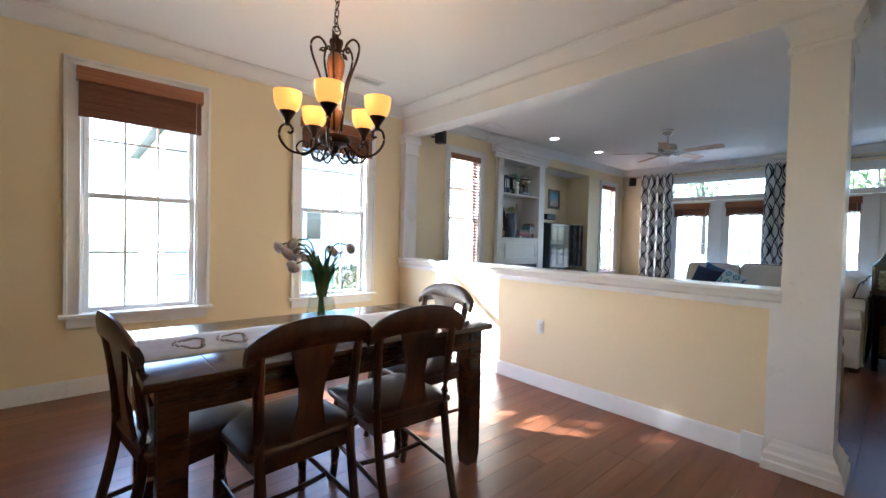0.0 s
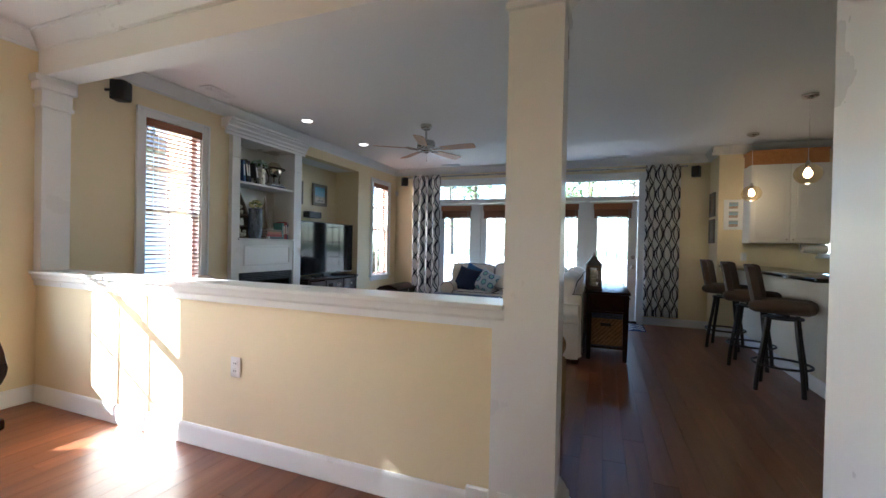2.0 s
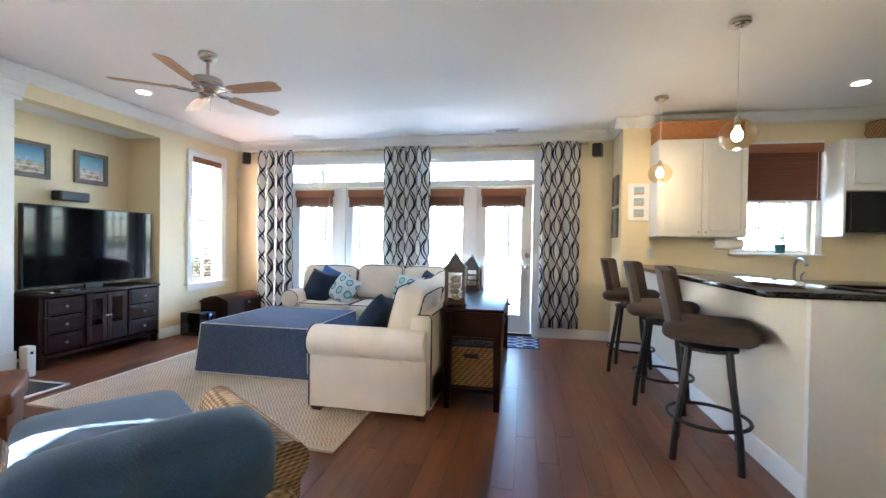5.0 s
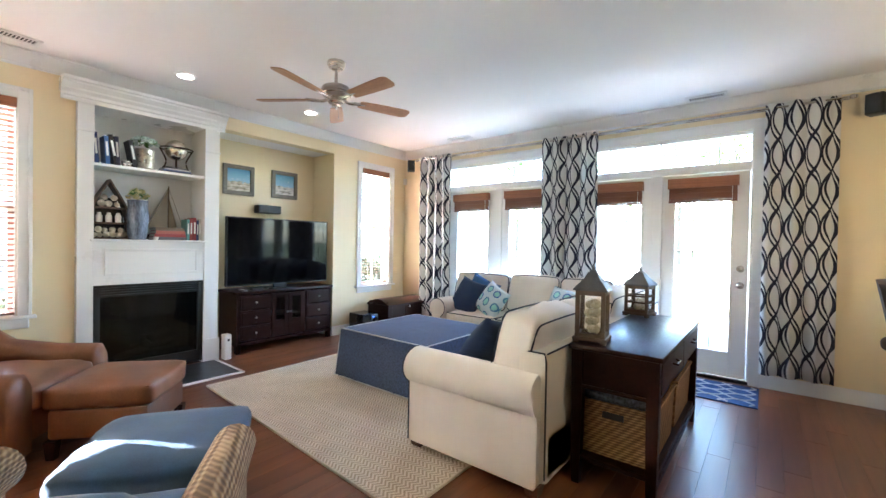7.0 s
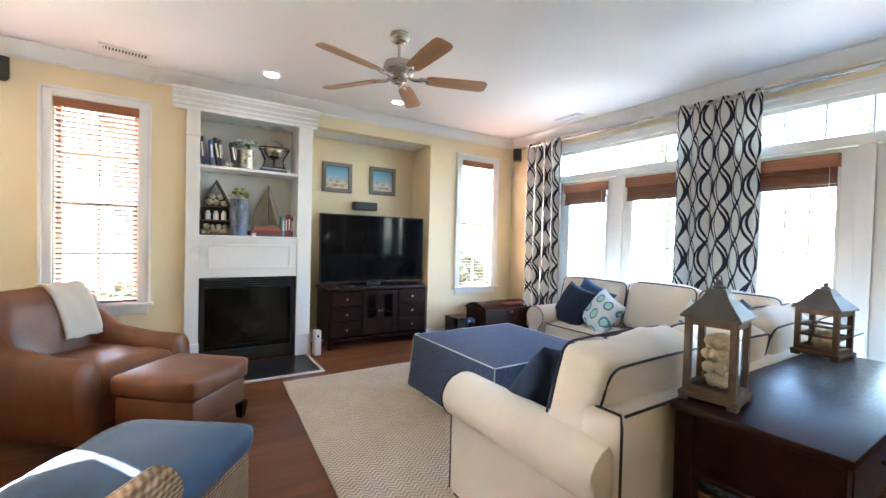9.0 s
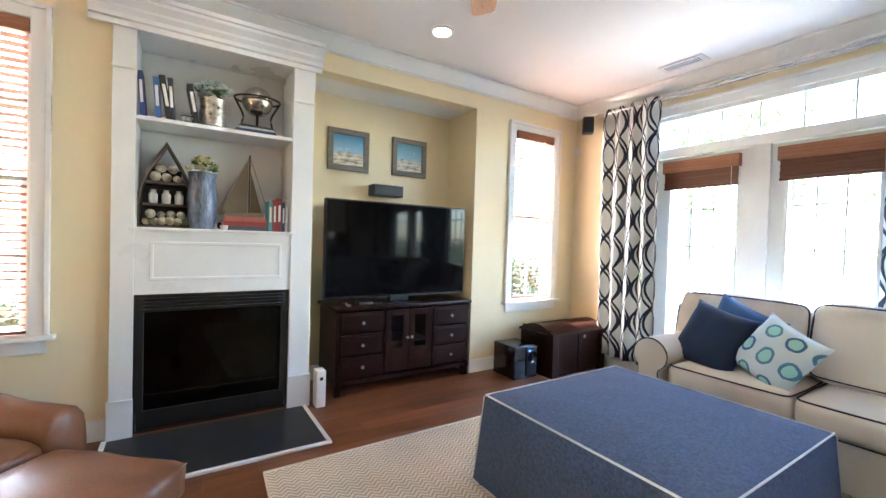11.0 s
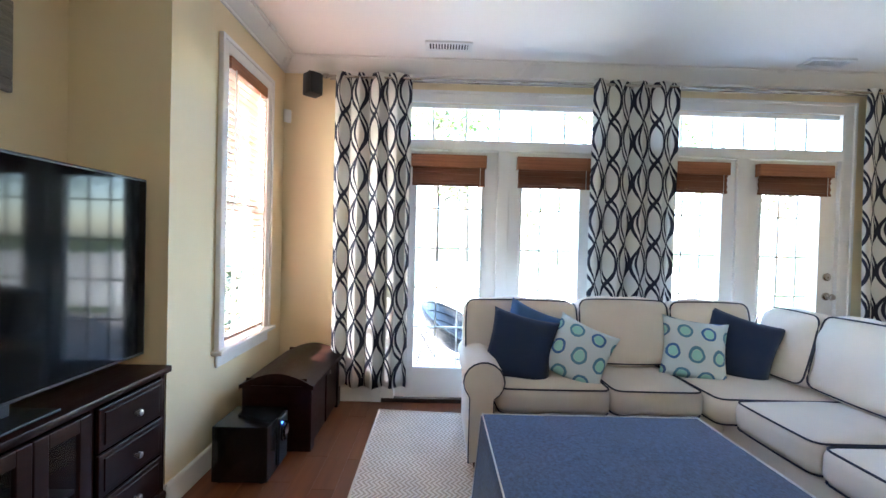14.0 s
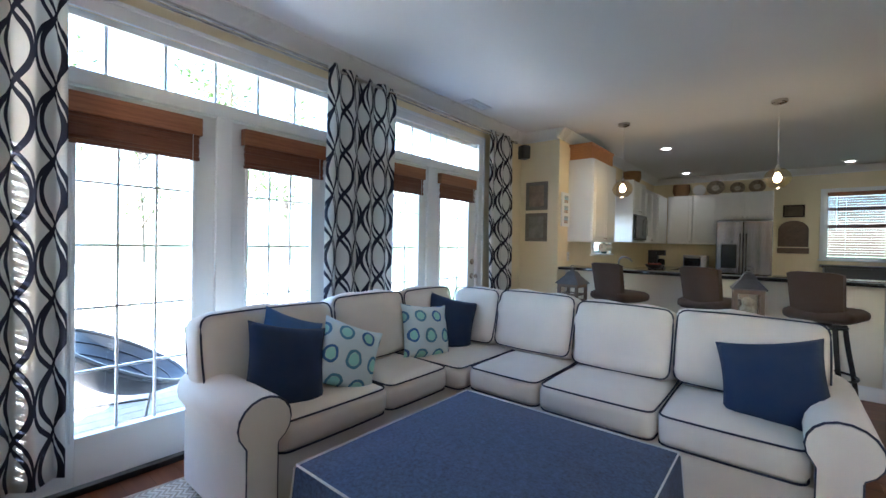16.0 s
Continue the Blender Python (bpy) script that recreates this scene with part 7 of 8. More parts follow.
def pendant(x, y, z):
    p_ = thing("pendant_light", "clear glass globe tinted to imitate the bulb's glow pendant with a lit warm bulb", "pendant light", pose(x, y, 0), group="bar pendants")
    part("canopy", lathe([(0.001, 2.739), (0.065, 2.739), (0.067, 2.72), (0.05, 2.705), (0.012, 2.695)], 20), M_NICKEL, p_)
    part("cord", lathe([(0.003, 2.70), (0.003, z + 0.13)], 8), M_PLASTIC, p_)
    part("socket", lathe([(0.001, z + 0.13), (0.014, z + 0.13), (0.02, z + 0.10), (0.02, z + 0.06), (0.012, z + 0.055)], 14), M_NICKEL, p_)
    g1 = part("globe", lathe([(0.026, z + 0.10), (0.06, z + 0.088), (0.098, z + 0.048), (0.112, z), (0.098, z - 0.048), (0.06, z - 0.085), (0.001, z - 0.10)], 28), M_GLOWGLOBE, p_, "clear glass globe tinted to imitate the bulb's glow", smooth="all")
    g1.visible_shadow = False
    part("bulb", lathe([(0.001, z + 0.058), (0.014, z + 0.052), (0.031, z + 0.018), (0.033, z - 0.004), (0.022, z - 0.03), (0.001, z - 0.038)], 16), M_BULB, p_, smooth="all")
    point_lamp("pendant_bulb", (x, y, z - 0.11), 0.12, (1.0, 0.68, 0.36), 0.03)


pendant(7.87, -1.60, 1.975)
pendant(6.46, -1.65, 1.985)

# ---------- door mat ----------
mt = thing("door_mat", "blue door mat with a white trellis pattern", "mat", pose(8.70, -0.03, 0.001))
part("mat", boxes((-0.30, 0.30, -0.46, 0.46, 0, 0.009, 0.003)), M_MATBLUE, mt, smooth=False)
bm = bmesh.new()
for k in range(-2, 4):
    for s in (-1, 1):
        pts = []
        for i in range(25):
            y = -0.44 + 0.88 * i / 24
            x = -0.24 + 0.16 * k + 0.08 * s * math.sin(y * 2 * math.pi / 0.44)
            if -0.29 < x < 0.29:
                pts.append((x, y, 0.010))
            elif len(pts) > 1:
                tube(bm, pts, 0.006, 4)
                pts = []
            else:
                pts = []
        if len(pts) > 1:
            tube(bm, pts, 0.006, 4)
part("trellis", bm, M_WHITEPIPE, mt)


# ---------- switches, outlets, thermostat, purifier ----------
def plate(m, label, holes):
    p_ = thing("outlet" if holes else "light_switch", label, "outlet" if holes else "switch", m, group="wall plates")
    part("plate", boxes((-0.036, 0.036, -0.006, 0, -0.058, 0.058, 0.003)), M_PLASTIC, p_)
    for z in (-0.022, 0.022):
        if holes:
            s = part("socket", boxes((-0.017, 0.017, -0.0085, -0.005, z - 0.015, z + 0.015, 0.003)), M_PLASTIC, p_)
            for x in (-0.007, 0.007):
                part("slot", boxes((x - 0.0015, x + 0.0015, -0.0095, -0.0083, z - 0.005, z + 0.006)), M_BLACK, s)
    if not holes:
        part("toggle", boxes((-0.005, 0.005, -0.018, -0.005, -0.004, 0.012, 0.002)), M_PLASTIC, p_)
    return p_


plate(pose(3.348, 2.11, 0.51, 0, 0, -90), "white electrical outlet on the half wall", True)
plate(pose(-0.10, YN - 0.002, 0.42), "white electrical outlet under the window", True)
plate(pose(XK - 0.002, -1.72, 1.16, 0, 0, -90), "white electrical outlet over the bar", True)
plate(pose(XE - 0.002, 3.66, 0.42, 0, 0, -90), "white electrical outlet behind the chest", True)
plate(pose(2.76, YH + 0.002, 1.185, 0, 0, 180), "white light switch on the hall wall", False)
tm = thing("thermostat", "round thermostat with a black glass face and steel ring", "thermostat", pose(2.83, YH + 0.002, 1.465, -90, 0, 0) @ Matrix.Scale(1.2, 4))
part("ring", lathe([(0.001, 0), (0.034, 0), (0.0345, 0.012), (0.034, 0.022), (0.031, 0.025), (0.001, 0.025)], 28), M_NICKEL, tm)
part("face", lathe([(0.001, 0.0255), (0.030, 0.0255), (0.0285, 0.029), (0.001, 0.031)], 28), M_BLACKGLOSS, tm, "black glass face")
ap = thing("air_purifier", "slim white appliance standing beside the fireplace", "air purifier", pose(6.27, 4.03, 0))
part("body", boxes((-0.035, 0.035, -0.05, 0.05, 0.0, 0.27, 0.01)), M_PLASTIC, ap)
part("button", boxes((-0.012, 0.012, -0.053, -0.049, 0.2, 0.225, 0.002)), M_BLACK, ap)
bxr = thing("remote_control", "silver remote and small box on the console", "remote", pose(6.66, 4.17, 0.701))
part("box", boxes((-0.06, 0.06, -0.045, 0.045, 0, 0.03, 0.004)), M_BLACK, bxr)
part("remote", boxes((-0.17, -0.13, -0.07, 0.07, 0.0, 0.018, 0.004)), M_STEEL, bxr)
part("cable", tubes([(smooth_spline([(0.06, 0.02, 0.01), (0.12, 0.0, 0.006), (0.18, 0.03, 0.006), (0.24, 0.0, 0.006)], 4), 0.004)], 6), M_STEEL, bxr)

# ---------- plates on top of the kitchen cabinets ----------
M_PLATE = surface("glazed stoneware", (0.30, 0.24, 0.17), 0.3, vary=0.5, scale=22, relief=0)
for x, r_ in ((6.80, 0.13), (7.10, 0.12), (7.45, 0.15)):
    pl = thing("decorative_plate", "brown patterned plate leaning on top of the cabinets", "plate", pose(x, YK + 0.03 + r_ * 0.35, 2.345 + r_ * 0.95, -72, 0, 0), group="plates on the cabinets")
    part("plate", lathe([(0.001, 0.0), (r_ * 0.6, 0.0), (r_, 0.02), (r_, 0.026), (r_ * 0.58, 0.007), (0.001, 0.007)], 24), M_PLATE, pl)
    part("centre", lathe([(0.001, 0.0075), (r_ * 0.42, 0.0075), (r_ * 0.42, 0.0095), (0.001, 0.0095)], 20), M_SHELL, pl, "pale centre medallion")

# ---------- things on the bookshelves ----------
def book_row(x, y, z, widths, heights, cols, lean=0.0):
    for w, h, c_ in zip(widths, heights, cols):
        b = thing("book", "hardback book standing on the shelf", "book", pose(x, y, z + 0.001, 0, lean, 0), group="books on the shelves")
        part("cover", boxes((0, 0.003, -0.075, 0.075, 0, h), (w - 0.003, w, -0.075, 0.075, 0, h), (0, w, -0.078, -0.075, 0, h)), surface("book cover", c_, 0.5, vary=0.15, scale=20), b, smooth=False)
        part("pages", boxes((0.003, w - 0.003, -0.074, 0.07, 0.004, h - 0.004)), M_RUNNER, b, smooth=False)
        part("title_bar", boxes((w * 0.25, w * 0.75, -0.0795, -0.078, h * 0.3, h * 0.8)), M_PLASTIC, b, smooth=False)
        x += w + 0.003 + abs(lean) * 0.0004 * h * 100


S1, S2 = 1.94, 1.27
book_row(FX + 5.10, 4.20, S1, (0.03, 0.032, 0.03), (0.27, 0.25, 0.26), ((0.03, 0.05, 0.16), (0.05, 0.12, 0.30), (0.03, 0.03, 0.07)), -4)
book_row(FX + 5.235, 4.20, S1, (0.034, 0.034), (0.27, 0.25), ((0.012, 0.012, 0.014), (0.015, 0.015, 0.016)), -10)
book_row(FX + 5.84, 4.22, S2, (0.025, 0.026, 0.03, 0.02, 0.02), (0.215, 0.225, 0.235, 0.21, 0.225), ((0.12, 0.30, 0.30), (0.30, 0.05, 0.05), (0.25, 0.03, 0.04), (0.03, 0.05, 0.14), (0.5, 0.48, 0.45)))


def flat_book(x, y, z, rz, w, d_, h, c_):
    b = thing("book", "hardback book lying flat on the shelf", "book", pose(x, y, z + 0.001, 0, 0, rz), group="books on the shelves")
    part("cover", boxes((-w / 2, w / 2, -d_ / 2, d_ / 2, 0, 0.003), (-w / 2, w / 2, -d_ / 2, d_ / 2, h - 0.003, h), (-w / 2, w / 2, -d_ / 2, -d_ / 2 + 0.003, 0.003, h - 0.003)), surface("book cover", c_, 0.5, vary=0.15, scale=20), b, smooth=False)
    part("pages", boxes((-w / 2 + 0.004, w / 2 - 0.004, -d_ / 2 + 0.004, d_ / 2 - 0.006, 0.003, h - 0.003)), M_RUNNER, b, smooth=False)


for k, c_ in enumerate(((0.10, 0.10, 0.12), (0.28, 0.04, 0.04), (0.35, 0.10, 0.07), (0.16, 0.12, 0.08))):
    flat_book(FX + 5.69, 4.21, S2 + k * 0.031, 3 * (k % 3) - 3, 0.29 - 0.015 * k, 0.16, 0.030, c_)
for k, c_ in enumerate(((0.03, 0.03, 0.04), (0.03, 0.06, 0.16), (0.45, 0.45, 0.47), (0.02, 0.02, 0.03))):
    flat_book(FX + 5.75, 4.23, S1 + k * 0.014, 2 * k - 3, 0.28 - 0.025 * k, 0.18, 0.0135, c_)
gl = thing("armillary_globe", "silver globe in a dark arched stand on stacked books", "globe", pose(FX + 5.765, 4.23, S1 + 0.058) @ Matrix.Scale(1.2, 4))
part("globe", lathe([(0.085 * math.cos(a), 0.155 + 0.085 * math.sin(a)) for a in [radians(q) for q in range(-89, 90, 12)]], 24), surface("antique silver", (0.55, 0.50, 0.42), 0.22, 1.0, vary=0.2, scale=15), gl, smooth="all")
part("stand", tubes([(smooth_spline([(-0.09, 0, 0.0), (-0.075, 0, 0.06), (-0.10, 0, 0.12), (-0.125, 0, 0.165)], 4), 0.006), (smooth_spline([(0.09, 0, 0.0), (0.075, 0, 0.06), (0.10, 0, 0.12), (0.125, 0, 0.165)], 4), 0.006), ([(-0.1, 0, 0.004), (0.1, 0, 0.004)], 0.006), ([(0, 0, 0.0), (0, 0, 0.07)], 0.008)], 8), M_BRONZE, gl)
bm = bmesh.new()
tube(bm, [(0.125 * math.cos(a * math.pi / 14), 0.10 * math.sin(a * math.pi / 14), 0.165) for a in range(28)], 0.006, 6, closed=True)
part("horizon_ring", bm, M_BRONZE, gl)


def flowers(name, x, y, z, prof, vmat, cols, spread, hh, n_, label):
    v_ = thing(name, label, "vase", pose(x, y, z + 0.001) @ Matrix.Scale(1.26, 4))
    part("vase", lathe([(a * 1.18, b * 1.18) for a, b in prof], 20), vmat, v_)
    spread, hh = spread * 1.15, hh * 1.18
    rng = random.Random(n_)
    for k in range(n_):
        a, r = rng.uniform(0, 6.28), spread * math.sqrt(rng.random())
        px, py, pz = r * math.cos(a), r * math.sin(a) * 0.7, hh + 0.05 * (1 - (r / spread) ** 2) + rng.uniform(-0.012, 0.012)
        bm = bmesh.new()
        for q in range(6):
            b_ = q * 1.047 + rng.random()
            c0 = Vector((0.010 * math.cos(b_), 0.010 * math.sin(b_), 0.004))
            d_ = Vector((math.cos(b_), math.sin(b_), 0.35)) * 0.012
            s_ = Vector((-math.sin(b_), math.cos(b_), 0)) * 0.008
            bm.faces.new([bm.verts.new(c0 - d_), bm.verts.new(c0 + s_), bm.verts.new(c0 + d_), bm.verts.new(c0 - s_)])
        part("blossom", bm, cols[k % len(cols)], v_, m=pose(px, py, pz, rng.uniform(-50, 50), rng.uniform(-50, 50), 0))
    return v_


M_HYD = surface("pale green petals", (0.50, 0.62, 0.56), 0.7, vary=0.2)
M_YEL = surface("pale yellow petals", (0.66, 0.60, 0.30), 0.7, vary=0.2)
flowers("flower_vase", FX + 5.49, 4.21, S1, [(0.035, 0), (0.05, 0.01), (0.055, 0.06), (0.05, 0.11), (0.055, 0.13), (0.048, 0.13), (0.001, 0.11)], surface("silver filigree", (0.55, 0.53, 0.48), 0.3, 0.8, vary=0.6, scale=45, relief=0.6), (M_HYD, M_HYD, M_LEAF), 0.085, 0.16, 70, "silver filigree vase of pale green hydrangeas")
flowers("flower_vase", FX + 5.435, 4.20, S2, [(0.045, 0), (0.055, 0.04), (0.06, 0.15), (0.052, 0.22), (0.056, 0.25), (0.05, 0.25), (0.001, 0.2)], surface("blue swirled glass", (0.16, 0.20, 0.28), 0.12, vary=0.9, scale=14, stretch=(1, 1, 0.25), relief=0), (M_YEL, M_YEL, M_LEAF), 0.06, 0.265, 46, "blue swirled glass vase of pale yellow flowers")
bo = thing("jeweled_box", "small silver trinket box on the shelf", "box", pose(FX + 5.345, 4.17, S1 + 0.001))
part("body", boxes((-0.04, 0.04, -0.03, 0.03, 0, 0.045, 0.006)), surface("hammered silver", (0.5, 0.5, 0.5), 0.25, 1.0, vary=0.6, scale=60, relief=0.6), bo)
part("lid", boxes((-0.042, 0.042, -0.032, 0.032, 0.046, 0.06, 0.006)), surface("hammered silver lid", (0.5, 0.5, 0.5), 0.25, 1.0, vary=0.6, scale=60, relief=0.6), bo)
bs = thing("boat_shelf", "dark boat-shaped display shelf filled with shells", "shelf", pose(FX + 5.235, 4.31, S2 + 0.001) @ Matrix.Scale(1.18, 4))
outline = smooth_spline([(-0.13, 0, 0.0), (-0.135, 0, 0.12), (-0.10, 0, 0.28), (0.0, 0, 0.47)], 6)
bm = bmesh.new()
for s in (-1, 1):
    pf = [bm.verts.new((s * abs(p.x), -0.06, p.z)) for p in outline]
    pb = [bm.verts.new((s * abs(p.x), 0.06, p.z)) for p in outline]
    qf = [bm.verts.new((s * max(0, abs(p.x) - 0.014), -0.06, p.z)) for p in outline]
    qb = [bm.verts.new((s * max(0, abs(p.x) - 0.014), 0.06, p.z)) for p in outline]
    for k in range(len(outline) - 1):
        for a, b in ((pf, pb), (qf, qb), (pf, qf), (pb, qb)):
            bm.faces.new((a[k], a[k + 1], b[k + 1], b[k]))
part("hull", bm, M_LANTERN, bs, smooth=False)
part("back", boxes((-0.12, 0.12, 0.056, 0.06, 0.0, 0.14), (-0.11, 0.11, 0.056, 0.06, 0.14, 0.24), (-0.07, 0.07, 0.056, 0.06, 0.24, 0.33)), M_BLACK, bs, smooth=False)
for z in (0.0, 0.12, 0.24):
    part("ledge", boxes((-0.118 + z * 0.1, 0.118 - z * 0.1, -0.058, 0.058, z, z + 0.012)), M_LANTERN, bs, smooth=False)
rng = random.Random(21)
for z, n_, w in ((0.012, 6, 0.09), (0.05, 4, 0.07), (0.252, 3, 0.05), (0.30, 2, 0.03)):
    for k in range(n_):
        r = rng.uniform(0.02, 0.03)
        part("shell", lathe([(0.001, -r), (r * 0.7, -r * 0.6), (r, 0), (r * 0.7, r * 0.6), (0.001, r)], 9), M_SHELL, bs, m=pose(-w + 2 * w * k / max(1, n_ - 1), rng.uniform(-0.05, 0.0), z + r, rng.uniform(0, 90), rng.uniform(0, 90), 0))
for k in range(3):
    part("jar", lathe([(0.02, 0), (0.022, 0.05), (0.014, 0.06), (0.014, 0.075), (0.001, 0.076)], 12), M_PLASTIC, bs, m=pose(-0.06 + 0.06 * k, -0.02, 0.133))
sb = thing("model_sailboat", "wooden model sailboat with linen sails", "model boat", pose(FX + 5.715, 4.35, S2 + 0.001) @ Matrix.Scale(1.2, 4))
part("hull", soft(0.30, 0.06, 0.05, 0.02, 0.0, n=6), M_DARKWOOD, sb, smooth="all", m=pose(0, 0, 0.026))
part("mast", tubes([([(0.02, 0, 0.05), (0.02, 0, 0.46)], 0.005)], 6), M_LANTERN, sb)
part("rigging", tubes([([(0.02, 0, 0.45), (0.15, 0, 0.055)], 0.0015), ([(0.02, 0, 0.45), (-0.16, 0, 0.09)], 0.0015)], 5), M_LANTERN, sb)
M_SAIL = surface("linen sail", (0.27, 0.22, 0.15), 0.9, vary=0.1, relief=0.3)
for tri in (((0.028, 0.008, 0.10), (0.028, 0.008, 0.36), (0.10, 0.03, 0.10)), ((0.012, -0.008, 0.09), (0.012, -0.008, 0.43), (-0.15, -0.03, 0.09))):
    bm = bmesh.new()
    f_ = [bm.verts.new(q) for q in tri]
    g_ = [bm.verts.new(Vector(q) + Vector((0, 0.003, 0))) for q in tri]
    bm.faces.new(f_)
    bm.faces.new(g_[::-1])
    for k in range(3):
        bm.faces.new((f_[k], f_[(k + 1) % 3], g_[(k + 1) % 3], g_[k]))
    part("sail", bm, M_SAIL, sb, smooth=False)
can = thing("candle", "small white votive candle on the mantel shelf", "candle", pose(FX + 5.56, 4.12, S2 + 0.001))
part("cup", lathe([(0.02, 0), (0.026, 0.03), (0.022, 0.03), (0.001, 0.02)], 14), M_PLASTIC, can)


# ---------- outside ----------
structure("ground", boxes((-300, 300, -300, 300, -0.45, -0.40)), M_LAWN, "sunlit lawn outside the house", "ground")
deck = thing("deck", "grey wooden deck outside the garden doors", "deck", kind="structure")
part("frame", boxes((9.26, 13.0, -3.0, 5.0, -0.35, -0.09)), M_DECK, deck, smooth=False)
me_ = mesh_of("deck_board", boxes((-0.067, 0.067, -4.0, 4.0, -0.03, 0.0, 0.003)), M_DECK)
for k in range(26):
    o = new("deck_board", me_)
    o.parent = deck
    o.location = (9.34 + k * 0.141, 1.0, -0.055)
fc = thing("deck_fence", "white slatted privacy fence along the deck", "fence")
for k in range(9):
    y = -3.0 + k * 1.0
    part("post", boxes((12.92, 13.02, y - 0.05, y + 0.05, -0.05, 0.98, 0.004)), M_FENCE, fc, smooth=False)
part("rail", boxes((12.94, 13.0, -3.0, 5.0, 0.90, 0.96), ), M_FENCE, fc, smooth=False)
part("rail", boxes((12.94, 13.0, -3.0, 5.0, 0.05, 0.11), ), M_FENCE, fc, smooth=False)
me_ = mesh_of("slat", boxes((12.95, 12.98, -0.045, 0.045, 0.11, 0.90)), M_FENCE)
for k in range(66):
    o = new("slat", me_)
    o.parent = fc
    o.location = (0, -2.94 + k * 0.12, 0)


def lounge_chair(m):
    """A low round woven lounge chair: a tilted bowl on crossed metal legs."""
    c_ = thing("lounge_chair", "dark woven bowl lounge chair on the deck", "chair", m)
    bm = bmesh.new()
    nr, na = 9, 28
    for layer, off in ((0, 0.0), (1, 0.03)):
        rows = []
        for j in range(nr + 1):
            f = j / nr
            rows.append([bm.verts.new(((0.40 + off * 0.3) * f * math.cos(2 * math.pi * i / na), (0.46 + off * 0.3) * f * math.sin(2 * math.pi * i / na), 0.24 * f ** 2.2 - off)) for i in range(na)])
        for p_, q_ in zip(rows, rows[1:]):
            for i in range(na):
                k = (i + 1) % na
                q4 = (p_[i], q_[i], q_[k], p_[k])
                bm.faces.new(q4 if layer == 0 else q4[::-1])
        rim = rows[-1] if layer == 0 else rim
        if layer:
            for i in range(na):
                k = (i + 1) % na
                bm.faces.new((rim[i], rows[-1][i], rows[-1][k], rim[k]))
    bmesh.ops.remove_doubles(bm, verts=bm.verts[:], dist=0.0005)
    tilt = pose(0, 0.0, 0.26, 28, 0, 0)
    sh_ = part("bowl", bm, M_BLACK, c_, m=tilt)
    for r_ in (0.5, 0.68, 0.85):
        rb = bmesh.new()
        tube(rb, [(0.40 * r_ * math.cos(a * math.pi / 14), 0.46 * r_ * math.sin(a * math.pi / 14), 0.24 * r_ ** 2.2 + 0.004) for a in range(28)], 0.007, 5, closed=True)
        part("weave_band", rb, M_BLACK, sh_)
    rb = bmesh.new()
    tube(rb, [(0.405 * math.cos(a * math.pi / 14), 0.465 * math.sin(a * math.pi / 14), 0.24) for a in range(28)], 0.016, 6, closed=True)
    part("rim", rb, M_BLACK, sh_)
    for s in (-1, 1):
        for q in (-1, 1):
            part("leg", tubes([([(s * 0.30, q * 0.28, 0.0), (-s * 0.12, q * 0.30, 0.30 + 0.08 * q)], 0.011)], 6), M_BLACK, c_)
        part("stretcher", tubes([([(s * 0.30, -0.28, 0.012), (s * 0.30, 0.28, 0.012)], 0.010)], 6), M_BLACK, c_)
    return c_


lounge_chair(pose(10.25, 2.72, -0.055, 0, 0, -20))


def tree(x, y, h, spread, seed, leaves, bare=False):
    """A tapered trunk with forked limbs and a loose crown of small leaves."""
    rng = random.Random(seed)
    t_ = thing("tree", "tall tree with thin spring foliage beyond the garden" if not bare else "young bare-limbed tree near the house", "tree", pose(x, y, -0.42), group="trees")
    limbs = [([(0, 0, 0), (0.05 * h * 0.3, 0, h * 0.35), (0.0, 0.02 * h, h * 0.65), (0.02 * h, 0, h * 0.95)], [0.022 * h, 0.017 * h, 0.010 * h, 0.003 * h])]
    tips = []
    for k in range(12):
        z0 = h * rng.uniform(0.3, 0.85)
        a = rng.uniform(0, 6.28)
        L = spread * rng.uniform(0.5, 1.0) * (1.1 - z0 / h * 0.6)
        e = Vector((L * math.cos(a), L * math.sin(a), z0 + L * rng.uniform(0.3, 0.8)))
        mid = Vector((e.x * 0.5, e.y * 0.5, (z0 + e.z) / 2 - 0.05 * L))
        limbs.append(([(0.0, 0.0, z0), mid, e], [0.008 * h, 0.005 * h, 0.0015 * h]))
        tips += [e, mid, (e + mid) / 2]
    tr = part("trunk", tubes(limbs, 7), M_BARK, t_)
    bm = bmesh.new()
    verts, faces = [], []
    for k in range(leaves):
        c0 = rng.choice(tips) + Vector((rng.gauss(0, 1), rng.gauss(0, 1), rng.gauss(0, 0.8))) * spread * 0.17
        a, b_ = Vector((rng.gauss(0, 1), rng.gauss(0, 1), rng.gauss(0, 1))).normalized(), Vector((rng.gauss(0, 1), rng.gauss(0, 1), rng.gauss(0, 1))).normalized()
        s_ = h * rng.uniform(0.008, 0.016)
        k0 = len(verts)
        verts += [c0 - a * s_, c0 + b_ * s_ * 0.6, c0 + a * s_, c0 - b_ * s_ * 0.6]
        faces.append((k0, k0 + 1, k0 + 2, k0 + 3))
    bm.free()
    me = bpy.data.meshes.new("crown")
    me.from_pydata(verts, [], faces)
    me.materials.append(M_TREELEAF)
    cr = new("crown", me)
    cr.parent = t_
    tagged(cr, kind="stuff")
    return t_


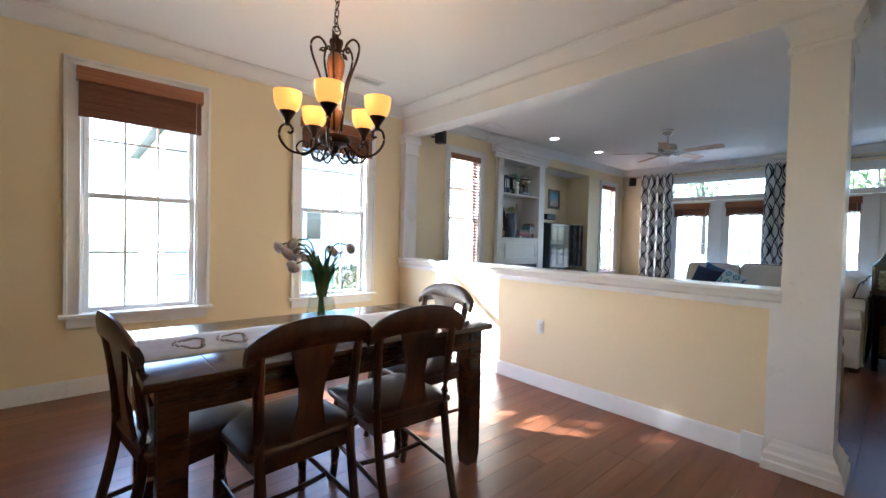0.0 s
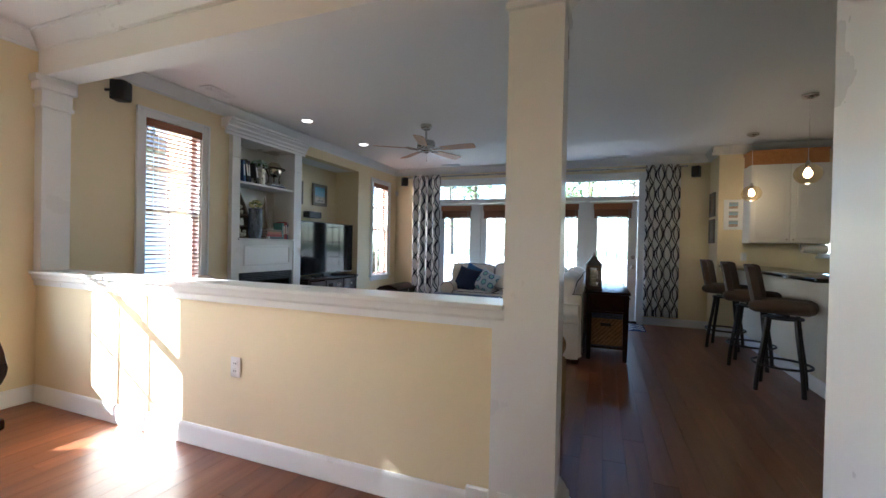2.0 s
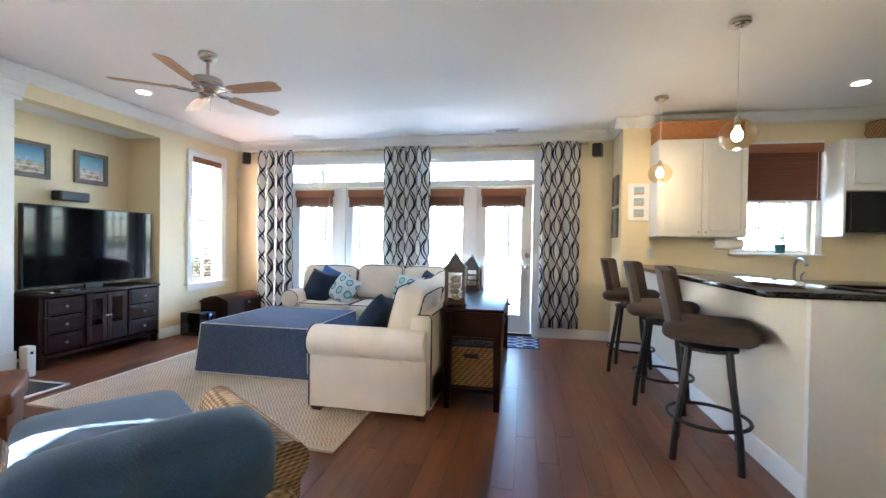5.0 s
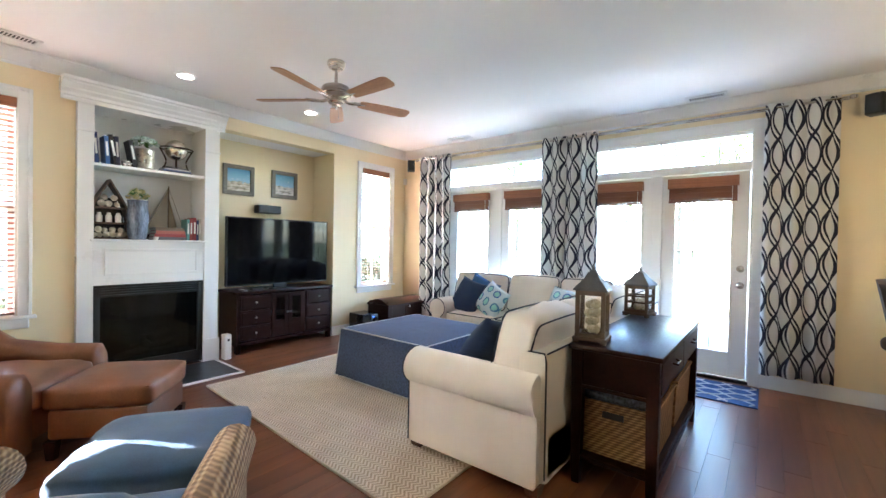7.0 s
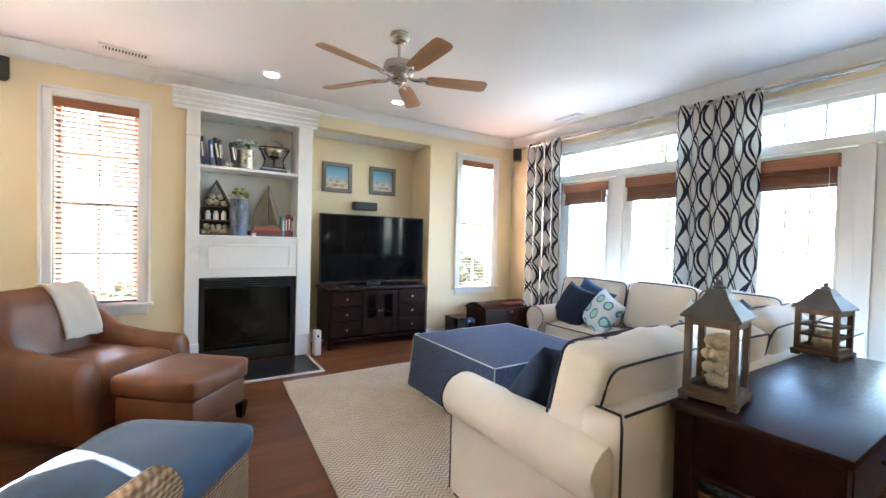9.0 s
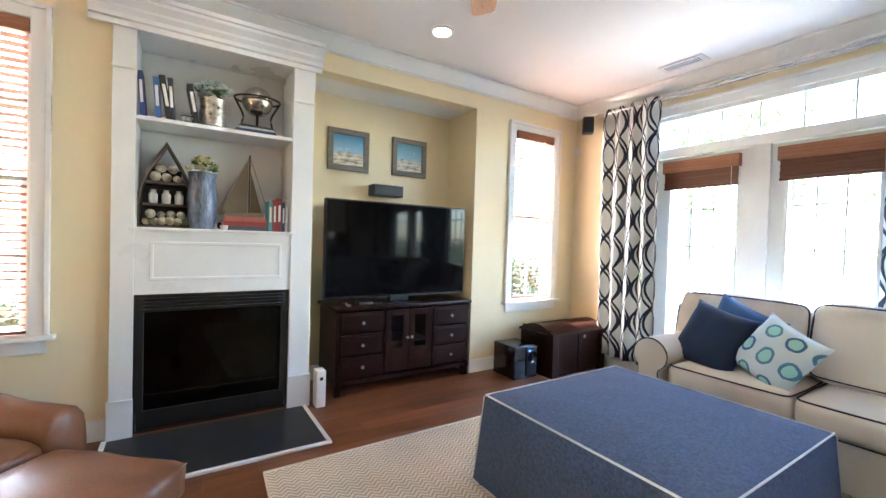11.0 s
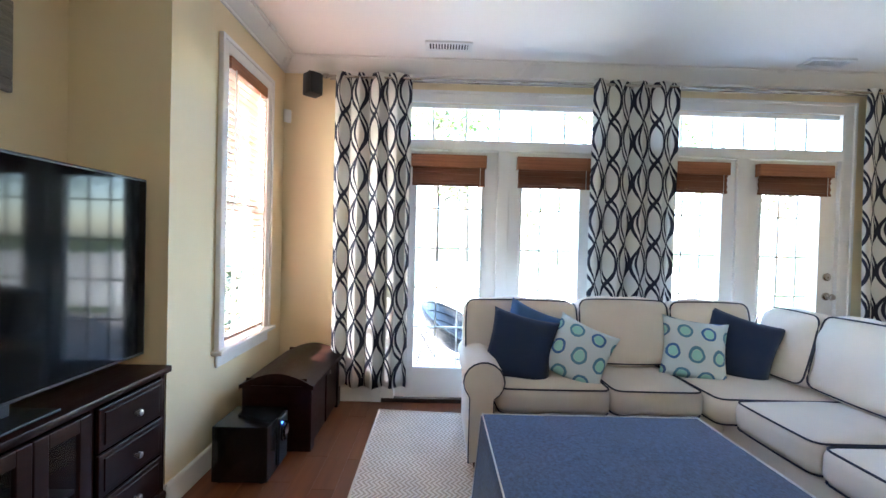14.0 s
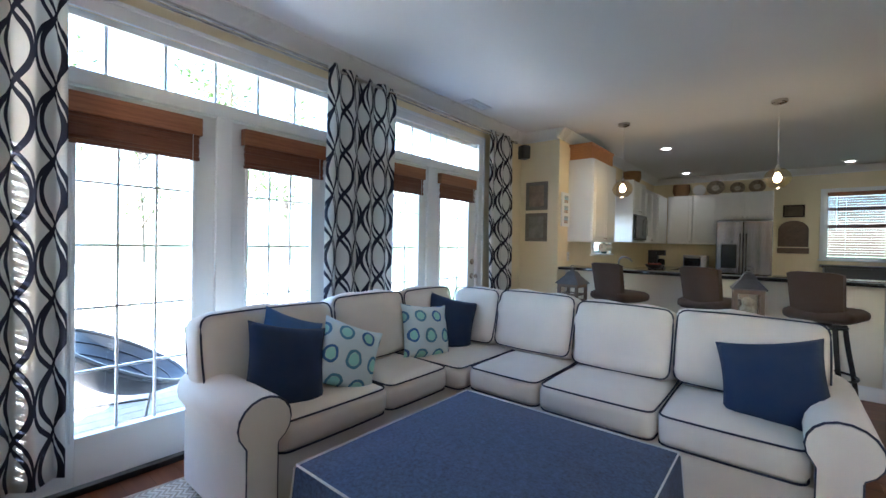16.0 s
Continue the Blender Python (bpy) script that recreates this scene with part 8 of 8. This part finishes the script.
for k, (x, y, h, s) in enumerate(((24, -4, 9, 3.2), (27, 3, 11, 3.8), (23, 8, 8, 3.0), (30, -10, 12, 4), (31, 9, 11, 4), (26, -1.5, 7, 2.6), (34, 1, 13, 4.4), (33, 15, 12, 4), (28, -16, 11, 4))):
    tree(x, y, h, s, 40 + k, 1500)
# unseen tree in the sun's path, added to break up the dining sun patch
tree(-3.35, 9.6, 7.4, 1.6, 78, 1500)


def neighbour(x0, x1, y0, y1):
    n_ = thing("neighbour_house", "pale sided house next door with a gabled roof", "house")
    part("wall", boxes((x0, x1, y0, y1, -0.4, 5.2)), M_SIDING, n_, smooth=False)
    me2 = mesh_of("siding_board", boxes((x0, x1, y0 - 0.02, y0 - 0.002, 0, 0.16)), M_SIDING)
    for k in range(28):
        o2 = new("siding_board", me2)
        o2.parent = n_
        o2.matrix_basis = pose(0, 0, -0.3 + k * 0.19)
    bm = bmesh.new()
    v_ = [bm.verts.new(q) for q in ((x0 - 0.4, y0 - 0.4, 5.2), (x1 + 0.4, y0 - 0.4, 5.2), (x1 + 0.4, y1 + 0.4, 5.2), (x0 - 0.4, y1 + 0.4, 5.2), (x0 - 0.4, (y0 + y1) / 2, 8.0), (x1 + 0.4, (y0 + y1) / 2, 8.0))]
    for q in ((0, 1, 5, 4), (3, 4, 5, 2), (0, 4, 3), (1, 2, 5), (0, 3, 2, 1)):
        bm.faces.new([v_[k] for k in q])
    part("roof", bm, surface("grey shingles", (0.12, 0.12, 0.125), 0.9, vary=0.3, scale=9), n_, smooth=False)
    for k in range(3):
        xc = x0 + (x1 - x0) * (k + 0.5) / 3
        w_ = part("window", boxes((xc - 0.5, xc + 0.5, y0 - 0.06, y0 - 0.021, 1.0, 2.6, 0.004)), M_TRIM, n_, smooth=False)
        part("pane", boxes((xc - 0.42, xc + 0.42, y0 - 0.066, y0 - 0.06, 1.08, 2.52)), M_BLACKGLOSS, w_, smooth=False)


neighbour(3.0, 15.0, 19.0, 28.0)


def hedge(x0, x1, y, h, n_, seed, leafm):
    """A loose clipped hedge of small leaves on short stems, added as a dark backdrop."""
    rng = random.Random(seed)
    h_ = thing("hedge", "added dark hedge standing in for shade outside the window", "hedge", pose(0, 0, -0.4))
    part("stems", tubes([([(x0 + (x1 - x0) * k / 12, y, 0), (x0 + (x1 - x0) * (k + rng.uniform(-0.3, 0.3)) / 12, y + rng.uniform(-0.2, 0.2), h * 0.8)], [0.02, 0.006]) for k in range(13)], 6), M_BARK, h_)
    verts, faces = [], []
    for k in range(n_):
        x = rng.uniform(x0, x1)
        top = h * (0.86 + 0.16 * noise.noise(Vector((x * 1.3, seed, 0))))
        c0 = Vector((x, y + rng.gauss(0, 0.18), top * rng.random() ** 0.7))
        a, b_ = Vector((rng.gauss(0, 1), rng.gauss(0, 1), rng.gauss(0, 1))).normalized(), Vector((rng.gauss(0, 1), rng.gauss(0, 1), rng.gauss(0, 1))).normalized()
        s_ = rng.uniform(0.03, 0.06)
        k0 = len(verts)
        verts += [c0 - a * s_, c0 + b_ * s_ * 0.6, c0 + a * s_, c0 - b_ * s_ * 0.6]
        faces.append((k0, k0 + 1, k0 + 2, k0 + 3))
    me = bpy.data.meshes.new("leaves")
    me.from_pydata(verts, [], faces)
    me.materials.append(leafm)
    o_ = new("leaves", me)
    o_.parent = h_
    tagged(o_, kind="stuff")


# added hedges that darken the view behind the lowered blinds
hedge(3.2, 5.6, 5.35, 1.25, 6000, 5, M_HEDGE)
hedge(8.4, 10.4, 5.4, 1.7, 5000, 7, M_HEDGE)



# ---------- floor planks ----------
floor_base = structure("floor", boxes((-2.74, 9.24, YK - 0.14, 4.85, -0.2, -0.003)), M_FLOORSUB, "reddish-brown hardwood plank floor", "floor")
PW = 0.125
plank_mesh = {}


def plank_data(length):
    if length not in plank_mesh:
        bm = bmesh.new()
        a, b, g = length / 2 - 0.0005, PW / 2 - 0.0004, 0.0007
        lo = [bm.verts.new(p) for p in ((-a, -b, -0.0029), (a, -b, -0.0029), (a, b, -0.0029), (-a, b, -0.0029))]
        mid = [bm.verts.new(p) for p in ((-a, -b, -0.0012), (a, -b, -0.0012), (a, b, -0.0012), (-a, b, -0.0012))]
        top = [bm.verts.new(p) for p in ((-a + g, -b + g, 0), (a - g, -b + g, 0), (a - g, b - g, 0), (-a + g, b - g, 0))]
        for p, q in ((lo, mid), (mid, top)):
            for k in range(4):
                bm.faces.new((p[k], p[(k + 1) % 4], q[(k + 1) % 4], q[k]))
        bm.faces.new(top)
        plank_mesh[length] = mesh_of("plank", bm, M_FLOOR)
    return plank_mesh[length]


rng = random.Random(11)
far_v, far_f = [], []
count = 0
row = 0
y = YK
while y < 4.60:
    yc = y + PW / 2
    xs0 = -2.6 if yc > YH else 3.27
    xs1 = 9.1 if yc > -1.40 else XK
    if yc > YN:
        xs0, xs1 = 6.22, 7.71
    x = xs0
    first = True
    while x < xs1 - 0.01:
        L = rng.choice((0.9, 1.2, 1.5, 1.8)) * (rng.choice((0.4, 0.7, 1.0)) if first else 1)
        first = False
        L = round(min(L, xs1 - x), 3)
        near = yc > -1.7 and not (5.9 < x < 8.4 and 1.0 < yc < 3.2) and x + L > 0.4
        if near and count < 430:
            o = new("plank", plank_data(L))
            o.parent = floor_base
            o.location = (x + L / 2, yc, 0)
            count += 1
        else:
            k = len(far_v)
            g = 0.0006
            far_v += [(x + g, y + g, 0), (x + L - g, y + g, 0), (x + L - g, y + PW - g, 0), (x + g, y + PW - g, 0)]
            far_f.append((k, k + 1, k + 2, k + 3))
        x += L
    y += PW
me = bpy.data.meshes.new("far_planks")
me.from_pydata(far_v, [], far_f)
me.materials.append(M_FLOOR)
fp = new("far_planks", me)
fp.parent = floor_base
tagged(fp, kind="stuff")
